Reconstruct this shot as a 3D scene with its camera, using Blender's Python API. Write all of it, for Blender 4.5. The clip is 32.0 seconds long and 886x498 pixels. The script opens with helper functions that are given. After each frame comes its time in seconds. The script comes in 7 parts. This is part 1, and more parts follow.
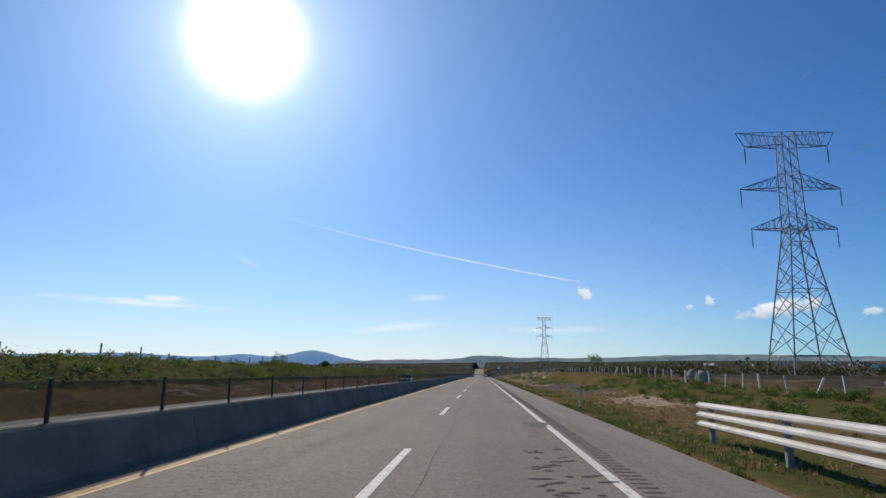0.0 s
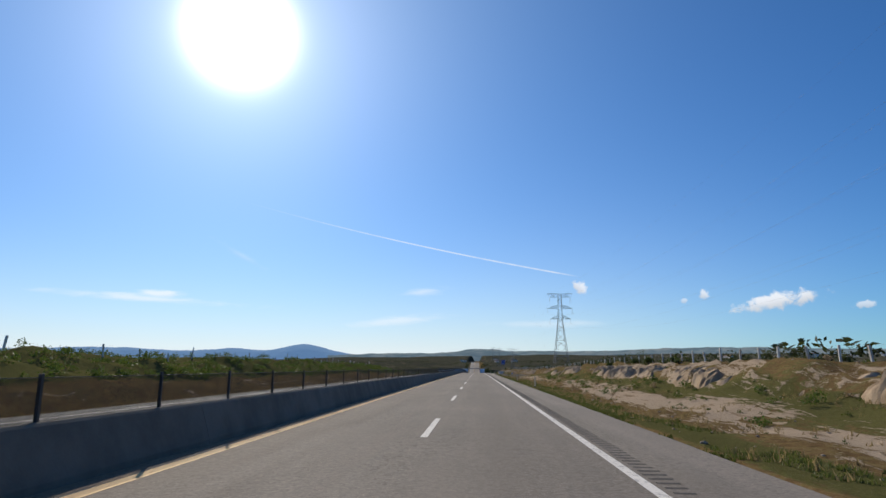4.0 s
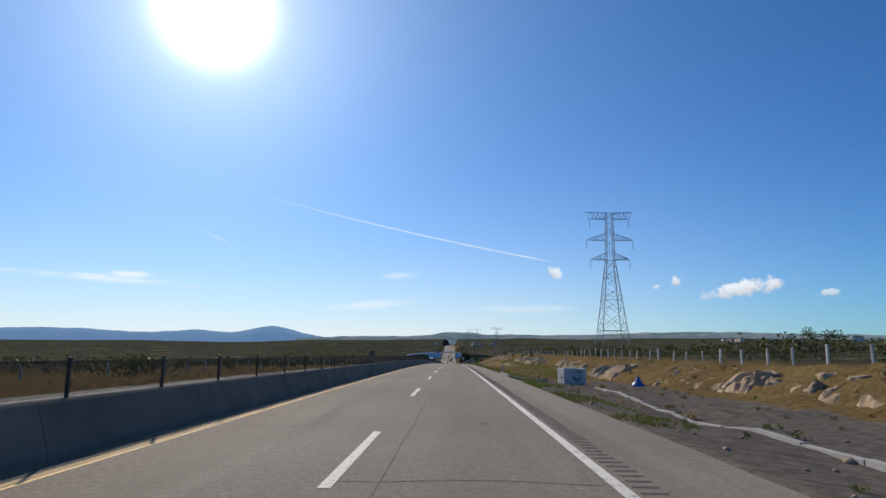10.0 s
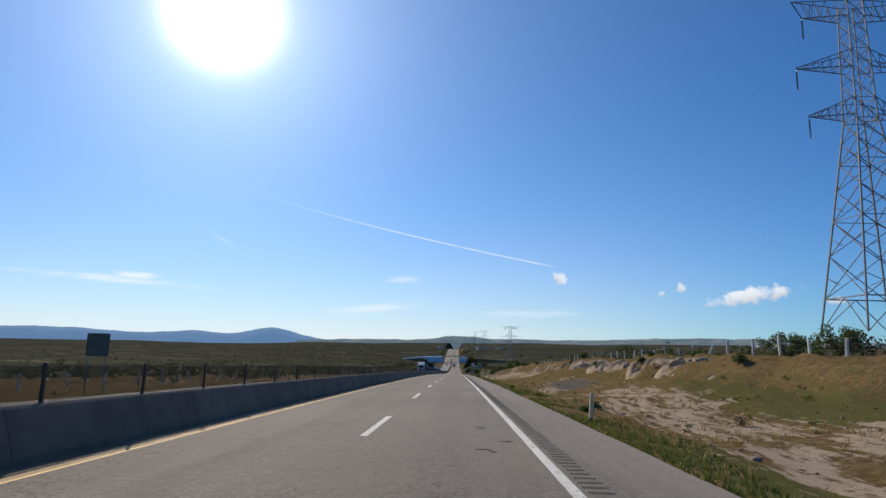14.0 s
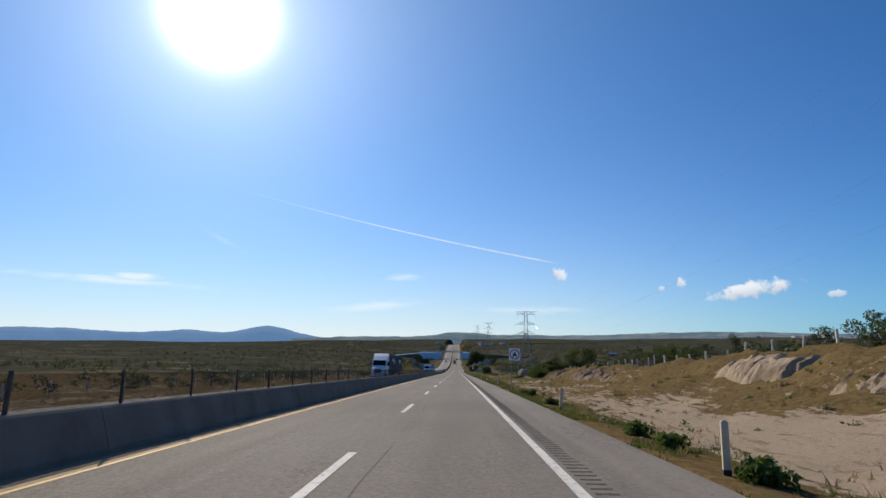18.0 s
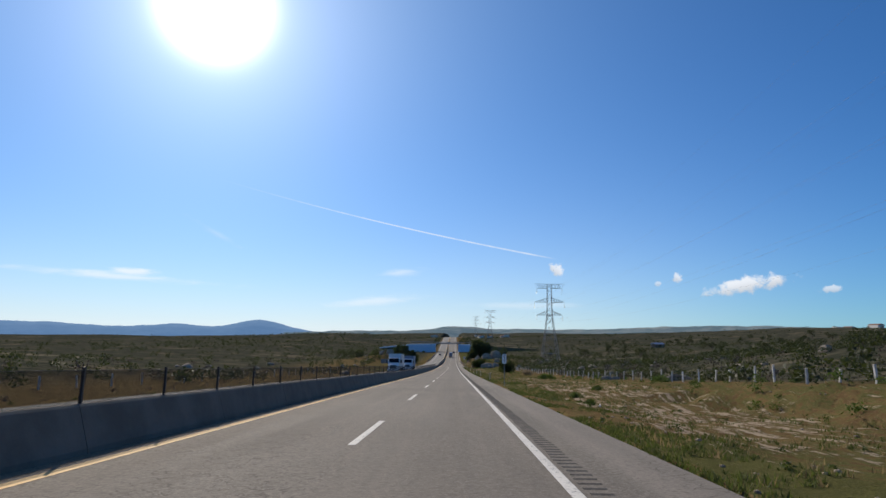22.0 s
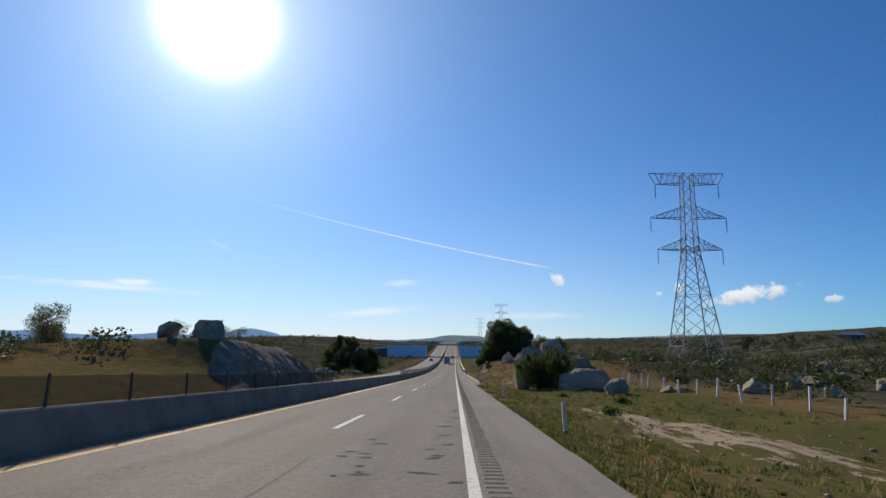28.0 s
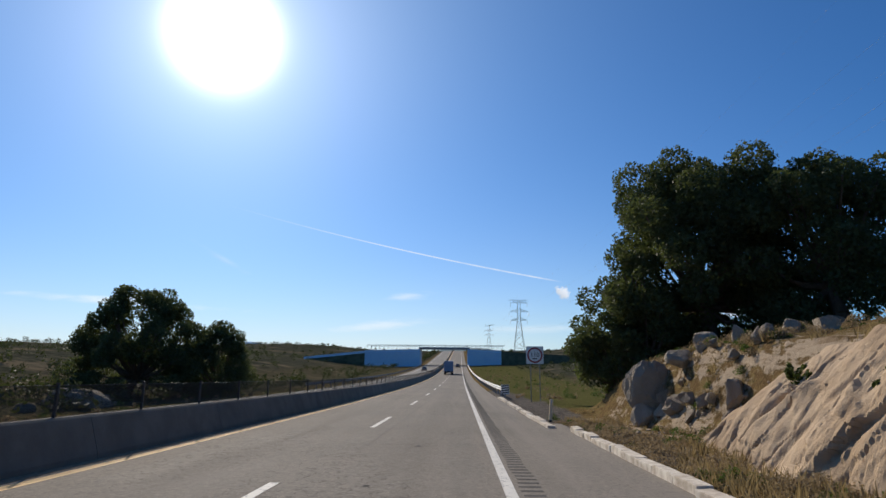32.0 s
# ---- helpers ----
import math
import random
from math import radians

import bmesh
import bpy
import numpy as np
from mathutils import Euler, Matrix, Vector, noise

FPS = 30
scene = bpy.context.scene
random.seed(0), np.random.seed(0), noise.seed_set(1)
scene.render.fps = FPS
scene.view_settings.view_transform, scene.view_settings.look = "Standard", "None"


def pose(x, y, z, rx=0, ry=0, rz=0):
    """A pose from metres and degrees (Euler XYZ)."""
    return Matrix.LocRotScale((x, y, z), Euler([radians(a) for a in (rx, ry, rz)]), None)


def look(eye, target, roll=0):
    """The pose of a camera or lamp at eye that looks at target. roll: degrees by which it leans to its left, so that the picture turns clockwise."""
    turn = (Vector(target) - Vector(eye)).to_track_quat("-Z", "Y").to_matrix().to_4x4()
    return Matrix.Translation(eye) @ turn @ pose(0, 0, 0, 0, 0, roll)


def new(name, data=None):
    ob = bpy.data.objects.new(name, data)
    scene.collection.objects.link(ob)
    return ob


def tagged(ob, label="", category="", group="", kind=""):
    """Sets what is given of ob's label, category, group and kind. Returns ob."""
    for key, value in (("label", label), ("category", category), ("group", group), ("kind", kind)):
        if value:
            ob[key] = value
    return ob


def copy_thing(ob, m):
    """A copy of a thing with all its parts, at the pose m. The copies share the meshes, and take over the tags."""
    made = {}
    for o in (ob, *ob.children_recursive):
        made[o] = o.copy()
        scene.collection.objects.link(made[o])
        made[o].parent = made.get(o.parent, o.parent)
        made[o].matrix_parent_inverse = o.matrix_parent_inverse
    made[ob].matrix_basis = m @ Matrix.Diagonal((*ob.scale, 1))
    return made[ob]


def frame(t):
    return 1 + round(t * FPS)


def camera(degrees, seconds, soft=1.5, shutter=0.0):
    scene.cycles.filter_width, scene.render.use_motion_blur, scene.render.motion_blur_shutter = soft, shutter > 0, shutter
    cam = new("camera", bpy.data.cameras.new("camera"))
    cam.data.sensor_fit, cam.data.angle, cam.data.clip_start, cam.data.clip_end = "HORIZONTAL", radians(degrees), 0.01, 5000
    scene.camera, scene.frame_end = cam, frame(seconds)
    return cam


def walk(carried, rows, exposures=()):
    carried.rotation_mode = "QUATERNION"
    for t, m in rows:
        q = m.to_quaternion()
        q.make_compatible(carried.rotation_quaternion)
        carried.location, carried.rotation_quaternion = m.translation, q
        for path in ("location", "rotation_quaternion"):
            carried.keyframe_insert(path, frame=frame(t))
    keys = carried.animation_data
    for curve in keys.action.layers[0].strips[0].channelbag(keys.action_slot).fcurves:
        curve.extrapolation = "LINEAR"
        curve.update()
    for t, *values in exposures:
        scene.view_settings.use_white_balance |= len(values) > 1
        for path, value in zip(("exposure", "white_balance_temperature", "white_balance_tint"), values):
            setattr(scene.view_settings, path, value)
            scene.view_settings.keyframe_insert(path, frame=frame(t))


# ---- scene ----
# ---------------------------------------------------------------- camera
cam = camera(74.0, 32.0)
PATH = [
    (0, 1.51, 0.00, 1.55, 3.68, 10.83, -0.51),
    (0.5, 1.46, 14.26, 1.29, 3.82, 11.14, -0.46),
    (1, 1.41, 28.52, 1.03, 3.67, 11.22, -0.41),
    (1.5, 1.35, 42.78, 0.77, 3.92, 11.14, -0.41),
    (2, 1.30, 57.03, 0.50, 4.26, 10.87, -0.38),
    (2.5, 1.26, 71.28, 0.23, 3.91, 10.59, -0.43),
    (3, 1.24, 85.52, -0.04, 3.81, 10.41, -0.40),
    (3.5, 1.22, 99.77, -0.31, 3.59, 10.31, -0.30),
    (5.5, 1.05, 156.78, -1.42, 2.56, 10.19, -0.83),
    (6, 0.93, 171.05, -1.70, 2.69, 10.04, -0.94),
    (6.5, 0.75, 185.32, -1.99, 3.50, 9.50, -0.98),
    (7, 0.61, 199.59, -2.28, 3.70, 8.97, -0.95),
    (7.5, 0.63, 213.88, -2.57, 3.58, 8.74, -0.81),
    (8, 0.79, 228.18, -2.86, 3.04, 8.57, -0.66),
    (8.5, 0.99, 242.48, -3.16, 2.22, 8.43, -0.53),
    (9, 1.17, 256.80, -3.46, 1.23, 8.36, -0.48),
    (9.5, 1.32, 271.15, -3.76, 0.67, 8.50, -0.63),
    (10, 1.47, 285.55, -4.08, 0.92, 8.74, -0.72),
    (10.5, 1.62, 299.96, -4.42, 1.10, 8.87, -0.85),
    (11, 1.75, 314.38, -4.77, 1.22, 9.04, -0.88),
    (11.5, 1.90, 328.77, -5.14, 1.32, 9.13, -0.91),
    (12, 2.05, 343.12, -5.52, 1.17, 9.26, -1.10),
    (12.5, 2.15, 357.41, -5.92, 1.11, 9.35, -1.22),
    (13, 2.18, 371.60, -6.35, 0.97, 9.18, -1.40),
    (13.5, 2.08, 385.67, -6.79, 1.10, 9.10, -1.45),
    (14, 1.95, 399.64, -7.25, 1.30, 9.15, -1.39),
    (14.5, 1.88, 413.52, -7.73, 1.29, 9.28, -1.31),
    (16.5, 1.81, 469.04, -9.82, 1.40, 9.01, -0.90),
    (17, 1.82, 483.10, -10.40, 1.35, 8.93, -0.80),
    (17.5, 1.85, 497.26, -10.99, 1.34, 8.91, -0.73),
    (18, 1.89, 511.48, -11.60, 1.37, 8.89, -0.72),
    (18.5, 1.94, 525.73, -12.23, 1.34, 8.90, -0.73),
    (19, 1.97, 540.00, -12.88, 1.19, 8.92, -0.76),
    (19.5, 1.99, 554.27, -13.54, 1.02, 8.98, -0.71),
    (20, 2.00, 568.54, -14.20, 0.91, 8.94, -0.68),
    (20.5, 2.00, 582.84, -14.87, 0.97, 8.76, -0.70),
    (21, 1.99, 597.15, -15.54, 1.05, 8.68, -0.72),
    (21.5, 1.98, 611.50, -16.22, 1.05, 8.51, -0.72),
    (22, 1.96, 625.88, -16.90, 1.06, 8.43, -0.72),
    (22.5, 1.95, 640.31, -17.59, 1.04, 8.42, -0.73),
    (23, 1.98, 654.80, -18.28, 0.99, 8.44, -0.74),
    (23.5, 2.04, 669.35, -18.99, 1.07, 8.43, -0.70),
    (24, 2.12, 683.94, -19.69, 1.31, 8.39, -0.60),
    (24.5, 2.23, 698.57, -20.41, 1.43, 8.44, -0.51),
    (25, 2.34, 713.20, -21.12, 1.48, 8.53, -0.39),
    (25.5, 2.48, 727.85, -21.81, 1.41, 8.75, -0.27),
    (27.5, 3.15, 786.62, -24.42, 1.09, 9.26, -0.62),
    (28, 3.21, 801.30, -25.03, 1.14, 9.44, -0.64),
    (28.5, 3.21, 815.96, -25.62, 1.35, 9.70, -0.58),
    (29, 3.15, 830.60, -26.19, 1.40, 9.81, -0.55),
    (29.5, 3.07, 845.24, -26.75, 1.29, 9.86, -0.45),
    (30, 3.00, 859.88, -27.28, 1.18, 9.93, -0.46),
    (30.5, 2.95, 874.51, -27.80, 1.21, 10.12, -0.52),
    (31, 2.89, 889.13, -28.30, 1.21, 10.28, -0.54),
    (31.5, 2.84, 903.77, -28.78, 1.33, 10.54, -0.49),
    (32, 2.78, 918.40, -29.24, 1.65, 10.73, -0.40),
]
walk(cam, [(t, pose(x, y, z, 90 + p, r, w)) for t, x, y, z, w, p, r in PATH])

# ---------------------------------------------------------------- world, sun
SUN_AZ, SUN_EL = 24.0, 28.7          # degrees to the left of the road's line, degrees up
SKY_STRENGTH, SUN_STRENGTH = 0.10, 4.4
SKY_TINT = (0.216, 0.62, 0.945)         # a clear, deep blue winter sky
scene.view_settings.exposure = 0.0


def way_of(az, el):
    a, e = radians(az), radians(el)
    return Vector((-math.sin(a) * math.cos(e), math.cos(a) * math.cos(e), math.sin(e)))


sun_way = way_of(SUN_AZ, SUN_EL)
sun_data = bpy.data.lights.new("sun", "SUN")
sun_data.energy, sun_data.angle, sun_data.color = SUN_STRENGTH, radians(0.55), (1.0, 0.90, 0.76)
sun = new("sun", sun_data)
sun.matrix_basis = look((0, 0, 200), Vector((0, 0, 200)) - sun_way)


class Nodes:
    """A short hand for node trees."""

    def __init__(self, tree):
        self.t = tree

    def add(self, kind, ins=(), operation="", use_clamp=False, data_type="", blend_type="", interpolation_type="", rotation_type="", feature="", attribute_name=""):
        n = self.t.nodes.new(kind)
        if operation:
            n.operation = operation
        if use_clamp:
            n.use_clamp = True
        if data_type:
            n.data_type = data_type
        if blend_type:
            n.blend_type = blend_type
        if interpolation_type:
            n.interpolation_type = interpolation_type
        if rotation_type:
            n.rotation_type = rotation_type
        if feature:
            n.feature = feature
        if attribute_name:
            n.attribute_name = attribute_name
        for k, v in dict(ins).items():
            if isinstance(v, bpy.types.NodeSocket):
                self.t.links.new(v, n.inputs[k])
            elif isinstance(v, (tuple, list)) and n.inputs[k].type == "RGBA":
                n.inputs[k].default_value = (*v[:3], 1)
            else:
                n.inputs[k].default_value = v
        return n

    def math(self, op, a, b=0.0, c=0.0, clamp=False):
        return self.add("ShaderNodeMath", {0: a, 1: b, 2: c}, operation=op, use_clamp=clamp).outputs[0]

    def vmath(self, op, a, b=(0, 0, 0)):
        return self.add("ShaderNodeVectorMath", {0: a, 1: b}, operation=op)

    def mix(self, f, a, b, blend="MIX"):
        n = self.add("ShaderNodeMix", data_type="RGBA", blend_type=blend)
        for k, v in ((0, f), (6, a), (7, b)):
            if isinstance(v, bpy.types.NodeSocket):
                self.t.links.new(v, n.inputs[k])
            else:
                n.inputs[k].default_value = v if k == 0 else (*v[:3], 1)
        return n.outputs[2]

    def ramp(self, f, lo, hi, a=0.0, b=1.0, smooth=True):
        return self.add("ShaderNodeMapRange", {0: f, 1: lo, 2: hi, 3: a, 4: b}, interpolation_type="SMOOTHSTEP" if smooth else "LINEAR").outputs[0]

    def noise(self, vec, scale, detail=4.0, rough=0.55, distort=0.0):
        return self.add("ShaderNodeTexNoise", {"Vector": vec, "Scale": scale, "Detail": detail, "Roughness": rough, "Distortion": distort}).outputs[0]


def build_world():
    world = bpy.data.worlds.new("sky")
    scene.world = world
    world.use_nodes = True
    world.node_tree.nodes.clear()
    n = Nodes(world.node_tree)
    d = n.add("ShaderNodeTexCoord").outputs["Generated"]
    sky = n.add("ShaderNodeTexSky")
    sky.sky_type, sky.sun_disc = "NISHITA", False
    sky.sun_elevation, sky.sun_rotation = radians(SUN_EL), radians(-SUN_AZ)
    sky.altitude, sky.air_density, sky.dust_density, sky.ozone_density = 600.0, 1.0, 0.0, 5.0
    col = n.mix(1.0, sky.outputs[0], SKY_TINT, "MULTIPLY")
    up = n.math("MAXIMUM", n.add("ShaderNodeSeparateXYZ", {0: d}).outputs[2], 0.0)
    # haze towards the horizon, strongest below the sun, and the low sun's aureole
    cosang = n.vmath("DOT_PRODUCT", d, tuple(sun_way)).outputs["Value"]
    ang = n.math("MULTIPLY", n.math("ARCCOSINE", n.math("MINIMUM", cosang, 1.0)), 57.2958)
    thick = n.ramp(ang, 30.0, 66.0, 0.93, 0.22)
    col = n.mix(n.math("MULTIPLY", n.math("POWER", 2.71828, n.math("MULTIPLY", up, -9.4)), thick), col, (7.75, 8.05, 8.15))
    core = n.math("MULTIPLY", n.math("POWER", 2.71828, n.math("MULTIPLY", n.math("POWER", n.math("DIVIDE", ang, 2.75), 2.0), -1.0)), 70.0)
    halo = n.math("MULTIPLY", n.math("POWER", 2.71828, n.math("MULTIPLY", ang, -0.14)), 6.0)
    wide = n.math("MULTIPLY", n.math("POWER", 2.71828, n.math("MULTIPLY", ang, -0.060)), 6.2)
    glow = n.math("ADD", core, halo)
    col = n.mix(1.0, col, n.mix(1.0, (0.60, 0.85, 1.0), n.add("ShaderNodeCombineColor", {0: wide, 1: wide, 2: wide}).outputs[0], "MULTIPLY"), "ADD")
    col = n.mix(1.0, col, n.mix(1.0, (1.12, 0.985, 0.90), n.add("ShaderNodeCombineColor", {0: glow, 1: glow, 2: glow}).outputs[0], "MULTIPLY"), "ADD")
    # azimuth and elevation in degrees
    sep = n.add("ShaderNodeSeparateXYZ", {0: d})
    az = n.math("MULTIPLY", n.math("ARCTAN2", n.math("MULTIPLY", sep.outputs[0], -1.0), sep.outputs[1]), 57.2958)
    el = n.math("MULTIPLY", n.math("ARCSINE", sep.outputs[2]), 57.2958)
    p = n.add("ShaderNodeCombineXYZ", {0: az, 1: el}).outputs[0]

    def cloud(col, a, e, wa, we, tilt, dense, scale, bright, soft=0.55, stretch=(1, 1, 1), low=0.72):
        q = n.vmath("SUBTRACT", p, (a, e, 0)).outputs[0]
        q = n.add("ShaderNodeVectorRotate", {"Vector": q, "Angle": radians(tilt)}, rotation_type="Z_AXIS").outputs[0]
        q = n.vmath("MULTIPLY", q, (1 / wa, 1 / we, 0)).outputs[0]
        r = n.vmath("LENGTH", q).outputs["Value"]
        nz = n.noise(n.vmath("MULTIPLY", p, stretch).outputs[0], scale, 6.0, 0.62, 0.4)
        m = n.math("ADD", n.math("SUBTRACT", 1.28, r), n.math("MULTIPLY", n.math("SUBTRACT", nz, 0.5), 2.2))
        m = n.math("MULTIPLY", n.ramp(m, 0.25, 0.25 + soft), dense)
        shade = n.ramp(n.add("ShaderNodeSeparateXYZ", {0: q}).outputs[1], -0.9, 0.5, low, 1.0)
        c = n.mix(1.0, bright, n.add("ShaderNodeCombineColor", {0: shade, 1: shade, 2: shade}).outputs[0], "MULTIPLY")
        return n.mix(m, col, c)

    white = (9.0, 9.2, 9.6)
    col = cloud(col, -26.2, 4.75, 3.4, 0.75, 10, 0.9, 0.9, white)
    col = cloud(col, -9.9, 6.4, 0.8, 0.62, -38, 0.8, 2.2, white)
    col = cloud(col, -20.7, 5.5, 0.45, 0.5, -20, 0.75, 2.6, white)
    col = cloud(col, -32.4, 4.2, 0.8, 0.35, 0, 0.6, 1.8, white)
    col = cloud(col, -19.0, 5.0, 0.4, 0.25, 0, 0.5, 2.6, white)
    pale = (9.6, 9.9, 10.2)
    long = (0.3, 1.7, 1)
    col = cloud(col, 5.4, 6.1, 3.0, 0.55, 3, 0.45, 0.7, pale, 1.2, long, 0.95)
    col = cloud(col, 30.0, 4.7, 9.5, 0.42, -2, 0.55, 0.6, pale, 1.1, long, 0.95)
    col = cloud(col, 29.0, 5.2, 2.2, 0.5, 4, 0.7, 0.9, pale, 1.0, long, 0.95)
    col = cloud(col, 7.5, 3.3, 6.5, 0.6, 6, 0.45, 0.6, pale, 1.3, long, 0.95)
    col = cloud(col, -7.0, 3.0, 7.0, 0.45, 0, 0.3, 0.6, pale, 1.2, long, 0.95)
    col = cloud(col, 22.5, 9.0, 2.8, 0.4, -28, 0.22, 0.7, pale, 1.6, long)
    # a vapour trail
    line = n.math("SUBTRACT", el, n.math("ADD", n.math("MULTIPLY", az, 0.201), 9.42))
    width = n.ramp(az, -10.0, 25.0, 0.11, 0.07, False)
    m = n.ramp(n.math("DIVIDE", n.math("ABSOLUTE", line), width), 1.0, 0.25)
    m = n.math("MULTIPLY", m, n.math("MULTIPLY", n.ramp(az, -10.2, -7.0), n.ramp(az, 24.0, 4.0, 0.0, 0.55)))
    m = n.math("MULTIPLY", m, n.ramp(n.noise(p, 0.9, 3.0), 0.2, 0.6, 0.55, 1.0))
    col = n.mix(m, col, (9.2, 9.4, 9.6))
    bg = n.add("ShaderNodeBackground", {0: col, 1: SKY_STRENGTH})
    out = n.add("ShaderNodeOutputWorld")
    world.node_tree.links.new(bg.outputs[0], out.inputs[0])


build_world()

# ---------------------------------------------------------------- materials
MATS = {}


def material(name, build):
    if name not in MATS:
        m = bpy.data.materials.new(name)
        m.use_nodes = True
        m.node_tree.nodes.clear()
        n = Nodes(m.node_tree)
        shader = build(n)
        out = n.add("ShaderNodeOutputMaterial")
        m.node_tree.links.new(shader, out.inputs[0])
        MATS[name] = m
    return MATS[name]


def principled(n, col, rough=0.8, metal=0.0, bump=None, strength=0.3, dist=0.02, spec=0.08):
    b = n.add("ShaderNodeBsdfPrincipled", {"Roughness": rough, "Metallic": metal, "Specular IOR Level": spec})
    if isinstance(col, bpy.types.NodeSocket):
        n.t.links.new(col, b.inputs["Base Color"])
    else:
        b.inputs["Base Color"].default_value = (*col[:3], 1)
    if bump is not None:
        bm = n.add("ShaderNodeBump", {"Height": bump, "Strength": strength, "Distance": dist})
        n.t.links.new(bm.outputs[0], b.inputs["Normal"])
    return b.outputs[0]


def where(n):
    return n.add("ShaderNodeNewGeometry").outputs["Position"]


def simple(name, a, b, scale=6.0, rough=0.8, metal=0.0, bump=0.2, local=False, fine=40.0, vary=0.0, dist=0.01, spec=None):
    """Two colours mixed by coarse and fine noise."""
    def build(n):
        v = n.add("ShaderNodeTexCoord").outputs["Object"] if local else where(n)
        c = n.noise(v, scale, 5.0, 0.6)
        g = n.noise(v, fine, 3.0, 0.6)
        f = n.math("ADD", n.math("MULTIPLY", n.ramp(c, 0.3, 0.7), 0.7), n.math("MULTIPLY", g, 0.3))
        col = n.mix(f, a, b)
        if vary:
            r = n.add("ShaderNodeObjectInfo").outputs["Random"]
            k = n.ramp(r, 0, 1, 1 - vary, 1 + vary, False)
            col = n.mix(1.0, col, n.add("ShaderNodeCombineColor", {0: k, 1: k, 2: k}).outputs[0], "MULTIPLY")
        return principled(n, col, rough, metal, g, bump, dist, (0.5 if rough < 0.7 else 0.06) if spec is None else spec)
    return material(name, build)


def foliage(name, a, b, rough=0.6, thin=0.32, back=(0.16, 0.2, 0.03)):
    def build(n):
        r = n.add("ShaderNodeNewGeometry").outputs["Random Per Island"]
        big = n.ramp(n.noise(where(n), 0.35, 3.0), 0.3, 0.7)
        f = n.math("ADD", n.math("MULTIPLY", r, 0.65), n.math("MULTIPLY", big, 0.35))
        col = n.mix(f, a, b)
        s = n.add("ShaderNodeBsdfPrincipled", {"Base Color": col, "Roughness": rough, "Specular IOR Level": 0.1})
        t = n.add("ShaderNodeBsdfTranslucent", {0: n.mix(0.5, col, back)})
        return n.add("ShaderNodeMixShader", {0: thin, 1: s.outputs[0], 2: t.outputs[0]}).outputs[0]
    return material(name, build)


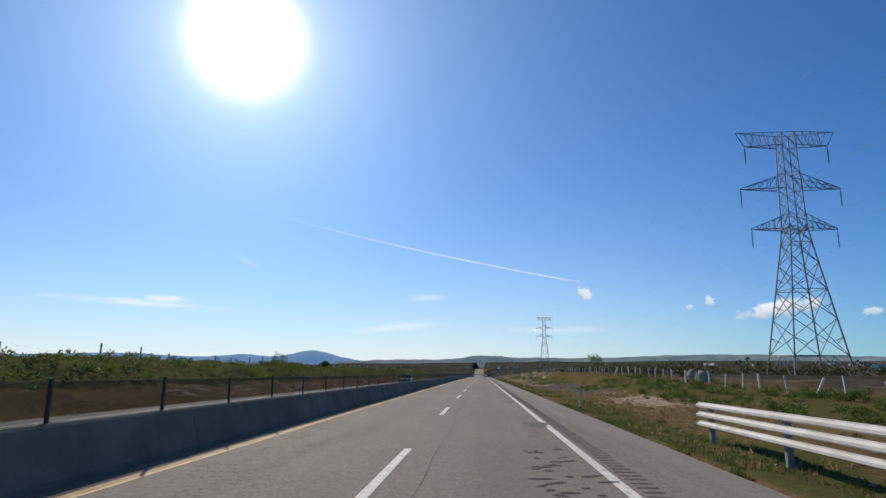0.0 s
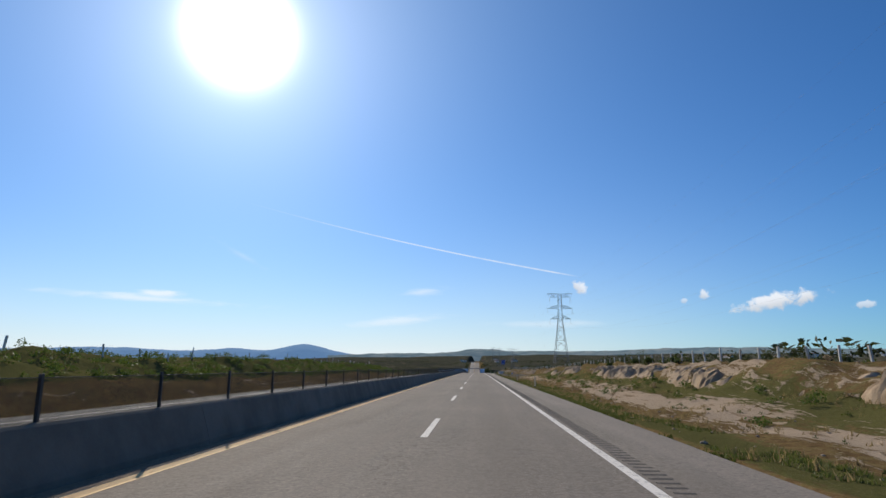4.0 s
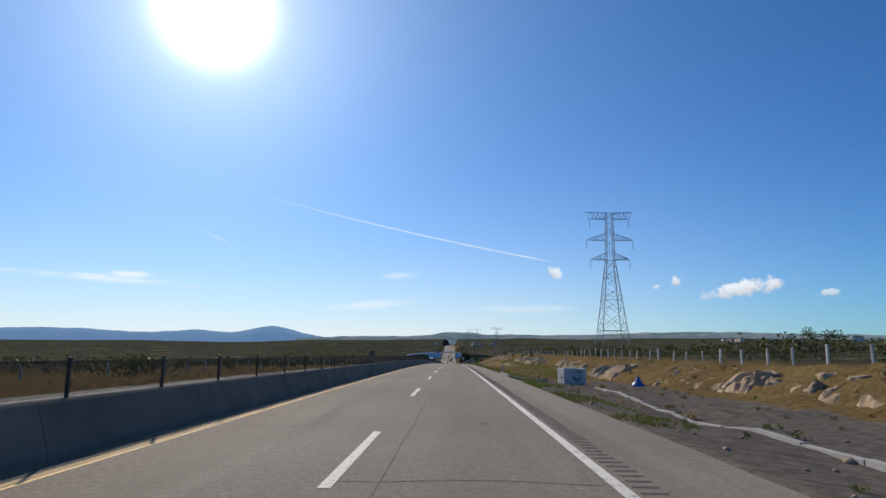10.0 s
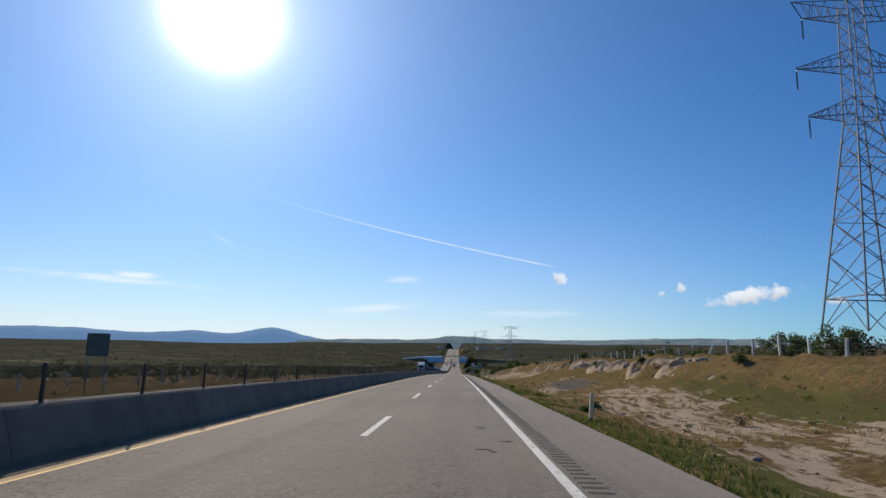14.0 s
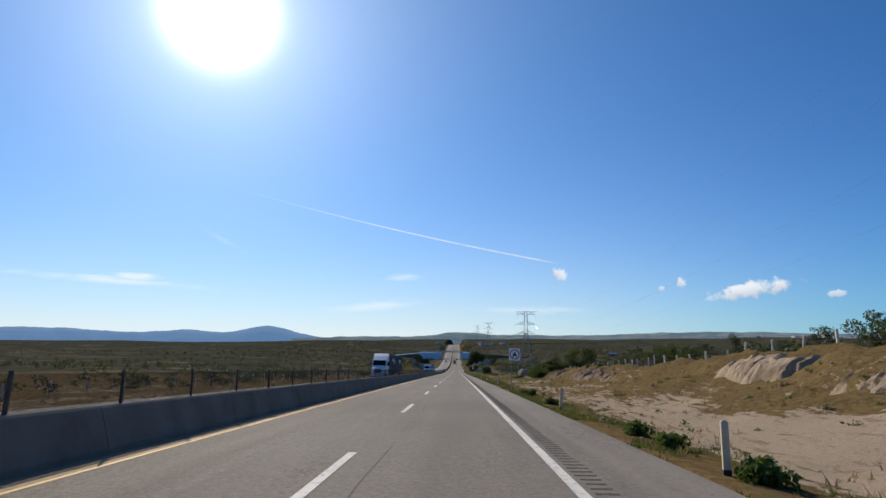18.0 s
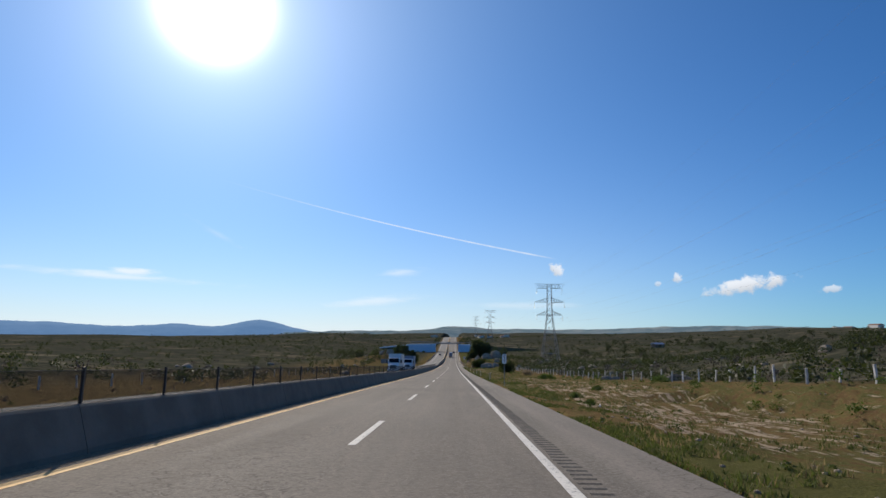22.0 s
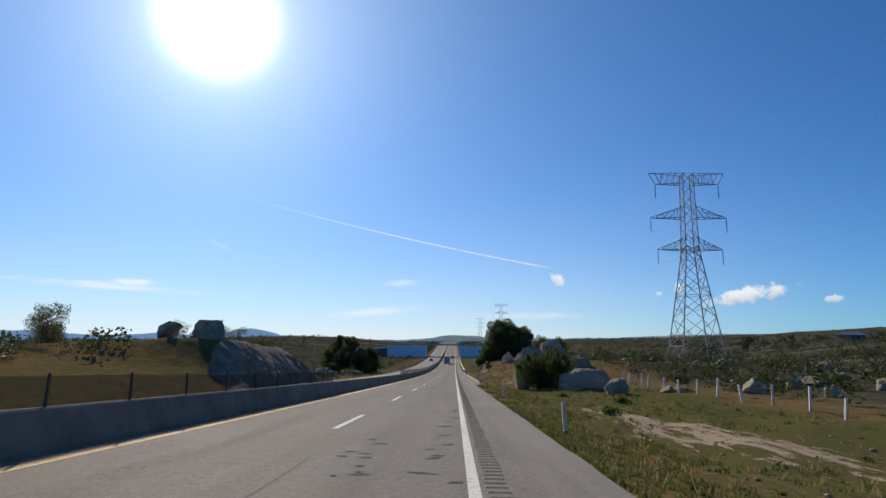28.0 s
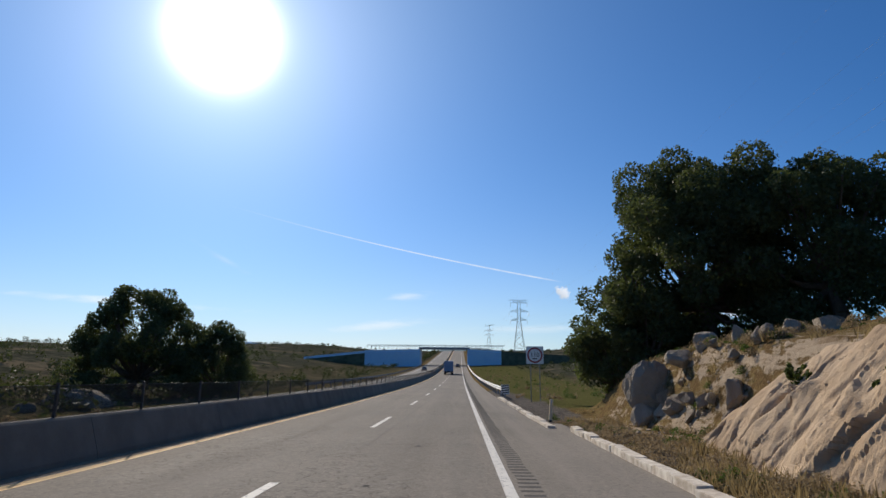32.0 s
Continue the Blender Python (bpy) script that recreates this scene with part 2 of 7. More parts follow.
def asphalt(name, base, tracks=True, cracks=0.5):
    def build(n):
        v = where(n)
        sx = n.add("ShaderNodeSeparateXYZ", {0: v})
        long = n.vmath("MULTIPLY", v, (1.0, 0.06, 0.0)).outputs[0]
        streak = n.noise(long, 1.6, 4.0, 0.6)
        blot = n.noise(v, 0.09, 5.0, 0.6)
        grain = n.noise(v, 55.0, 2.0, 0.7)
        chip = n.add("ShaderNodeTexVoronoi", {"Vector": v, "Scale": 38.0}).outputs["Distance"]
        k = n.math("ADD", n.math("MULTIPLY", streak, 0.5), n.math("MULTIPLY", blot, 0.5))
        mid = n.noise(v, 10.0, 5.0, 0.8)
        k = n.math("ADD", n.math("MULTIPLY", k, 0.55), n.math("MULTIPLY", mid, 0.45))
        lo, hi = [c * 0.62 for c in base], [c * 1.36 for c in base]
        col = n.mix(n.ramp(k, 0.3, 0.7), lo, hi)
        col = n.mix(n.math("MULTIPLY", n.ramp(grain, 0.58, 0.76), 0.7), col, [c * 2.2 for c in base])
        col = n.mix(n.math("MULTIPLY", n.ramp(grain, 0.45, 0.28), 0.8), col, [c * 0.5 for c in base])
        if tracks:   # darker oil band along each lane's middle, paler wheel tracks
            lane = n.math("ABSOLUTE", n.math("SUBTRACT", n.math("ABSOLUTE", sx.outputs[0]), 1.75))
            band = n.math("MULTIPLY", n.ramp(lane, 0.75, 0.1), n.ramp(streak, 0.3, 0.75, 0.0, 0.5))
            col = n.mix(band, col, [c * 0.66 for c in base])
        if tracks:   # dusty, paler shoulder
            dust = n.math("MULTIPLY", n.ramp(sx.outputs[0], 4.25, 4.6), n.ramp(streak, 0.25, 0.7, 0.45, 1.0))
            col = n.mix(n.math("MULTIPLY", dust, 0.5), col, (0.27, 0.235, 0.195))
        # coarse stones showing in the worn surface, and small dark spots
        cell = n.add("ShaderNodeTexVoronoi", {"Vector": v, "Scale": 26.0}).outputs["Color"]
        pick = n.add("ShaderNodeSeparateColor", {0: cell}).outputs[0]
        patchy = n.ramp(n.noise(n.vmath("MULTIPLY", v, (0.8, 0.10, 0)).outputs[0], 1.0, 3.0), 0.35, 0.65, 0.35, 1.0)
        col = n.mix(n.math("MULTIPLY", n.ramp(pick, 0.80, 0.94), n.math("MULTIPLY", patchy, 0.34)), col, [c * 1.65 for c in base])
        col = n.mix(n.math("MULTIPLY", n.ramp(pick, 0.22, 0.08), n.math("MULTIPLY", patchy, 0.45)), col, [c * 0.5 for c in base])
        spot = n.noise(n.vmath("MULTIPLY", v, (1.0, 0.55, 0)).outputs[0], 3.4, 5.0, 0.75)
        col = n.mix(n.ramp(spot, 0.63, 0.71, 0.0, 0.55), col, [c * 0.40 for c in base])
        # alligator cracks in worn areas
        area = n.ramp(n.noise(n.vmath("MULTIPLY", v, (0.35, 0.05, 0)).outputs[0], 1.0, 2.0), 0.53, 0.63)
        warp = n.vmath("ADD", n.vmath("MULTIPLY", v, (1.0, 1.0, 0)).outputs[0], n.add("ShaderNodeTexNoise", {"Vector": v, "Scale": 2.5}).outputs[1])
        edge = n.add("ShaderNodeTexVoronoi", {"Vector": warp.outputs[0], "Scale": 1.9}, feature="DISTANCE_TO_EDGE").outputs["Distance"]
        crack = n.math("MULTIPLY", n.ramp(edge, 0.035, 0.008), n.math("MULTIPLY", area, cracks))
        col = n.mix(crack, col, [c * 0.18 for c in base])
        h = n.math("SUBTRACT", n.math("ADD", n.math("MULTIPLY", chip, 0.6), grain), n.math("MULTIPLY", crack, 2.0))
        return principled(n, col, n.ramp(streak, 0.2, 0.8, 0.82, 0.95), 0.0, h, 0.35, 0.006, 0.10)
    return material(name, build)


def paint(name, col, under, wear=0.5):
    def build(n):
        v = where(n)
        w = n.math("ADD", n.math("MULTIPLY", n.noise(v, 9.0, 6.0, 0.7), 0.7), n.math("MULTIPLY", n.noise(v, 60.0, 2.0), 0.3))
        m = n.ramp(w, wear - 0.05, wear + 0.07)
        dirt = n.noise(n.vmath("MULTIPLY", v, (1, 0.1, 0)).outputs[0], 2.0, 4.0)
        c = n.mix(n.ramp(dirt, 0.35, 0.75, 0.0, 0.45), col, [x * 0.62 for x in col])
        return principled(n, n.mix(m, c, under), 0.7, 0.0, w, 0.15, 0.004)
    return material(name, build)


M_ROAD = asphalt("worn_asphalt", (0.194, 0.168, 0.136))
M_ROAD_OPP = asphalt("worn_asphalt_opposite", (0.20, 0.185, 0.165))
M_PATCH = asphalt("patch_asphalt", (0.125, 0.116, 0.105), False, 1.0)
M_HOLE = asphalt("broken_asphalt", (0.07, 0.064, 0.057), False, 0.0)
M_DUST = asphalt("dusty_asphalt", (0.27, 0.20, 0.135), False, 0.0)
M_RIB = asphalt("rib_asphalt", (0.125, 0.113, 0.098), False, 0.0)
M_WHITE = paint("white_road_paint", (0.72, 0.68, 0.60), (0.2, 0.19, 0.18), 0.57)
M_YELLOW = paint("yellow_road_paint", (0.92, 0.60, 0.27), (0.30, 0.22, 0.14), 0.72)
M_CONC = simple("weathered_concrete", (0.24, 0.235, 0.225), (0.40, 0.39, 0.37), 1.2, 0.85, 0, 0.3, fine=30)
M_WALL = simple("blue_wall_concrete", (0.56, 0.67, 0.80), (0.66, 0.74, 0.83), 0.4, 0.85, 0, 0.2, fine=8)
M_CONC_DK = simple("dark_concrete", (0.140, 0.125, 0.100), (0.220, 0.198, 0.164), 0.9, 0.85, 0, 0.3, fine=25, vary=0.07)
M_KERB = simple("painted_kerb", (0.82, 0.75, 0.63), (0.36, 0.28, 0.20), 3.8, 0.85, 0, 0.4, fine=24)
M_POST = simple("grey_white_post", (0.84, 0.68, 0.45), (0.62, 0.49, 0.32), 4.0, 0.8, local=True)
M_BLACK = simple("black_band", (0.02, 0.02, 0.02), (0.04, 0.04, 0.04), 5.0, 0.6)
M_FPOST = simple("concrete_fence_post", (0.76, 0.72, 0.65), (0.48, 0.44, 0.38), 3.0, 0.9, 0, 0.4, vary=0.25)
M_STEEL = simple("galvanised_steel", (0.20, 0.205, 0.21), (0.30, 0.305, 0.31), 1.5, 0.72, 0.0, 0.1, spec=0.2)
M_DARKSTEEL = simple("dark_steel", (0.035, 0.033, 0.03), (0.07, 0.06, 0.055), 4.0, 0.6, 0.3)
M_RAIL = simple("white_rail", (0.72, 0.70, 0.66), (0.50, 0.46, 0.40), 1.6, 0.55, 0.0, 0.15)
M_WOOD = simple("bark", (0.10, 0.075, 0.055), (0.17, 0.13, 0.10), 5.0, 0.95, 0, 0.7, fine=18, dist=0.03)
M_GRAFF = simple("graffiti_paint", (0.02, 0.02, 0.022), (0.05, 0.05, 0.055), 4.0, 0.6)
M_TANK = simple("whitewashed_block", (0.66, 0.65, 0.62), (0.46, 0.44, 0.41), 1.6, 0.85, 0, 0.4)
M_SIGNBLUE = simple("sign_blue", (0.01, 0.045, 0.28), (0.012, 0.06, 0.33), 3.0, 0.4)
M_SIGNWHITE = simple("sign_white", (0.93, 0.93, 0.92), (0.86, 0.86, 0.85), 2.0, 0.35)
M_SIGNRED = simple("sign_red", (0.42, 0.03, 0.03), (0.33, 0.03, 0.03), 3.0, 0.45)
M_SIGNBLACK = simple("sign_black", (0.015, 0.015, 0.015), (0.03, 0.03, 0.03), 3.0, 0.5)
M_SIGNGREEN = simple("sign_back_metal", (0.06, 0.08, 0.07), (0.10, 0.12, 0.11), 2.0, 0.5, 0.3)
M_TARP = simple("blue_plastic", (0.02, 0.10, 0.36), (0.03, 0.14, 0.45), 3.0, 0.45)
M_RUBBER = simple("tyre_rubber", (0.018, 0.018, 0.018), (0.035, 0.034, 0.033), 8.0, 0.85)
M_CONT = simple("navy_container", (0.012, 0.018, 0.035), (0.02, 0.028, 0.05), 0.8, 0.5, 0.0, 0.1)
M_SILVER = simple("silver_car_paint", (0.17, 0.195, 0.23), (0.22, 0.245, 0.28), 1.0, 0.3)
M_CARPAINT = simple("dark_car_paint", (0.03, 0.034, 0.04), (0.045, 0.05, 0.055), 1.0, 0.25)
M_WHITEPAINT = simple("white_truck_paint", (0.72, 0.73, 0.74), (0.62, 0.63, 0.64), 0.8, 0.35)
M_BLUEBOX = simple("grey_blue_box", (0.16, 0.20, 0.28), (0.22, 0.26, 0.33), 0.8, 0.5)
M_CHROME = simple("bright_metal", (0.55, 0.56, 0.58), (0.7, 0.7, 0.72), 3.0, 0.25, 0.9)
M_HOUSE = simple("pale_house_wall", (0.68, 0.65, 0.6), (0.55, 0.5, 0.44), 0.6, 0.9)
M_ROOF = simple("clay_roof", (0.25, 0.13, 0.08), (0.32, 0.18, 0.11), 1.0, 0.9)
M_GLASS = material("dark_glass", lambda n: principled(n, (0.015, 0.018, 0.02), 0.05, 0.0, spec=0.8))
M_LAMP = material("lamp_glass", lambda n: principled(n, (0.6, 0.6, 0.58), 0.1, 0.0, spec=0.8))
M_TAIL = material("red_lamp", lambda n: principled(n, (0.35, 0.02, 0.02), 0.2))
M_CERAMIC = simple("brown_insulator", (0.07, 0.045, 0.035), (0.10, 0.07, 0.05), 6.0, 0.3)
M_WIRE = simple("weathered_wire", (0.16, 0.16, 0.16), (0.22, 0.22, 0.22), 1.0, 0.6, 0.4)
M_OAK = foliage("oak_leaves", (0.046, 0.058, 0.030), (0.115, 0.126, 0.060))
M_BUSH = foliage("bush_leaves", (0.024, 0.038, 0.014), (0.085, 0.110, 0.036))
M_GREENBUSH = foliage("green_bush_leaves", (0.035, 0.07, 0.014), (0.10, 0.16, 0.035))
M_DRYBUSH = foliage("dry_bush_twigs", (0.17, 0.13, 0.078), (0.38, 0.295, 0.175), thin=0.45, back=(0.30, 0.21, 0.11))
M_SCRUB = foliage("scrub_leaves", (0.021, 0.028, 0.014), (0.072, 0.077, 0.038), thin=0.2)
M_GRASS = foliage("green_grass", (0.05, 0.068, 0.02), (0.13, 0.14, 0.045))
M_TWIG = foliage("grey_twigs", (0.045, 0.038, 0.032), (0.125, 0.10, 0.08), thin=0.2, back=(0.12, 0.10, 0.08))
M_STRAW = foliage("dry_grass", (0.16, 0.115, 0.05), (0.32, 0.24, 0.11), thin=0.45, back=(0.34, 0.25, 0.12))


def rock_material(name, a, b, c, relief=0.9):
    def build(n):
        v = where(n)
        big = n.ramp(n.noise(v, 0.5, 5.0, 0.6), 0.35, 0.65)
        fine = n.noise(v, 14.0, 4.0, 0.7)
        streak = n.noise(n.vmath("MULTIPLY", v, (1.6, 1.6, 0.25)).outputs[0], 1.1, 5.0, 0.65)
        col = n.mix(big, a, b)
        col = n.mix(n.ramp(streak, 0.5, 0.7, 0.0, 0.7), col, c)
        col = n.mix(n.ramp(fine, 0.6, 0.8, 0.0, 0.4), col, [x * 0.4 for x in a])
        return principled(n, col, 0.92, 0.0, n.math("ADD", fine, n.math("MULTIPLY", streak, 2.0)), relief, 0.10, 0.05)
    return material(name, build)


M_ROCK = rock_material("granite", (0.30, 0.245, 0.185), (0.44, 0.365, 0.275), (0.16, 0.130, 0.098))
M_CUT = rock_material("sandy_cut", (0.38, 0.272, 0.172), (0.48, 0.357, 0.238), (0.27, 0.185, 0.115), 0.3)
M_REDBANK = rock_material("reddish_bank", (0.25, 0.165, 0.11), (0.35, 0.245, 0.17), (0.14, 0.09, 0.06), 0.6)
M_SLOPE = simple("scrubby_slope", (0.085, 0.085, 0.05), (0.20, 0.165, 0.10), 0.5, 0.95, 0, 0.5, fine=3.0, dist=0.1)
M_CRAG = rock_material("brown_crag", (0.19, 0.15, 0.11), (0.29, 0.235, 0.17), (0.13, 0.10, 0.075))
M_BANK = rock_material("eroded_bank", (0.36, 0.26, 0.16), (0.48, 0.36, 0.24), (0.26, 0.175, 0.105), 0.5)
M_PALEROCK = rock_material("pale_granite", (0.33, 0.27, 0.205), (0.44, 0.36, 0.275), (0.25, 0.19, 0.14))


def ground_material():
    def build(n):
        v = where(n)
        at = lambda name: n.add("ShaderNodeAttribute", attribute_name=name).outputs["Fac"]
        sand, green, tar, scrub = at("sand"), at("green"), at("tar"), at("scrub")
        long = n.vmath("MULTIPLY", v, (1.0, 0.35, 1.0)).outputs[0]
        a = n.noise(long, 0.55, 6.0, 0.62)
        b = n.noise(v, 3.2, 5.0, 0.65)
        f = n.noise(v, 22.0, 4.0, 0.7)
        soil = n.mix(n.ramp(b, 0.3, 0.7), (0.125, 0.078, 0.036), (0.205, 0.132, 0.060))
        straw = n.mix(n.ramp(f, 0.3, 0.7), (0.13, 0.104, 0.040), (0.22, 0.168, 0.070))
        col = n.mix(n.ramp(b, 0.42, 0.62, 0.0, 0.75), soil, straw)
        clod = n.noise(n.vmath("MULTIPLY", v, (1.0, 0.6, 1.0)).outputs[0], 8.0, 5.0, 0.72)
        col = n.mix(n.ramp(clod, 0.54, 0.66, 0.0, 0.75), col, (0.052, 0.042, 0.02))
        st = n.noise(n.vmath("MULTIPLY", v, (2.4, 0.34, 0.0)).outputs[0], 1.0, 8.0, 0.70)
        col = n.mix(n.ramp(clod, 0.44, 0.34, 0.0, 0.35), col, (0.30, 0.225, 0.14))
        col = n.mix(n.ramp(st, 0.50, 0.66, 0.0, 0.5), col, (0.095, 0.092, 0.036))

        gcol = n.mix(n.ramp(f, 0.3, 0.7), (0.058, 0.066, 0.020), (0.115, 0.118, 0.040))
        gm = n.ramp(n.math("ADD", n.math("MULTIPLY", green, 1.1), n.math("SUBTRACT", n.math("ADD", n.math("MULTIPLY", st, 1.2), n.math("MULTIPLY", b, 1.0)), 1.10)), 0.42, 0.70, 0.0, 0.8)
        col = n.mix(gm, col, gcol)
        scol = n.mix(n.ramp(f, 0.25, 0.75), (0.31, 0.235, 0.16), (0.46, 0.365, 0.26))
        scol = n.mix(n.ramp(b, 0.55, 0.75, 0.0, 0.5), scol, (0.25, 0.17, 0.11))
        sm = n.ramp(n.math("ADD", n.math("MULTIPLY", sand, 1.0), n.math("SUBTRACT", n.math("ADD", n.math("MULTIPLY", st, 2.6), n.math("MULTIPLY", b, 0.9)), 1.75)), 0.44, 0.60)
        scol = n.mix(n.ramp(clod, 0.56, 0.68, 0.0, 0.6), scol, (0.17, 0.115, 0.07))
        rill = n.noise(n.vmath("MULTIPLY", v, (2.1, 0.45, 0.0)).outputs[0], 1.0, 8.0, 0.72, 0.6)
        scol = n.mix(n.ramp(rill, 0.55, 0.63, 0.0, 0.75), scol, (0.19, 0.13, 0.075))
        col = n.mix(sm, col, scol)
        grit = n.noise(v, 30.0, 4.0, 0.8)
        col = n.mix(n.ramp(grit, 0.57, 0.68, 0.0, 0.5), col, (0.34, 0.275, 0.19))
        col = n.mix(n.ramp(grit, 0.43, 0.32, 0.0, 0.55), col, (0.055, 0.048, 0.024))
        tcol = n.mix(n.ramp(b, 0.3, 0.7), (0.092, 0.082, 0.072), (0.165, 0.145, 0.124))
        tcol = n.mix(n.ramp(f, 0.56, 0.72, 0.0, 0.6), tcol, (0.25, 0.215, 0.175))
        tcol = n.mix(n.ramp(st, 0.54, 0.66, 0.0, 0.6), tcol, (0.055, 0.050, 0.045))
        tcol = n.mix(n.ramp(grit, 0.60, 0.70, 0.0, 0.5), tcol, (0.30, 0.26, 0.21))
        tm = n.ramp(n.math("ADD", tar, n.math("MULTIPLY", n.math("SUBTRACT", a, 0.5), 0.9)), 0.35, 0.6)
        col = n.mix(tm, col, tcol)
        far = n.noise(v, 0.05, 7.0, 0.72)
        spot = n.noise(v, 0.28, 4.0, 0.7)
        dark = n.mix(n.ramp(spot, 0.35, 0.65), (0.030, 0.036, 0.026), (0.080, 0.077, 0.054))
        band = n.noise(n.vmath("MULTIPLY", v, (0.010, 0.034, 0.0)).outputs[0], 1.0, 6.0, 0.68)
        dark = n.mix(n.ramp(band, 0.40, 0.30, 0.0, 0.75), dark, (0.030, 0.034, 0.024))
        dark = n.mix(n.ramp(far, 0.54, 0.66, 0.0, 0.75), dark, (0.19, 0.148, 0.096))
        dark = n.mix(n.ramp(band, 0.57, 0.65, 0.0, 0.75), dark, (0.21, 0.175, 0.115))
        col = n.mix(scrub, col, dark)
        h = n.math("ADD", n.math("ADD", b, n.math("MULTIPLY", f, 0.5)), n.math("MULTIPLY", sm, 0.3))
        return principled(n, col, 0.95, 0.0, h, 0.7, 0.10, 0.0)
    return material("verge_ground", build)


M_GROUND = ground_material()

# ---------------------------------------------------------------- the plan: road profile and ground heights
rng = np.random.default_rng(7)
SLOPE_S = [-600, 0, 260, 330, 420, 540, 700, 800, 918, 1245, 1400, 1650, 1900, 2500]
SLOPE_G = [-0.018, -0.018, -0.021, -0.026, -0.036, -0.046, -0.049, -0.041, -0.031, 0.038, 0.04, 0.0, -0.03, -0.03]
_s = np.arange(-600.0, 2501.0, 1.0)
_g = np.interp(_s, SLOPE_S, SLOPE_G)
_z = np.concatenate([[0.0], np.cumsum((_g[1:] + _g[:-1]) / 2)])
_z -= np.interp(0.0, _s, _z)


def zr(s):
    """Height of the road at s metres along it."""
    return np.interp(s, _s, _z)


def smooth(a, b, x):
    u = np.clip((x - a) / (b - a), 0, 1)
    return u * u * (3 - 2 * u)


_lat = rng.random((8, 64, 64))


def vnoise(x, y, k=0):
    """Smooth value noise in -1 to 1 over a repeating lattice."""
    xi, yi = np.floor(x).astype(int), np.floor(y).astype(int)
    u, v = x - xi, y - yi
    u, v = u * u * (3 - 2 * u), v * v * (3 - 2 * v)
    g = _lat[k % 8]
    a, b = g[xi % 64, yi % 64], g[(xi + 1) % 64, yi % 64]
    c, d = g[xi % 64, (yi + 1) % 64], g[(xi + 1) % 64, (yi + 1) % 64]
    return 2 * ((a * (1 - u) + b * u) * (1 - v) + (c * (1 - u) + d * u) * v) - 1


# far country: heights over a coarse plan
FAR_S = [-600, 0, 300, 600, 900, 1200, 1500, 2000, 3000, 5600]
FAR_X = [-5000, -1500, -500, -150, -60, 60, 150, 500, 1500, 5000]
FAR_Z = np.array([[0, 0, 5, 10, 12, 12, 13, 15, 25, 60],
                  [-20, -15, -8, 0, 2, 1, 0, 4, 22, 75],
                  [-28, -24, -18, -11, -7, -4, -4, 0, 22, 75],
                  [-34, -28, -22, -20, -18, -13, -11, -4, 22, 75],
                  [-36, -32, -24, -25, -28, -28, -20, 0, 16, 75],
                  [-38, -35, -27, -24, -29, -30, -24, -1, 14, 75],
                  [-40, -37, -24, -15, -20, -20, -15, -1, 14, 75],
                  [-41, -39, -24, -18, -20, -20, -16, -6, 12, 75],
                  [-42, -40, -20, -11, -10, -8, -6, -2, 12, 70],
                  [-40, -36, -8, -4, 0, 2, 5, 10, 30, 80]], float)


def far_height(x, s):
    i = np.clip(np.searchsorted(FAR_S, s) - 1, 0, len(FAR_S) - 2)
    j = np.clip(np.searchsorted(FAR_X, x) - 1, 0, len(FAR_X) - 2)
    S, X = np.array(FAR_S, float), np.array(FAR_X, float)
    u = np.clip((s - S[i]) / (S[i + 1] - S[i]), 0, 1)
    v = np.clip((x - X[j]) / (X[j + 1] - X[j]), 0, 1)
    u, v = u * u * (3 - 2 * u), v * v * (3 - 2 * v)
    z = (FAR_Z[i, j] * (1 - v) + FAR_Z[i, j + 1] * v) * (1 - u) + (FAR_Z[i + 1, j] * (1 - v) + FAR_Z[i + 1, j + 1] * v) * u
    d = np.abs(x)
    z = z + smooth(60, 400, d) * (3.0 * vnoise(x / 140, s / 140, 1) + 1.2 * vnoise(x / 45, s / 45, 2))
    z = z + smooth(1000, 2500, np.hypot(x, np.maximum(s - 900, 0))) * 7.0 * vnoise(x / 520, s / 520, 3)
    return z


# right-hand fence line height over the road, and banks
F_S = [-60, 40, 62, 72, 130, 200, 240, 265, 305, 340, 400, 440, 505, 545, 562, 595, 625, 655, 668, 690, 720, 765, 830, 870, 890, 940, 965, 1000, 1150, 1250]
F_Z = [0.3, 0.4, 0.8, 1.3, 1.9, 2.1, 1.7, 1.3, 1.15, 1.1, 1.8, 2.6, 2.85, 2.6, 2.0, 1.8, 1.3, 0.9, 0.5, 0.1, -0.2, -0.3, -0.3, 0.4, 3.0, 3.2, 0.0, -0.8, 0.0, 0.5]
MOUND_S = [862, 880, 895, 915, 935, 945, 952]
MOUND_Z = [0.0, 0.8, 1.8, 2.7, 3.4, 2.8, 0.0]
LB_S = [-60, 0, 160, 200, 232, 265, 292, 318, 345]
LB_Z = [2.2, 2.2, 2.0, 1.9, 1.9, 1.6, 1.2, -0.4, -0.8]
LM_S = [790, 812, 835, 862, 879, 886, 891]
LM_Z = [0.0, 1.7, 3.2, 4.9, 4.7, 2.2, 0.0]


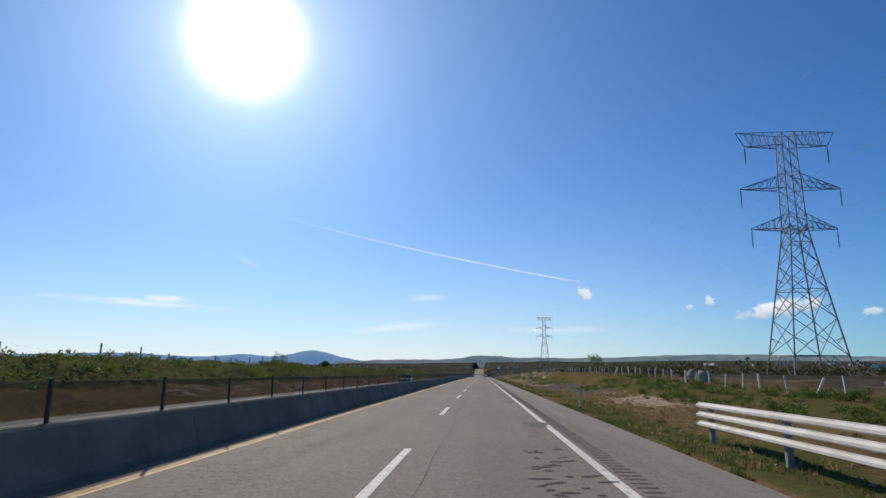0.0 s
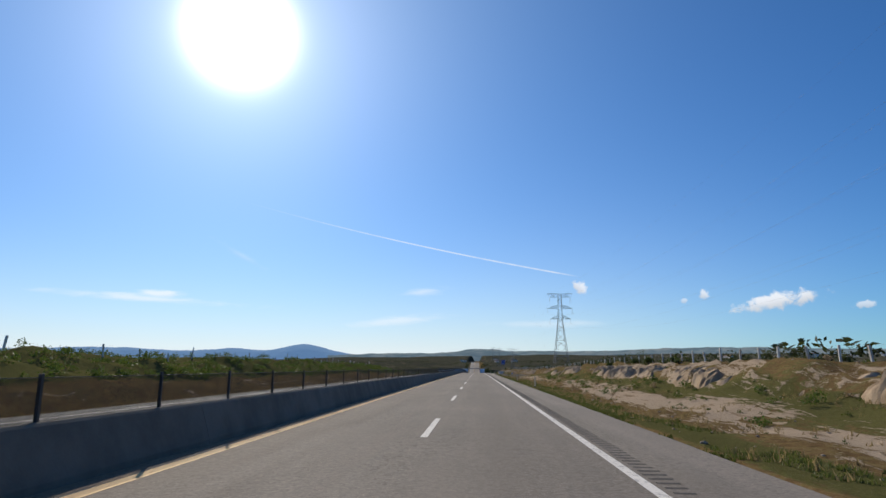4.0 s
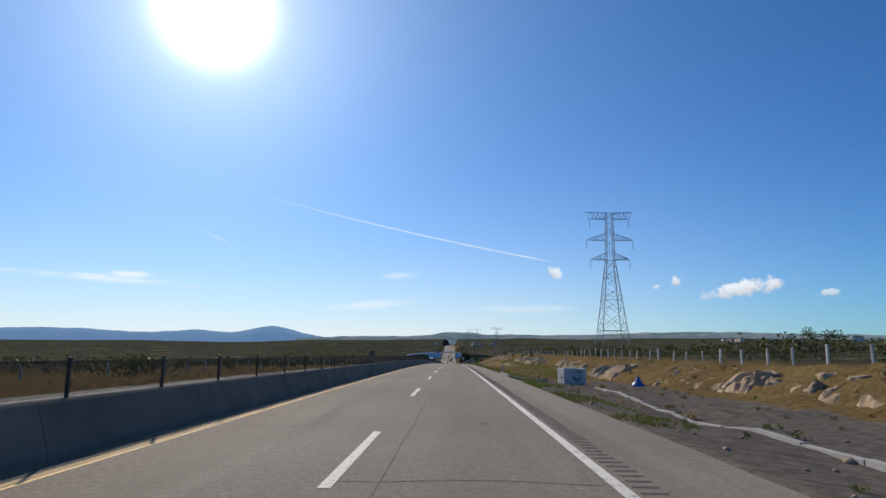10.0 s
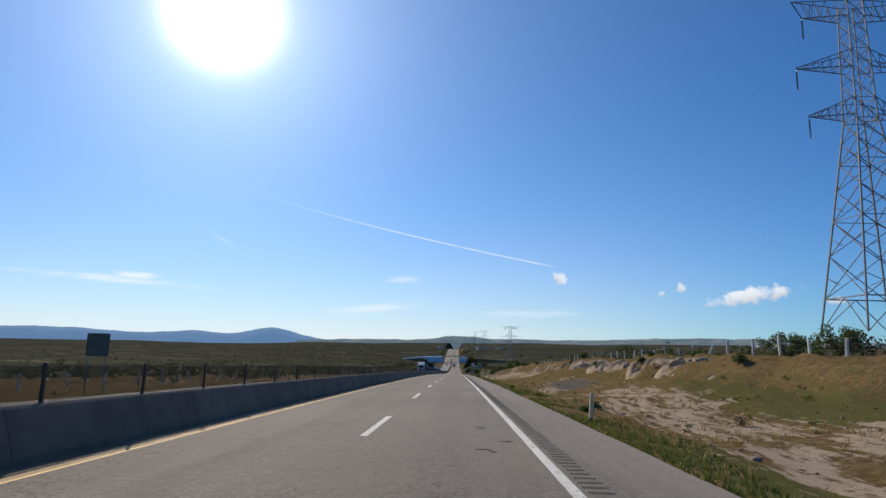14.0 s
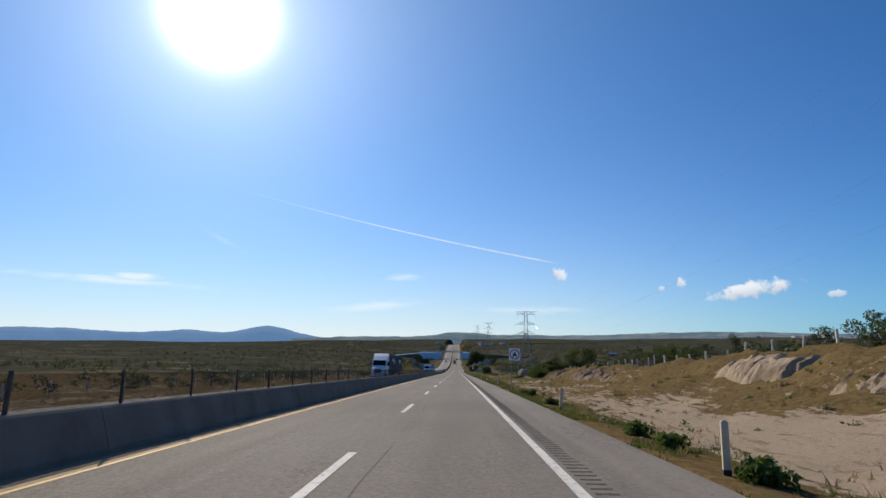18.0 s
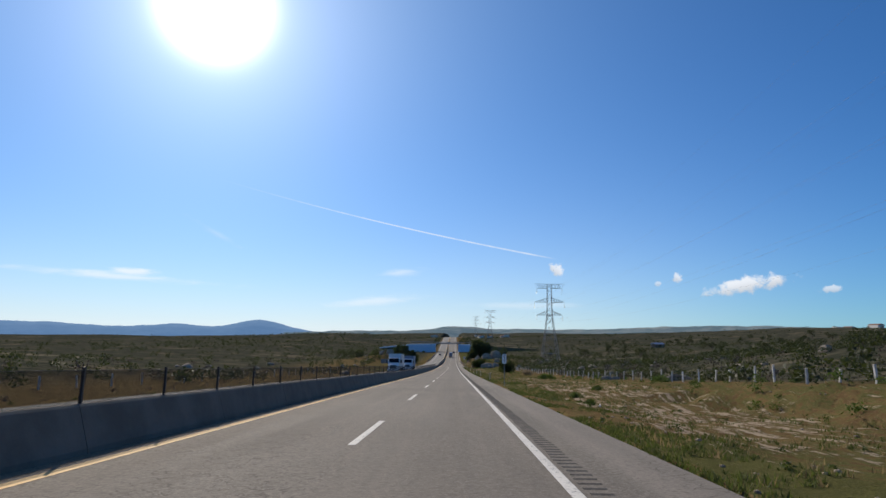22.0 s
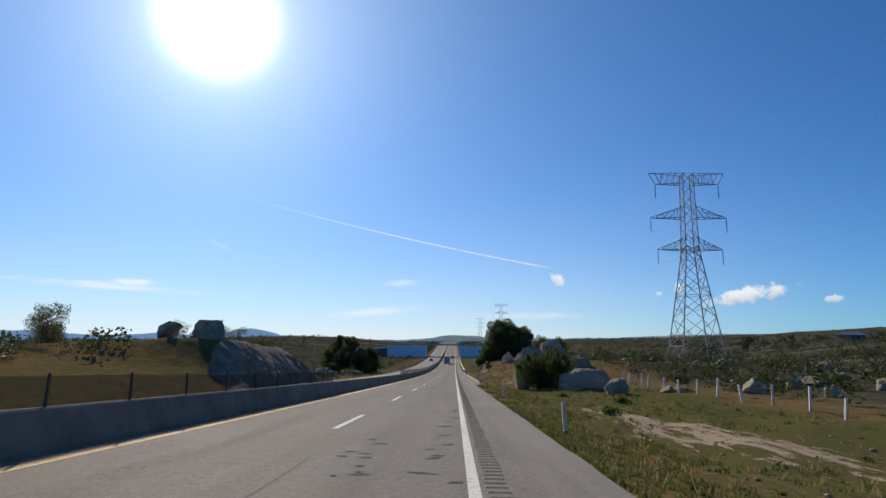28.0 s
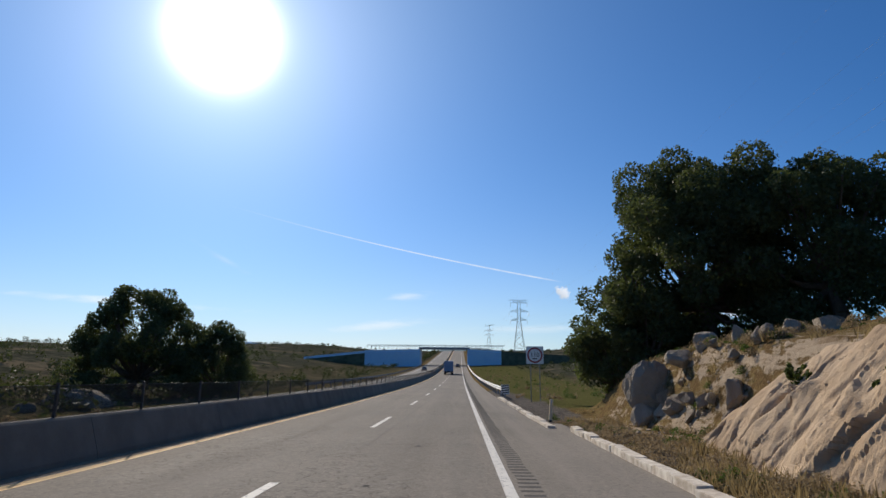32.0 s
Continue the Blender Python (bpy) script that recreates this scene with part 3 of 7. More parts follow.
def ground_height(x, s):
    x, s = np.asarray(x, float), np.asarray(s, float)
    base = zr(s)
    # right of the road
    top = np.interp(s, F_S, F_Z)
    wob = 0.9 * vnoise(s / 9, s * 0 + 3.3, 4) + 0.5 * vnoise(s / 3.1, s * 0 + 8.1, 5)
    foot_x, top_x = 15.2 + wob, 17.6 + wob * 0.6
    foot = np.maximum(top - 1.25, -0.25)
    steep = smooth(0.5, 1.0, top) * smooth(866, 842, s)
    foot = foot * steep + np.minimum(top, 0.3) * 0.5 * (1 - steep)
    verge = -0.04 - 0.14 * smooth(5.4, 7.5, x)
    climb = np.clip((x - 7.0) / 8.5, 0, 1) ** 1.5
    r = verge * (1 - climb) + foot * climb - 0.18 * steep * np.sin(np.pi * np.clip((x - 7.0) / 8.0, 0, 1))
    rise = np.clip((x - foot_x) / (top_x - foot_x), 0, 1)
    r = r + (top - foot) * np.where(steep > 0.5, rise ** 0.7, smooth(9, 20, x))
    mound = np.interp(s, MOUND_S, MOUND_Z, left=0, right=0)
    cut = smooth(908, 922, s)
    lo = 7.0 + 0.25 * vnoise(s / 2.2, s * 0 + 1.7, 6)
    gentle = np.clip((x - lo) / 6.5, 0, 1) ** 0.75
    sheer = 0.76 * np.clip((x - 9.35) / 0.9, 0, 1) ** 0.9 + 0.24 * np.clip((x - 10.2) / 4.0, 0, 1) ** 0.8
    r = np.where(mound > 0.01, np.maximum(r, mound * (gentle * (1 - cut) + sheer * cut) - 0.1), r)
    # left of the opposite carriageway
    lb = np.interp(s, LB_S, LB_Z, right=-0.8)
    xl = -x
    l = -0.30 - 0.35 * smooth(13.5, 17, xl)
    ridge = 0.60 * vnoise(s / 4.6, x / 4.0, 0) + 0.30 * vnoise(s / 2.0, x / 2.2, 1)
    l = l + (lb + 0.65 + ridge * smooth(0.5, 1.5, lb)) * (0.35 * smooth(16.5, 20, xl) + 0.65 * smooth(20 + 0.8 * vnoise(s / 5, s * 0, 2), 27, xl))
    lm = np.interp(s, LM_S, LM_Z, left=0, right=0)
    steep_l = smooth(842, 867, s)
    face = np.clip((xl - 15.6 - 2.2 * steep_l) / (19.0 - 15.0 * steep_l), 0, 1) ** 0.75
    l = np.where(lm > 0.01, np.maximum(l, lm * face * (1 - 0.35 * smooth(24, 45, xl)) - 0.5), l)
    near = np.where(x > 0, r, l)
    near = np.where((x < 5.5) & (x > -13.6), -0.45, near)
    rough = 0.10 * vnoise(x / 1.3, s / 1.9, 2) + 0.05 * vnoise(x / 0.55, s / 0.8, 5) + 0.13 * vnoise(x / 4.1, s / 5.0, 6)
    scarp = steep * np.where((x > foot_x - 0.6) & (x < top_x + 0.6), 1, 0) + np.where(mound > 0.5, 0.25, 0) + np.where(lm > 0.5, 0.3, 0) * (x < -15)
    rough = rough + scarp * (0.22 * vnoise(x / 0.9, s / 1.1, 7) + 0.16 * vnoise(x / 0.5, s / 0.45, 0))
    near = near + np.where(x > 0, smooth(5.9, 8.6, x), smooth(14.3, 16, -x)) * rough
    far = far_height(x, s)
    w = np.where(x > 0, smooth(26, 62, x), smooth(32, 75, -x))
    near_z = base + near + np.where(x > 0, smooth(20, 45, x) * 0.3, 0)
    keep = smooth(1280, 1500, s) * smooth(14, 40, np.abs(x))
    w = np.maximum(w, keep)
    z = near_z * (1 - w) + far * w
    # past the far crest the road is out of sight
    return np.where(s > 1700, np.minimum(z, far) * smooth(1700, 1900, s) + z * (1 - smooth(1700, 1900, s)), z)


def gz(x, s):
    return float(ground_height(np.array([x]), np.array([s]))[0])


def link(name, data, kind="", label="", category="", group="", parent=None):
    ob = new(name, data)
    if parent is not None:
        ob.parent = parent
    return tagged(ob, label, category, group, kind)


def mesh_from(name, verts, faces, mats, smooth_shade=False):
    me = bpy.data.meshes.new(name)
    me.from_pydata(verts, [], faces)
    for m in mats if isinstance(mats, (list, tuple)) else [mats]:
        me.materials.append(m)
    if smooth_shade:
        me.polygons.foreach_set("use_smooth", [True] * len(me.polygons))
    me.update()
    return me


def grid_mesh(name, X, S, Z, mat, smooth_shade=True):
    """A sheet over the plan from 2-D arrays."""
    r, c = X.shape
    co = np.stack([X, S, Z], -1).reshape(-1, 3)
    i = np.arange(r * c).reshape(r, c)
    q = np.stack([i[:-1, :-1], i[:-1, 1:], i[1:, 1:], i[1:, :-1]], -1).reshape(-1, 4)
    me = bpy.data.meshes.new(name)
    me.vertices.add(len(co))
    me.vertices.foreach_set("co", co.astype(np.float32).ravel())
    me.loops.add(q.size)
    me.loops.foreach_set("vertex_index", q.astype(np.int32).ravel())
    me.polygons.add(len(q))
    me.polygons.foreach_set("loop_start", np.arange(0, q.size, 4, dtype=np.int32))
    me.polygons.foreach_set("use_smooth", np.full(len(q), smooth_shade, bool))
    me.materials.append(mat)
    me.update(calc_edges=True)
    return me


def tri_mesh(name, co, tris, mat):
    me = bpy.data.meshes.new(name)
    me.vertices.add(len(co))
    me.vertices.foreach_set("co", co.astype(np.float32).ravel())
    me.loops.add(tris.size)
    me.loops.foreach_set("vertex_index", tris.astype(np.int32).ravel())
    me.polygons.add(len(tris))
    me.polygons.foreach_set("loop_start", np.arange(0, tris.size, 3, dtype=np.int32))
    me.materials.append(mat)
    me.update(calc_edges=True)
    return me


def box(bm, x0, y0, z0, x1, y1, z1, bevel=0.0):
    m = Matrix.Translation(((x0 + x1) / 2, (y0 + y1) / 2, (z0 + z1) / 2)) @ Matrix.Diagonal((x1 - x0, y1 - y0, z1 - z0, 1))
    g = bmesh.ops.create_cube(bm, size=1, matrix=m)
    if bevel:
        edges = list({e for v in g["verts"] for e in v.link_edges})
        bmesh.ops.bevel(bm, geom=edges, offset=bevel, segments=2, affect="EDGES", profile=0.7)
    return bm


def bar(bm, a, b, w):
    """A square steel bar from a to b."""
    a, b = Vector(a), Vector(b)
    d = b - a
    m = Matrix.Translation((a + b) / 2) @ d.to_track_quat("Z", "Y").to_matrix().to_4x4() @ Matrix.Diagonal((w, w, d.length, 1))
    bmesh.ops.create_cube(bm, size=1, matrix=m)


def rod(bm, a, b, r0, r1=None, n=8):
    a, b = Vector(a), Vector(b)
    d = b - a
    m = Matrix.Translation((a + b) / 2) @ d.to_track_quat("Z", "Y").to_matrix().to_4x4()
    bmesh.ops.create_cone(bm, cap_ends=True, segments=n, radius1=r0, radius2=r0 if r1 is None else r1, depth=d.length, matrix=m)


def finish(name, bm, mat, smooth_shade=False):
    me = bpy.data.meshes.new(name)
    bmesh.ops.recalc_face_normals(bm, faces=bm.faces)
    bm.to_mesh(me)
    bm.free()
    me.materials.append(mat)
    if smooth_shade:
        me.polygons.foreach_set("use_smooth", [True] * len(me.polygons))
    return me


def part(name, bm, mat, parent, label="", smooth_shade=False):
    return link(name, finish(name, bm, mat, smooth_shade), label=label, parent=parent)


def thing(name, label, category, at=(0, 0, 0), rz=0.0, group="", kind=""):
    ob = link(name, None, kind, label, category, group)
    ob.empty_display_size = 0.2
    ob.matrix_basis = pose(*at, 0, 0, rz)
    return ob


# ---------------------------------------------------------------- ground
def build_ground():
    xn = np.concatenate([np.arange(-40, -24, 1.0), np.arange(-24, -13.4, 0.6), [-13.4, -9, -4.5, 0, 5.0], np.arange(5.4, 20, 0.42), np.arange(20, 41, 1.0)])
    out = 41 * 1.13 ** np.arange(0, 41)
    out = out[out < 5600]
    xs = np.concatenate([-out[::-1], xn, out])
    sn = np.concatenate([np.arange(-14, 960, 0.9), np.arange(960, 1260, 2.5)])
    ahead = 1260 + 10 * (1.13 ** np.arange(0, 36) - 1) / 0.13 * 1.0 + 5
    ahead = ahead[ahead < 5800]
    back = -14 - 10 * (1.35 ** np.arange(1, 12) - 1) / 0.35
    ss = np.concatenate([back[::-1], sn, ahead])
    X, S = np.meshgrid(xs, ss)
    Z = ground_height(X, S)
    me = grid_mesh("ground", X, S, Z, M_GROUND)
    n1, n2 = vnoise(X / 5, S / 12, 3), vnoise(X / 1.7, S / 3.5, 4)
    top = np.interp(S, F_S, F_Z)

    def zone(x0, x1, s0, s1, ex=1.5, es=5.0):
        return smooth(x0 - ex, x0 + ex, X) * smooth(x1 + ex, x1 - ex, X) * smooth(s0 - es, s0 + es, S) * smooth(s1 + es, s1 - es, S)

    wob = 0.9 * vnoise(S / 9, S * 0 + 3.3, 4) + 0.5 * vnoise(S / 3.1, S * 0 + 8.1, 5)
    steep = smooth(0.7, 1.1, top) * smooth(866, 842, S)
    scarp = steep * smooth(14.6, 15.4, X - wob) * smooth(18.6, 17.6, X - wob) * smooth(-0.55, 0.1, vnoise(S / 16, S * 0 + 5, 6)) * (S > 125)
    sand = 0.5 * zone(9, 13, 78, 250) + 0.85 * zone(9.8, 11.8, 120, 240, 0.7) * smooth(-0.6, 0.0, vnoise(X / 3, S / 9, 1)) + 0.25 * zone(8, 14, 20, 60) + (0.82 - 0.5 * smooth(240, 260, S)) * scarp * smooth(-0.5, 0.3, vnoise(X / 1.5, S / 2.6, 2) + 0.35) + 0.48 * zone(7.8, 13.5, 385, 470) + 0.18 * zone(7.5, 14, -20, 860)
    patchy = smooth(-0.5, 0.35, vnoise(X / 3.2, S / 7.0, 6) + 0.5 * vnoise(X / 1.1, S / 1.6, 1))
    sand = sand * (0.35 + 0.65 * patchy)
    sand = sand + 0.9 * zone(7.6, 11.2, 488, 530, 0.8, 3) + (0.72 * zone(8, 14, 468, 536, 1.2)) * patchy + (0.50 - 0.2 * smooth(575, 600, S)) * zone(7.2, 14.5, 536, 640) * (0.45 + 0.55 * patchy) + 0.35 * zone(8, 16, 640, 720) + 0.45 * zone(9, 12, 725, 790) * (0.4 + 0.6 * patchy) + 0.5 * zone(9, 12, 812, 832, 1.0, 4) * (0.3 + 0.7 * patchy) + 0.62 * zone(8.6, 12.5, 866, 880, 1.0, 3)
    sand = sand + 0.5 * zone(7, 11, 921, 946, 0.6, 2) + 0.35 * zone(7, 12, 895, 920) + 0.5 * zone(-70, -15.5, 440, 600, 4, 30) * patchy + 0.42 * zone(-21.5, -14.5, -40, 300) * patchy + 0.8 * zone(9.5, 13, 30, 44, 1.2, 3) * (0.4 + 0.6 * patchy)
    green = 0.9 * zone(6.0, 8.0, -20, 862, 0.8) * smooth(-0.6, 0.3, n1) + 0.13 * zone(6, 21, -20, 235) + 0.25 * zone(6, 9.5, -12, 90) + 0.16 * zone(6, 21, 336, 470) + 0.18 * zone(6, 22, 560, 780) + 0.30 * zone(6, 22, 780, 868) + 0.25 * zone(-20, -14.5, -40, 300) + 0.5 * zone(-26, -15.5, 792, 862) + 0.5 * zone(6.2, 8.6, 274, 292, 0.8, 4) + 0.55 * zone(13, 21, -20, 75) + 0.45 * zone(10, 15, 90, 250) + 0.3 * zone(11, 15, 340, 430)
    green = green + 0.34 * zone(8, 20, 640, 860) + 0.12 * zone(14, 24, 790, 860) + 0.15 * zone(7, 16, 545, 590) + 0.4 * zone(7, 16, 590, 640) + 0.9 * zone(-34, -21, -40, 300, 2) + 0.35 * zone(-22, -14, 260, 800) + 0.22 * zone(8, 22, 872, 915) + 0.3 * zone(14, 24, 872, 915)
    green = green + 0.75 * zone(7, 30, 950, 1180) + 0.5 * zone(-30, -15, 900, 1180) + 0.3 * zone(13, 21, 75, 250) + 0.3 * zone(12.5, 16, 380, 470) + 0.3 * zone(6.5, 16, 336, 400)
    tar = 1.0 * zone(5.5, 13.6, 240, 332, 1.0, 8) * (1 - zone(6.4, 8.8, 276, 290, 0.6, 3)) + 0.9 * zone(8.5, 15, 56, 88, 1.5, 6) + 0.75 * zone(10, 13.5, 444, 458, 1, 3) + 0.8 * zone(5.5, 8.5, 930, 985, 0.8)
    tar = tar + 0.6 * smooth(5.85, 5.6, X) * (X > 0)
    lie = smooth(380, 440, S) * smooth(650, 600, S)   # bare fields across the road
    scrub = np.where(X > 0, smooth(22, 34, X), smooth(30 + 30 * lie, 55 + 70 * lie, -X)) * 0.96
    scrub = np.maximum(scrub, smooth(1150, 1350, S) * smooth(12, 18, np.abs(X)))
    scrub = np.maximum(scrub, 0.75 * smooth(17, 24, -X) * smooth(888, 915, S))
    for name, a in (("sand", sand), ("green", green), ("tar", tar), ("scrub", scrub)):
        layer = me.attributes.new(name, "FLOAT", "POINT")
        layer.data.foreach_set("value", np.clip(a, 0, 1).astype(np.float32).ravel())
    link("ground", me, "structure", "dry roadside ground of brown soil, straw grass and sandy patches", "ground")


build_ground()


# ---------------------------------------------------------------- the two carriageways
def strip(name, x0, x1, s0, s1, step, mat, lift=0.0, fall=0.0, cols=2, ragged=0.0, skirt=0.0):
    s = np.arange(s0, s1 + step * 0.5, step)
    x = np.linspace(x0, x1, cols)
    X, S = np.meshgrid(x, s)
    X = X.copy()
    if ragged:
        X[:, -1] += ragged * (vnoise(S[:, -1] / 1.7, S[:, -1] * 0, 1) + 0.6 * vnoise(S[:, -1] / 0.6, S[:, -1] * 0 + 9, 2))
    Z = zr(S) + lift - fall * np.abs(X)
    if skirt:
        X = np.concatenate([X[:, :1], X, X[:, -1:]], 1)
        S = np.concatenate([S[:, :1], S, S[:, -1:]], 1)
        Z = np.concatenate([Z[:, :1] - skirt, Z, Z[:, -1:] - skirt], 1)
    return grid_mesh(name, X, S, Z, mat, False)


ROAD_END = 1700
road = link("road", strip("road", -4.9, 5.55, -14, ROAD_END, 1.0, M_ROAD, 0, 0, 6, 0.022, 0.5), "structure",
            "grey worn asphalt carriageway of two lanes with cracks", "road")
road_opp = link("road_opposite", strip("road_opposite", -13.7, -4.95, -14, ROAD_END, 2.0, M_ROAD_OPP, 0.07, 0.015, 5, 0.0, 0.6), "structure",
                "grey asphalt carriageway beyond the median barrier", "road")

link("edge_line", strip("edge_line", 3.40, 3.57, -14, ROAD_END, 2.0, M_WHITE, 0.005), parent=road, label="worn white edge line")
link("edge_line", strip("edge_line", -3.70, -3.47, -14, ROAD_END, 2.0, M_YELLOW, 0.005), parent=road, label="faded yellow-orange edge line")
link("edge_line", strip("edge_line", -12.25, -12.08, -14, ROAD_END, 2.0, M_WHITE, 0.075, 0.015), parent=road_opp, label="white edge line")
link("edge_line", strip("edge_line", -5.5, -5.35, -14, ROAD_END, 2.0, M_YELLOW, 0.075, 0.015), parent=road_opp, label="yellow edge line")


def dashes(parent, x, first, count, lift, fall=0.0):
    for k in range(count):
        s = first + 15.0 * k
        me = strip("lane_dash", x - 0.08, x + 0.08, s, s + 5.0, 2.5, M_WHITE, lift, fall)
        link("lane_dash", me, parent=parent)


link("road_dust", strip("road_dust", -4.12, -3.84, -14, 1200, 0.5, M_DUST, 0.004, 0, 2, 0.10), parent=road, label="brown dust gathered along the barrier")
link("shoulder", strip("shoulder", 5.3, 6.3, 868, 940, 1.0, M_ROAD, 0.002, 0, 3, 0.05, 0.4), parent=road, label="asphalt shoulder running up to the kerb")
dashes(road, 0.0, 7.63 - 15, 80, 0.006)
dashes(road_opp, -8.75, 2.0, 80, 0.077, 0.015)


for k in range(2):
    link("shoulder_mark", strip("shoulder_mark", 4.35, 5.35, 731.0 + 1.3 * k, 731.16 + 1.3 * k, 0.16, M_WHITE, 0.005), parent=road, label="faint white line across the shoulder")


def rumble():
    """Milled ribs along the shoulder."""
    s = np.arange(-12, 1100, 0.33)
    v, f = [], []
    for k, a in enumerate(s):
        z0, z1 = float(zr(a)), float(zr(a + 0.16))
        x0, x1 = 3.66 + 0.02 * math.sin(a * 3), 3.97 + 0.02 * math.sin(a * 2.1)
        b = len(v)
        v += [(x0, a, z0 + 0.001), (x1, a, z0 + 0.001), (x1, a + 0.055, z0 + 0.012), (x0, a + 0.055, z0 + 0.012), (x0, a + 0.12, z1 + 0.001), (x1, a + 0.12, z1 + 0.001)]
        f += [(b, b + 1, b + 2, b + 3), (b + 3, b + 2, b + 5, b + 4), (b, b + 3, b + 4), (b + 1, b + 5, b + 2)]
    link("rumble_strip", mesh_from("rumble_strip", v, f, M_RIB), "stuff", parent=road, label="dark ribbed rumble strip")


rumble()


def patches():
    """Dark repair patches and broken spots in the right-hand lane."""
    spots = [(3.2, 19, 0.7, 1.8), (3.0, 33, 0.6, 2.4), (3.1, 92, 0.5, 2.5), (3.3, 95.6, 0.9, 2.6), (3.6, 99, 0.5, 1.4), (3.0, 104, 0.35, 1.6), (2.7, 208, 0.9, 1.5), (2.6, 415, 0.3, 0.8), (3.3, 392, 0.2, 0.6),
             (1.9, 746, 0.4, 1.2), (1.0, 852, 0.45, 1.0), (1.3, 855, 0.9, 1.8), (1.4, 872, 0.3, 0.6)]
    for k, (x, s, w, d) in enumerate(spots):
        r = random.Random(k)
        n = 44
        v = []
        for i in range(n):
            a = 2 * math.pi * i / n
            rad = (abs(math.cos(a)) ** 4 + abs(math.sin(a)) ** 4) ** -0.25 * (r.uniform(0.82, 1.1) + 0.18 * math.sin(3 * a + k) + 0.1 * math.sin(7 * a + 2 * k))
            px, py = x + w / 2 * rad * math.cos(a), s + d / 2 * rad * math.sin(a)
            v.append((px, py, float(zr(py)) + 0.006))
        link("asphalt_patch", mesh_from("asphalt_patch", v, [tuple(range(n))], M_PATCH), parent=road, label="dark patched and cracked asphalt")


patches()


def breaks():
    """Short ragged slits and holes across the worn right-hand lane, with crumbled rims."""
    r = np.random.default_rng(91)
    v, f, cv, cf = [], [], [], []
    zones = [(2.3, 3.35, 6.5, 13, 34), (2.6, 3.65, 38, 47, 26), (2.7, 3.6, 92, 104, 24), (1.2, 3.0, 203, 219, 70), (-0.4, 1.2, 203, 213, 40), (0.6, 2.4, 176, 190, 10), (1.6, 2.6, 262, 300, 14), (2.3, 3.2, 386, 420, 18),
             (0.9, 2.6, 455, 520, 14), (1.0, 3.0, 560, 640, 16), (2.2, 2.8, 716, 738, 26), (2.6, 3.3, 804, 826, 34), (1.1, 1.9, 810, 816, 10), (2.5, 3.25, 832, 864, 44), (0.8, 1.7, 848, 858, 12), (1.0, 2.6, 872, 960, 26)]
    for x0, x1, s0, s1, count in zones:
        for _ in range(count):
            x, s = r.uniform(x0, x1), r.uniform(s0, s1)
            w, d = r.uniform(0.06, 0.32), r.uniform(0.02, 0.09)
            turn = r.normal(0, 0.25)
            n = 14
            for vs, fs, k, lift in ((cv, cf, 1.3, 0.0065), (v, f, 1.0, 0.0090)):
                b = len(vs)
                for i in range(n):
                    a = 2 * math.pi * i / n
                    q = k * (1 + 0.45 * r.normal() * (0.5 if k > 1 else 0.7))
                    px = w / 2 * q * math.cos(a)
                    py = (d / 2 * q + (0.03 if k > 1 else 0)) * math.sin(a) + math.tan(turn) * px
                    vs.append((x + px, s + py, float(zr(s + py)) + lift))
                fs.append(tuple(range(b, b + n)))
    link("crumbled_rim", mesh_from("crumbled_rim", cv, cf, M_PATCH), "stuff", parent=road, label="dark crumbled asphalt round the holes")
    link("surface_break", mesh_from("surface_break", v, f, M_HOLE), "stuff", parent=road, label="ragged black slits in the asphalt")
    # sealed joint lines: one along the lanes' meeting, some across
    v, f = [], []
    for s in np.arange(-14, 1250, 0.6):
        if vnoise(np.array([s / 25.0]), np.array([3.0]), 2)[0] < 0.15:
            continue
        b = len(v)
        for q in (s, s + 0.6):
            x = 0.62 + 0.05 * float(vnoise(np.array([q / 2.3]), np.array([1.0]), 1)[0])
            v += [(x - 0.007, q, float(zr(q)) + 0.0045), (x + 0.007, q, float(zr(q)) + 0.0045)]
        f.append((b, b + 1, b + 3, b + 2))
    for s in r.uniform(0, 1000, 46):
        lo = r.choice([-3.3, 0.1])
        for x in np.arange(lo, lo + 3.2, 0.4):
            y0, y1 = s + 0.10 * math.sin(x * 2 + s), s + 0.10 * math.sin((x + 0.4) * 2 + s)
            b = len(v)
            v += [(x, y0 - 0.012, float(zr(y0)) + 0.0048), (x + 0.4, y1 - 0.012, float(zr(y1)) + 0.0048), (x + 0.4, y1 + 0.012, float(zr(y1)) + 0.0048), (x, y0 + 0.012, float(zr(y0)) + 0.0048)]
            f.append((b, b + 1, b + 2, b + 3))
    link("crack_line", mesh_from("crack_line", v, f, M_PATCH), "stuff", parent=road, label="thin dark cracks and joint lines")


breaks()


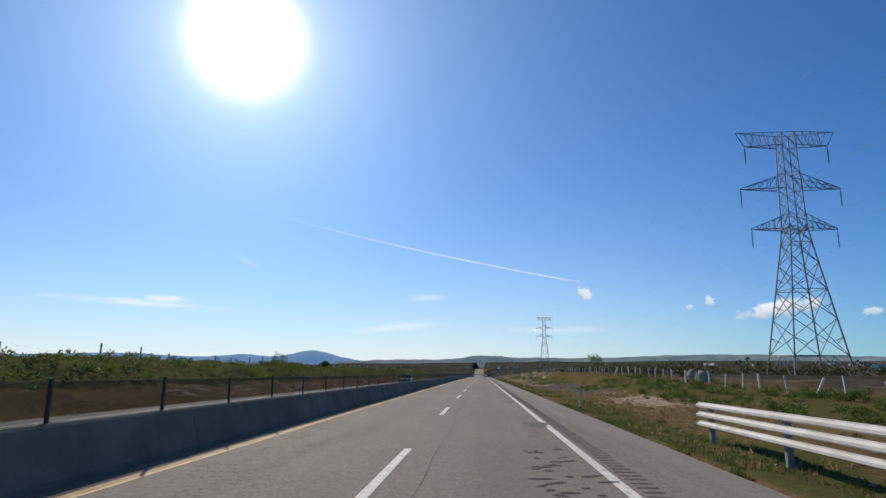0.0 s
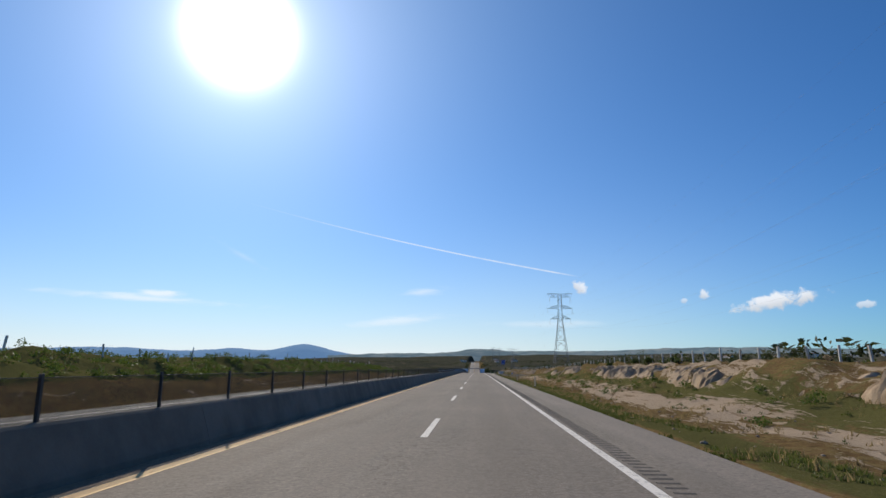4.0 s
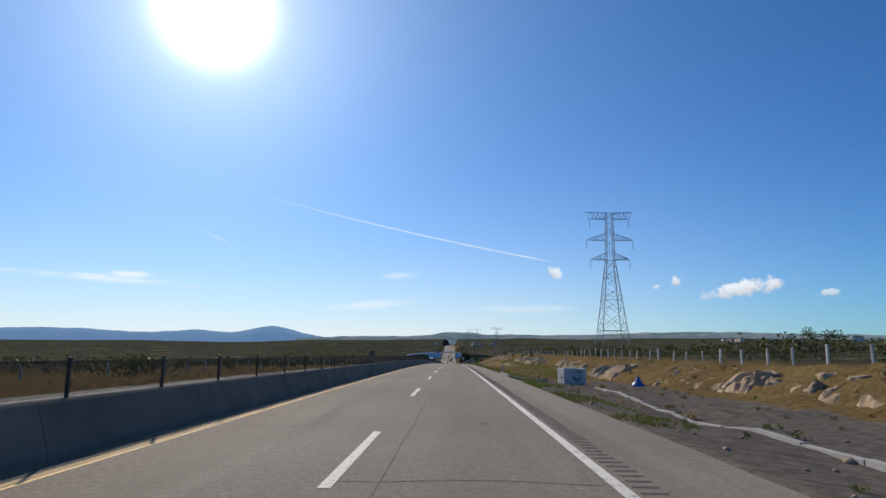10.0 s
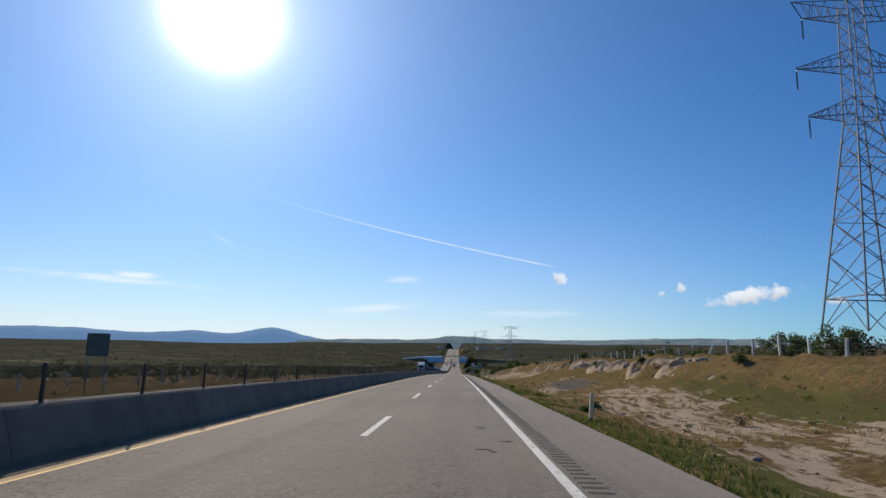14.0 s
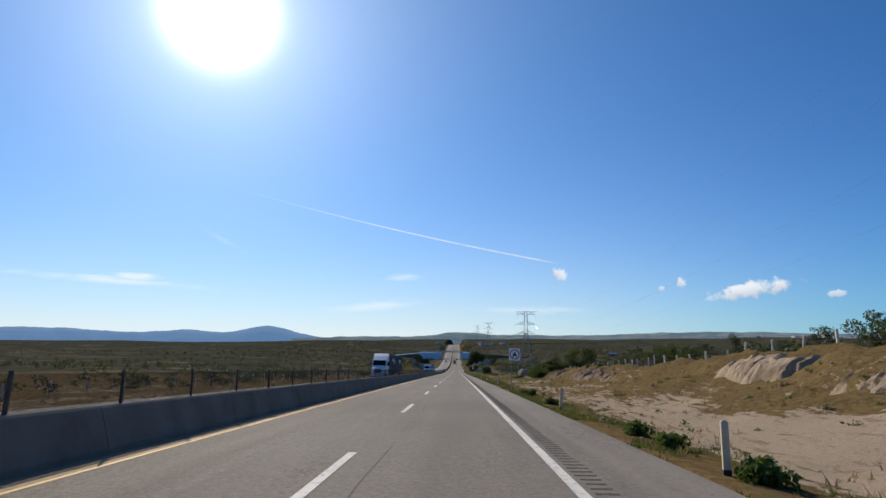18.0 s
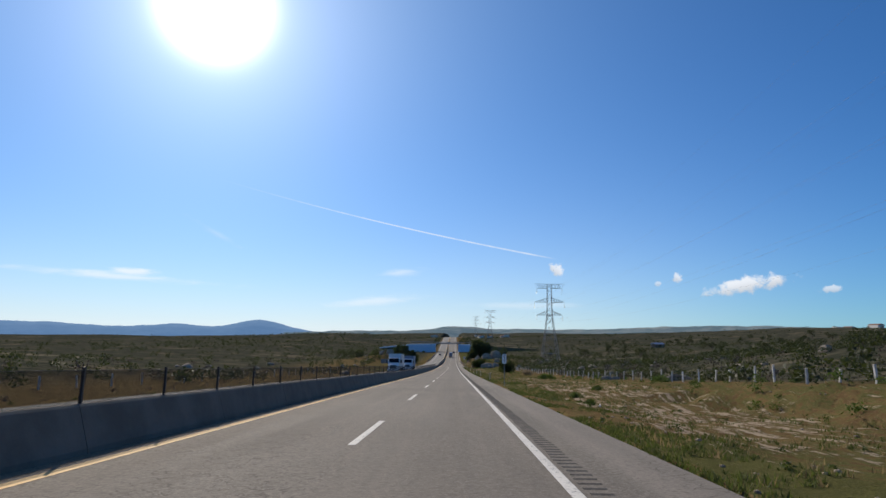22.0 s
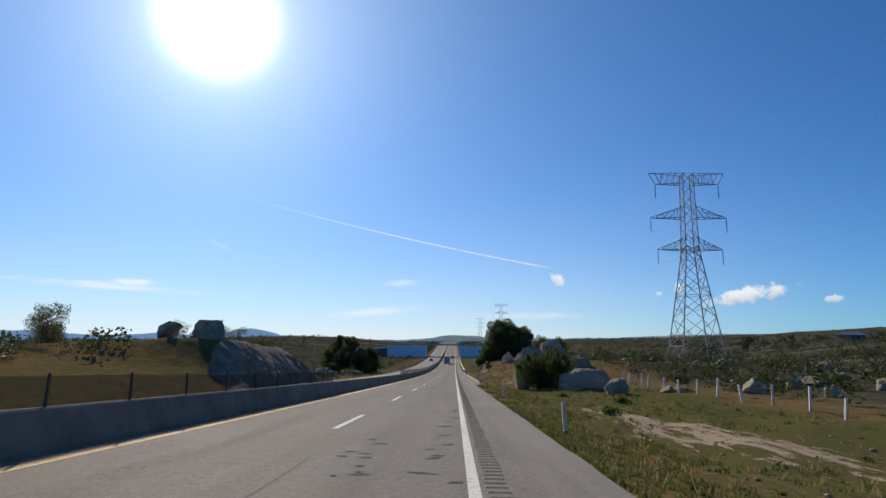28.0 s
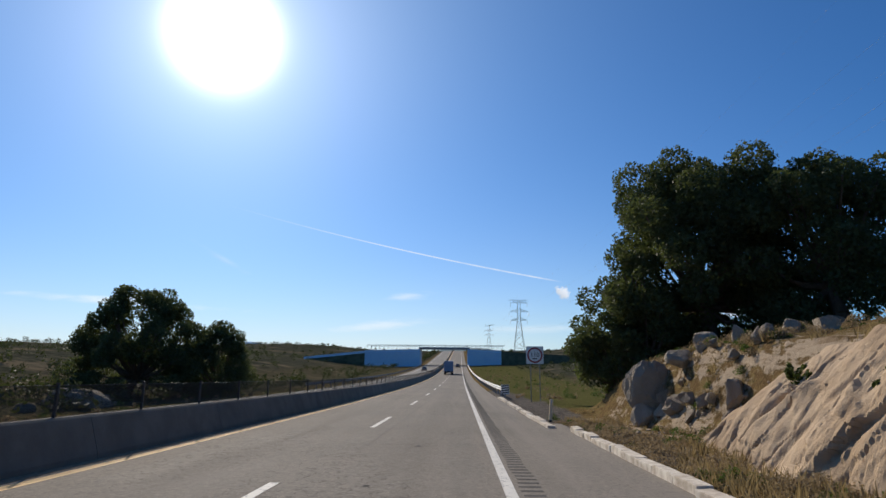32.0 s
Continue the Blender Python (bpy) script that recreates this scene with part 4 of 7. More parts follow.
# ---------------------------------------------------------------- median barrier with its screen
def build_barrier():
    root = thing("median_barrier", "long grey concrete median barrier with mesh screen on dark posts", "barrier", kind="structure")
    prof = [(-4.86, -0.1), (-4.84, 0.10), (-4.66, 0.76), (-4.62, 0.80), (-4.42, 0.80), (-4.38, 0.76), (-4.16, 0.09), (-4.14, -0.1)]
    long = 6.0
    v = [(x, y, z) for y in (0.006, long - 0.006) for x, z in prof]
    n = len(prof)
    f = [(i, i + 1, n + i + 1, n + i) for i in range(n - 1)] + [tuple(range(n - 1, -1, -1)), tuple(range(n, 2 * n))]
    me = mesh_from("barrier_section", v, f, M_CONC_DK)
    bm = bmesh.new()
    box(bm, -4.545, -0.025, 0.74, -4.495, 0.025, 1.42, 0.004)
    post = finish("screen_post", bm, M_DARKSTEEL)

    def screen(nn):
        p = where(nn)
        s = nn.add("ShaderNodeSeparateXYZ", {0: p})
        a = nn.math("PINGPONG", nn.math("MULTIPLY", nn.math("ADD", s.outputs[1], s.outputs[2]), 40.0), 0.5)
        b = nn.math("PINGPONG", nn.math("MULTIPLY", nn.math("SUBTRACT", s.outputs[1], s.outputs[2]), 40.0), 0.5)
        wire = nn.ramp(nn.math("MINIMUM", a, b), 0.155, 0.18, 1.0, 0.0)
        d = nn.add("ShaderNodeBsdfPrincipled", {"Base Color": (0.030, 0.028, 0.026), "Roughness": 0.8, "Specular IOR Level": 0.1})
        return nn.add("ShaderNodeMixShader", {0: wire, 1: nn.add("ShaderNodeBsdfTransparent").outputs[0], 2: d.outputs[0]}).outputs[0]

    m_screen = material("wire_mesh", screen)
    bm = bmesh.new()
    vs = [bm.verts.new(c) for c in ((-4.52, 0.03, 0.80), (-4.52, 2.97, 0.80), (-4.52, 2.97, 1.36), (-4.52, 0.03, 1.36))]
    bm.faces.new(vs)
    box(bm, -4.526, 0.0, 1.362, -4.514, 3.0, 1.374)
    panel = finish("screen_panel", bm, m_screen)
    panel.materials.append(M_DARKSTEEL)
    for p in panel.polygons:
        if p.index > 0:
            p.material_index = 1
    k = 0
    for s in np.arange(-12, 1650, long):
        z0, z1 = float(zr(s)), float(zr(s + long))
        m = pose(0, s, z0, math.degrees(math.atan2(z1 - z0, long)), 0, 0)
        ob = link("barrier_section", me, parent=root)
        ob.matrix_basis = m
        if s > 1250:
            continue
        for q in (0.0, 3.0):
            gap = 838 < s < 884
            shift = float(np.interp(s, [0, 38, 267, 493, 667, 931, 1100], [2.1, 2.05, 0.8, 1.0, 0.05, -0.9, -0.9]))   # the posts keep no strict step with the sections
            lean = 1.2 * math.sin(k * 2.3)
            k += 1
            if not gap:
                ob = link("screen_post", post, parent=root)
                ob.matrix_basis = m @ pose(0, q + shift, 0, lean, 0, 0)
                ob = link("screen_panel", panel, parent=root)
                ob.matrix_basis = m @ pose(0, q + shift, 0)


build_barrier()


# ---------------------------------------------------------------- overpass across the far slope
def build_overpass():
    s0, s1 = 1191.0, 1203.0
    base = float(zr(1197))
    top = base + 7.0
    root = thing("overpass", "grey concrete overpass with long retaining walls and a thin deck", "bridge", (0, 0, 0))

    def slab(name, pts, mat, label=""):
        """A wall whose outline (x, z) runs from front to back."""
        n = len(pts)
        v = [(x, s0, z) for x, z in pts] + [(x, s1, z) for x, z in pts]
        f = [tuple(range(n)), tuple(range(2 * n - 1, n - 1, -1))] + [(i, n + i, n + (i + 1) % n, (i + 1) % n) for i in range(n)]
        me = mesh_from(name, v, f, mat)
        return link(name, me, parent=root, label=label)

    slab("retaining_wall", [(-15.5, base - 2), (-15.5, top), (-41, top - 0.6), (-41, base - 2)], M_WALL)
    slab("approach_ramp", [(-41, base - 2), (-41, top - 2.0), (-69, top - 4.9), (-100, base + 0.8), (-100, base - 4)], M_SLOPE, "earth ramp grown with scrub")
    slab("parapet", [(-41.01, top - 1.98), (-41.01, top - 0.9), (-69, top - 3.8), (-69, top - 4.88)], M_WALL)
    slab("retaining_wall", [(6.0, base - 2), (21.5, base - 2), (21.5, top - 0.4), (6.0, top)], M_WALL)
    slab("approach_ramp", [(21.5, base - 2), (90, base - 2), (90, base + 2.5), (21.5, top - 0.8)], M_SLOPE, "earth ramp grown with scrub")
    slab("deck", [(-16.2, top + 0.003), (7.2, top + 0.003), (7.2, top + 0.9), (-16.2, top + 0.9)], M_CONC)
    bm = bmesh.new()
    box(bm, 0, -0.05, 0, 1.42, 0, 1.42, 0.02)
    panel = finish("wall_panel", bm, M_WALL)
    for x in np.arange(-40.5, 23, 1.5):   # facing panels, joints between them
        if -17.1 < x < 6.2 or x > 19.9:
            continue
        for k in range(5):
            ob = link("wall_panel", panel, parent=root)
            ob.matrix_basis = pose(x, s0 - 0.003, base - 1.3 + 1.5 * k)
    for y in (s0 + 0.15, s1 - 0.15):
        bm = bmesh.new()
        for x in np.arange(-40, 23, 2.0):
            box(bm, x, y - 0.05, top - 0.4, x + 0.1, y + 0.05, top + 1.9)
        box(bm, -40, y - 0.04, top + 1.8, 23, y + 0.04, top + 1.92)
        box(bm, -40, y - 0.04, top + 1.35, 23, y + 0.04, top + 1.43)
        part("railing", bm, M_STEEL, root, "grey steel railing")


build_overpass()


# ---------------------------------------------------------------- mountains
def build_mountains():
    def ridge(name, pts, dist, mat, label):
        # pts: azimuth in degrees from the road's line, elevation in degrees
        pts = sorted(pts)
        az = np.linspace(pts[0][0], pts[-1][0], 160)
        el = np.interp(az, [p[0] for p in pts], [p[1] for p in pts])
        el = np.convolve(np.pad(el, 3, mode="edge"), np.ones(7) / 7, "valid")
        el = el + 0.04 * vnoise(az * 1.1, az * 0, 2) + 0.025 * vnoise(az * 4.0, az * 0, 3)
        rows = []
        for k, (f, d) in enumerate(((1.0, 0), (0.72, -90), (0.35, -200), (-0.1, -330), (1.0, 25), (0.3, 200), (-0.2, 400))):
            jit = 1 + 0.05 * vnoise(az * 3, az * 0 + k, 4) * (0 if k in (0, 4) else 1)
            rr = dist + d * 1.0
            h = np.tan(np.radians(el)) * dist * f * jit - 3 - (60 if f < 0 else 0)
            rows.append(np.stack([-rr * np.sin(np.radians(az)), 350 + rr * np.cos(np.radians(az)), h], -1))
        rows = [rows[3], rows[2], rows[1], rows[0], rows[4], rows[5], rows[6]]
        A = np.stack(rows)
        me = grid_mesh(name, A[..., 0], A[..., 1], A[..., 2], mat, True)
        link(name, me, "structure", label, "mountain")

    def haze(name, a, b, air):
        """Hills with kilometres of lit air put in as an even emission."""
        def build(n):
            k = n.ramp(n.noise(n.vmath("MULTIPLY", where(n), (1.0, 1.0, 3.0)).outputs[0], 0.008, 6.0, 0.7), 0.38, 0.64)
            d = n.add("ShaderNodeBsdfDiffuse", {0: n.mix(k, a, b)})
            # painted haze: the whole slope glows in the air's colour
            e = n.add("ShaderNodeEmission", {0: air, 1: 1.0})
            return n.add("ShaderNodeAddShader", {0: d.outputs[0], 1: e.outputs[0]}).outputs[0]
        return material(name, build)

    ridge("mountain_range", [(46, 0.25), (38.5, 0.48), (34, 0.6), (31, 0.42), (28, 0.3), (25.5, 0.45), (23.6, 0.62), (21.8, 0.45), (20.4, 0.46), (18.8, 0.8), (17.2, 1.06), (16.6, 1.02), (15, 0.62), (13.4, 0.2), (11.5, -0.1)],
          4560, haze("blue_hills_haze_glow", (0.06, 0.085, 0.11), (0.10, 0.12, 0.14), (0.105, 0.195, 0.345)), "distant blue hazy mountain range with one rounded peak")
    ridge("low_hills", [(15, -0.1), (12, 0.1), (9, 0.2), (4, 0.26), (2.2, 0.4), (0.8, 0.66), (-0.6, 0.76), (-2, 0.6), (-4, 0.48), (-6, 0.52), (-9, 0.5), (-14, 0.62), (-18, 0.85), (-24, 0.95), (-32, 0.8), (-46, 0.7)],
          4300, haze("grey_green_hills_haze_glow", (0.03, 0.05, 0.045), (0.17, 0.16, 0.12), (0.088, 0.125, 0.160)), "long low hazy grey-green hills on the horizon")


build_mountains()


# ---------------------------------------------------------------- plants
def leaf_cards(centres, size, r, flat=0.0):
    """Small bent leaf pieces, two triangles each, around the centres."""
    n = len(centres)
    a = r.normal(size=(n, 3))
    a /= np.linalg.norm(a, axis=1, keepdims=True)
    b = np.cross(a, r.normal(size=(n, 3)))
    b /= np.linalg.norm(b, axis=1, keepdims=True) + 1e-9
    if flat:
        a[:, 2] *= 1 - flat
        b[:, 2] *= 1 - flat
    sz = size * r.uniform(0.55, 1.35, (n, 1))
    p0, p1 = centres - a * sz, centres + a * sz
    q0, q1 = centres - b * sz * 0.55, centres + b * sz * 0.55 + np.cross(a, b) * sz * 0.3
    co = np.stack([p0, q0, p1, q1], 1).reshape(-1, 3)
    i = np.arange(n)[:, None] * 4
    tris = np.concatenate([i + [0, 1, 2], i + [0, 2, 3]], 0)
    return co, tris


def blob_points(r, blobs, per, shell=0.55):
    """Points crowded to the outer part of uneven clumps: rows of x, y, z, radius."""
    out = []
    for x, y, z, rad in blobs:
        k = int(per * rad * rad)
        d = r.normal(size=(k, 3))
        d /= np.linalg.norm(d, axis=1, keepdims=True)
        rr = rad * (shell + (1 - shell) * r.random((k, 1)) ** 0.5) * (1 + 0.18 * np.sin(d[:, :1] * 7 + x) * np.cos(d[:, 1:2] * 6 + y))
        out.append(np.array([x, y, z]) + d * rr * np.array([1, 1, 0.82]))
    return np.concatenate(out)


def limb_tube(bm, pts, r0, r1, n=7):
    for i in range(len(pts) - 1):
        u, v = i / (len(pts) - 1), (i + 1) / (len(pts) - 1)
        rod(bm, pts[i], pts[i + 1], r0 + (r1 - r0) * u, r0 + (r1 - r0) * v, n)


def tree(name, label, x, s, height, width, seed, leaf=0.16, density=420, mat=None, trunk=0.28, clear=0.3, group="", sink=0.15, clumps=34, depth=None, low=None, uneven=0.25, dome=False):
    """A broad tree: trunk and limbs, crown of clumps."""
    r = np.random.default_rng(seed)
    root = thing(name, label, "tree" if "tree" in name else "bush", (x, s, gz(x, s) - sink), 0, group)
    depth = depth or width
    low = clear * 0.55 if low is None else low
    bm = bmesh.new()
    fork = height * clear
    lean = r.normal(0, 0.06, 2) * height
    limb_tube(bm, [(0, 0, 0), (lean[0] * 0.3, lean[1] * 0.3, fork * 0.55), (lean[0], lean[1], fork)], trunk, trunk * 0.72, 9)
    blobs = []
    mid_z, half_z = height * (1 + low) / 2, height * (1 - low) / 2
    for k in range(clumps):
        d = r.normal(size=3)
        d /= np.linalg.norm(d)
        u = r.uniform(0.35, 1.0) ** 0.6
        rad = min(width, height) * r.uniform(0.10, 0.20) * (34 / max(clumps, 34)) ** 0.4
        tall = 1 - uneven + uneven * math.sin(3 * math.atan2(d[1], d[0]) + seed)
        x0, y0 = d[0] * u * (width / 2 - rad * 0.7), d[1] * u * (depth / 2 - rad * 0.7)
        z0 = mid_z + d[2] * u * (half_z - rad * 0.6) * (tall if d[2] > 0 else 1.0)
        if dome:   # fullest low down, hanging near to the ground
            up = r.random() ** 0.85
            reach = math.sqrt(max(0.02, 1 - up * up)) * r.uniform(0.35, 1.0) ** 0.5
            x0, y0 = math.cos(k * 2.4) * reach * (width / 2 - rad * 0.7), math.sin(k * 2.4) * reach * (depth / 2 - rad * 0.7)
            z0 = rad * (0.2 if k % 3 == 0 else 0.7) + up * (height - rad * 1.6) * (1 - uneven * r.random())
        blobs.append((x0 + lean[0], y0 + lean[1], max(z0, rad * 0.5), rad))
        if k % 2 == 0:
            e = Vector(blobs[-1][:3])
            mid = Vector((lean[0], lean[1], fork)).lerp(e, 0.5) + Vector((0, 0, -0.04 * height))
            limb_tube(bm, [(lean[0], lean[1], fork * 0.95), mid, e], trunk * 0.40, trunk * 0.08, 5)
    part("trunk", bm, M_WOOD, root)
    pts = blob_points(r, blobs, density / 1.6)
    co, tris = leaf_cards(pts, leaf, r)
    link("crown", tri_mesh("crown", co, tris, mat or M_OAK), parent=root)
    return root


def bush_mesh(name, width, height, seed, leaf, per, mat, clumps=7, sprigs=0):
    r = np.random.default_rng(seed)
    blobs = []
    for k in range(clumps):
        a = 2.4 * k
        u = math.sqrt(k / clumps)
        rad = width * r.uniform(0.2, 0.3)
        blobs.append((math.cos(a) * u * width * 0.3, math.sin(a) * u * width * 0.3, height * r.uniform(0.3, 0.62) * (1.1 - 0.4 * u), rad))
    pts = blob_points(r, blobs, per, 0.35)
    pts[:, 2] = np.maximum(pts[:, 2] * height / (height * 0.62 + width * 0.26), 0.02)
    top = pts[:, 2].max()
    for k in range(sprigs):   # shoots that stand out of the outline
        a, u = r.uniform(0, 6.28), width * 0.42 * math.sqrt(r.random())
        foot = np.array([math.cos(a) * u, math.sin(a) * u, top * (0.95 - 0.9 * (u / width))])
        way = np.array([math.cos(a) * 0.35, math.sin(a) * 0.35, 1.0]) * height * r.uniform(0.12, 0.3)
        m = int(per * width * 0.05) + 8
        pts = np.concatenate([pts, foot + way * r.random((m, 1)) + r.normal(0, width * 0.022, (m, 3))])
    co, tris = leaf_cards(pts, leaf, r)
    return tri_mesh(name, co, tris, mat)


def bush(label, x, s, width, height, seed, mat=None, leaf=0.09, per=900, sink=0.05, group="", sprigs=0):
    root = thing("bush", label, "bush", (x, s, gz(x, s) - sink), 0, group)
    link("foliage", bush_mesh("foliage", width, height, seed, leaf, per, mat or M_BUSH, 7, sprigs), parent=root)
    bm = bmesh.new()
    r = random.Random(seed)
    for k in range(6):
        a = k * 1.1
        rod(bm, (0, 0, 0), (math.cos(a) * width * 0.25, math.sin(a) * width * 0.25, height * r.uniform(0.4, 0.7)), 0.03, 0.008, 5)
    part("stems", bm, M_WOOD, root)
    return root


# trees by the road's end
tree("oak_tree", "tall broad dark-green oak tree beyond the sandy cut", 15.3, 948, -16.9 - gz(15.3, 948), 11.6, 11, 0.09, 1400, trunk=0.42, low=0.0, clumps=110, uneven=0.12)
tree("oak_tree", "dark evergreen oak tree on the rocky knoll", 18.8, 943.5, -18.8 - gz(18.8, 943.5), 7.6, 12, 0.09, 1150, trunk=0.34, low=0.0, clumps=72, uneven=0.12)
tree("oak_tree", "dark leafy oak tree leaning out from taller ones", 11.9, 948.5, 8.8, 5.6, 25, 0.09, 1250, trunk=0.2, clear=0.16, low=0.0, clumps=54, uneven=0.12)
tree("oak_tree", "low dark oak tree at the foot of taller ones", 10.4, 950, 6.6, 5.6, 24, 0.09, 1250, trunk=0.2, clear=0.16, low=0.0, clumps=50, uneven=0.12)
tree("oak_tree", "small open oak tree behind granite boulders", 24.6, 946, -21.4 - gz(24.6, 946), 4.6, 15, 0.09, 900, trunk=0.2, low=0.15)
tree("oak_tree", "small open oak tree behind granite boulders", 28.4, 945, -21.7 - gz(28.4, 945), 5.0, 16, 0.09, 850, trunk=0.2, low=0.15)
tree("oak_tree", "broad round dark oak tree across the opposite carriageway", -30.0, 977, 11.7, 15.0, 17, 0.115, 900, trunk=0.4, clear=0.16, low=-0.15, clumps=120, uneven=0.08, dome=True)
tree("oak_tree", "lower dark oak tree beside a rounder one", -22.3, 981, 8.8, 8.2, 18, 0.115, 800, trunk=0.3, clear=0.15, low=-0.1, clumps=60, dome=True)
tree("oak_tree", "open dark oak tree on the far side mound", -36.8, 921, float(zr(860)) + 6.3 - gz(-36.8, 921), 9.5, 19, 0.09, 1000, trunk=0.25, low=0.05, clumps=44, uneven=0.12, dome=True)
tree("oak_tree", "open dark oak tree on the far side mound", -44.5, 919, float(zr(860)) + 5.9 - gz(-44.5, 919), 7.5, 20, 0.09, 900, trunk=0.25, low=0.05, uneven=0.12, dome=True)
for k in range(18):   # a thin row along the mound's top, another behind it
    tx, ts = (-20.8 - 1.25 * k, 886 - 1.6 * k) if k < 9 else (-32.5 - 1.7 * (k - 9), 852 + 2.6 * (k - 9))
    tree("mesquite_tree", "thin open-crowned small tree on the mound skyline", tx, ts, (3.1 if k < 9 else 4.3) + 0.5 * math.sin(k * 1.7), 3.8, 40 + k, 0.05, 900, M_SCRUB, 0.09, 0.5, "mound skyline trees", clumps=13, sink=0.3)
tree("mesquite_tree", "sparse small tree with pale green leaves by the fence", 26.2, 132.5, 4.6, 5.0, 61, 0.10, 230, M_GREENBUSH, 0.13, 0.3, clumps=16)
tree("mesquite_tree", "leaning sparse dry tree at the fence line", 27.5, 214, 3.2, 4.0, 62, 0.06, 330, M_BUSH, 0.12, 0.3, clumps=10)
tree("mesquite_tree", "small round tree on the grassy embankment", -38.5, 115.6, 3.6, 3.8, 63, 0.10, 260, M_BUSH, 0.1, 0.3, clumps=12)
tree("mesquite_tree", "spreading dark tree above the rocky bank", 22.5, 612, 4.3, 6.5, 64, 0.08, 850, M_BUSH, 0.2, 0.25)
tree("mesquite_tree", "dark leafy tree at the fence above the bank", 25.5, 575, 3.1, 5.4, 65, 0.08, 850, M_BUSH, 0.2, 0.2)
tree("mesquite_tree", "dark leafy tree behind the fence posts", 27, 585, 3.0, 5.8, 66, 0.08, 850, M_BUSH, 0.2, 0.2)
tree("mesquite_tree", "dark shrubby tree on the bank top", 25.5, 545, 2.8, 4.2, 67, 0.07, 950, M_BUSH, 0.14, 0.15)
tree("mesquite_tree", "dark rounded tree below the pylon", 27, 446, 2.6, 4.4, 68, 0.07, 950, M_BUSH, 0.14, 0.15)
tree("mesquite_tree", "dark rounded tree on the bank by fence posts", 25.5, 437, 2.6, 3.6, 69, 0.07, 950, M_BUSH, 0.14, 0.15)

rt = random.Random(77)
for k in range(26):   # trees along the skyline of the nearer rise
    tree("mesquite_tree", "dark uneven tree on the skyline of the rise", rt.uniform(75, 260), rt.uniform(600, 1000), rt.uniform(4.2, 7.8), rt.uniform(5, 9), 400 + k, 0.14, 280, M_SCRUB, 0.2, 0.25, "rise trees", clumps=12)
for k in range(22):   # open trees on the ridge
    a = rt.uniform(0, 1)
    tree("mesquite_tree", "thin dark tree standing on the far ridge", 150 + 230 * rt.random(), 820 + 420 * a, rt.uniform(4, 8), rt.uniform(4, 8), 200 + k, 0.16, 260, M_SCRUB, 0.2, 0.3, "ridge trees", clumps=10)
for k in range(40):   # skyline of the far rise
    tree("mesquite_tree", "thin dark tree standing on the far ridge", rt.uniform(300, 1000), rt.uniform(500, 1600), rt.uniform(5, 10), rt.uniform(6, 12), 300 + k, 0.26, 90, M_SCRUB, 0.25, 0.2, "ridge trees", clumps=8)
for k in range(46):
    tree("mesquite_tree", "dark leafy tree standing in the scrub", rt.uniform(28, 150), rt.uniform(360, 1040), rt.uniform(2.5, 5), rt.uniform(4, 7), 240 + k, 0.13, 260, M_SCRUB, 0.2, 0.2, "scrub trees", clumps=14, low=0.0)

rb = random.Random(33)
for k in range(30):
    s = rb.uniform(90, 240) if k < 8 else rb.uniform(400, 640)
    w = rb.uniform(0.6, 1.6)
    bush("dark rounded shrub growing on the eroded bank", 15.6 + rb.random() * 3.5, s, w, w * 0.8, 500 + k, M_BUSH, 0.07, 900, group="bank shrubs")

for k, (x, s, w) in enumerate(((16.4, 604, 2.6), (17.6, 609, 3.2), (16.2, 616, 2.8), (18.0, 620, 3.6), (17.6, 625, 2.6), (18.6, 630, 3.0), (19.4, 614, 3.2))):
    bush("dark leafy bush crowding the low rocky bank", x, s, w, w * 0.5, 540 + k, M_BUSH, 0.055, 1300, group="bank bushes", sprigs=12)

for k, (x, s, w, h) in enumerate(((12.6, 953, 4.6, 3.6), (15.8, 953.5, 5.0, 4.0), (19.0, 952, 5.0, 4.2), (22.4, 950, 4.8, 4.0), (25.8, 951, 4.4, 3.4), (17.2, 947, 3.6, 2.8), (20.6, 946.5, 3.6, 3.0), (23.6, 942, 3.2, 2.4))):
    bush("dark dense undergrowth beneath the oak trees", x, s, w, h, 660 + k, M_OAK, 0.09, 750, 0.2, "oak undergrowth", 8)

# shrubs
bush("round dense green bush on the grassy verge", 14.8, 771.5, 4.4, 3.5, 71, M_BUSH, 0.06, 2000, sprigs=24)
bush("dry brown twiggy bush near the fence", 16.5, 745, 3.0, 1.7, 72, M_DRYBUSH, 0.06, 700)
bush("dark leafy bush against a granite boulder", 10.9, 855.5, 4.6, 3.4, 73, M_BUSH, 0.055, 2300, sprigs=30)
bush("dark tall bush behind granite boulders", 12.8, 858, 3.6, 4.0, 74, M_BUSH, 0.055, 2000, sprigs=26)
bush("green bush spilling over the bank edge", 14.6, 603, 3.4, 1.5, 75, M_BUSH, 0.09, 600)
bush("green bush spilling over the bank edge", 15.4, 613, 4.2, 1.8, 76, M_BUSH, 0.09, 600)
bush("dark green bush below a pale boulder", 13.9, 627.5, 2.6, 0.9, 77, M_GREENBUSH, 0.06, 900)
bush("small green bush at the asphalt's edge", 6.6, 521, 0.95, 0.5, 78, M_GREENBUSH, 0.06, 1500)
bush("small green bush at the asphalt's edge", 6.6, 525, 0.8, 0.6, 79, M_GREENBUSH, 0.06, 1500)
bush("small green bush at the asphalt's edge", 6.6, 527.5, 0.8, 0.6, 80, M_GREENBUSH, 0.06, 1500)
bush("small dark bush beside the seat-belt sign", 6.5, 541, 0.8, 0.5, 81, M_BUSH, 0.06, 1500)
bush("round green bush on the gravel verge", 6.6, 549.8, 0.85, 0.5, 82, M_GREENBUSH, 0.045, 2800, sprigs=6)
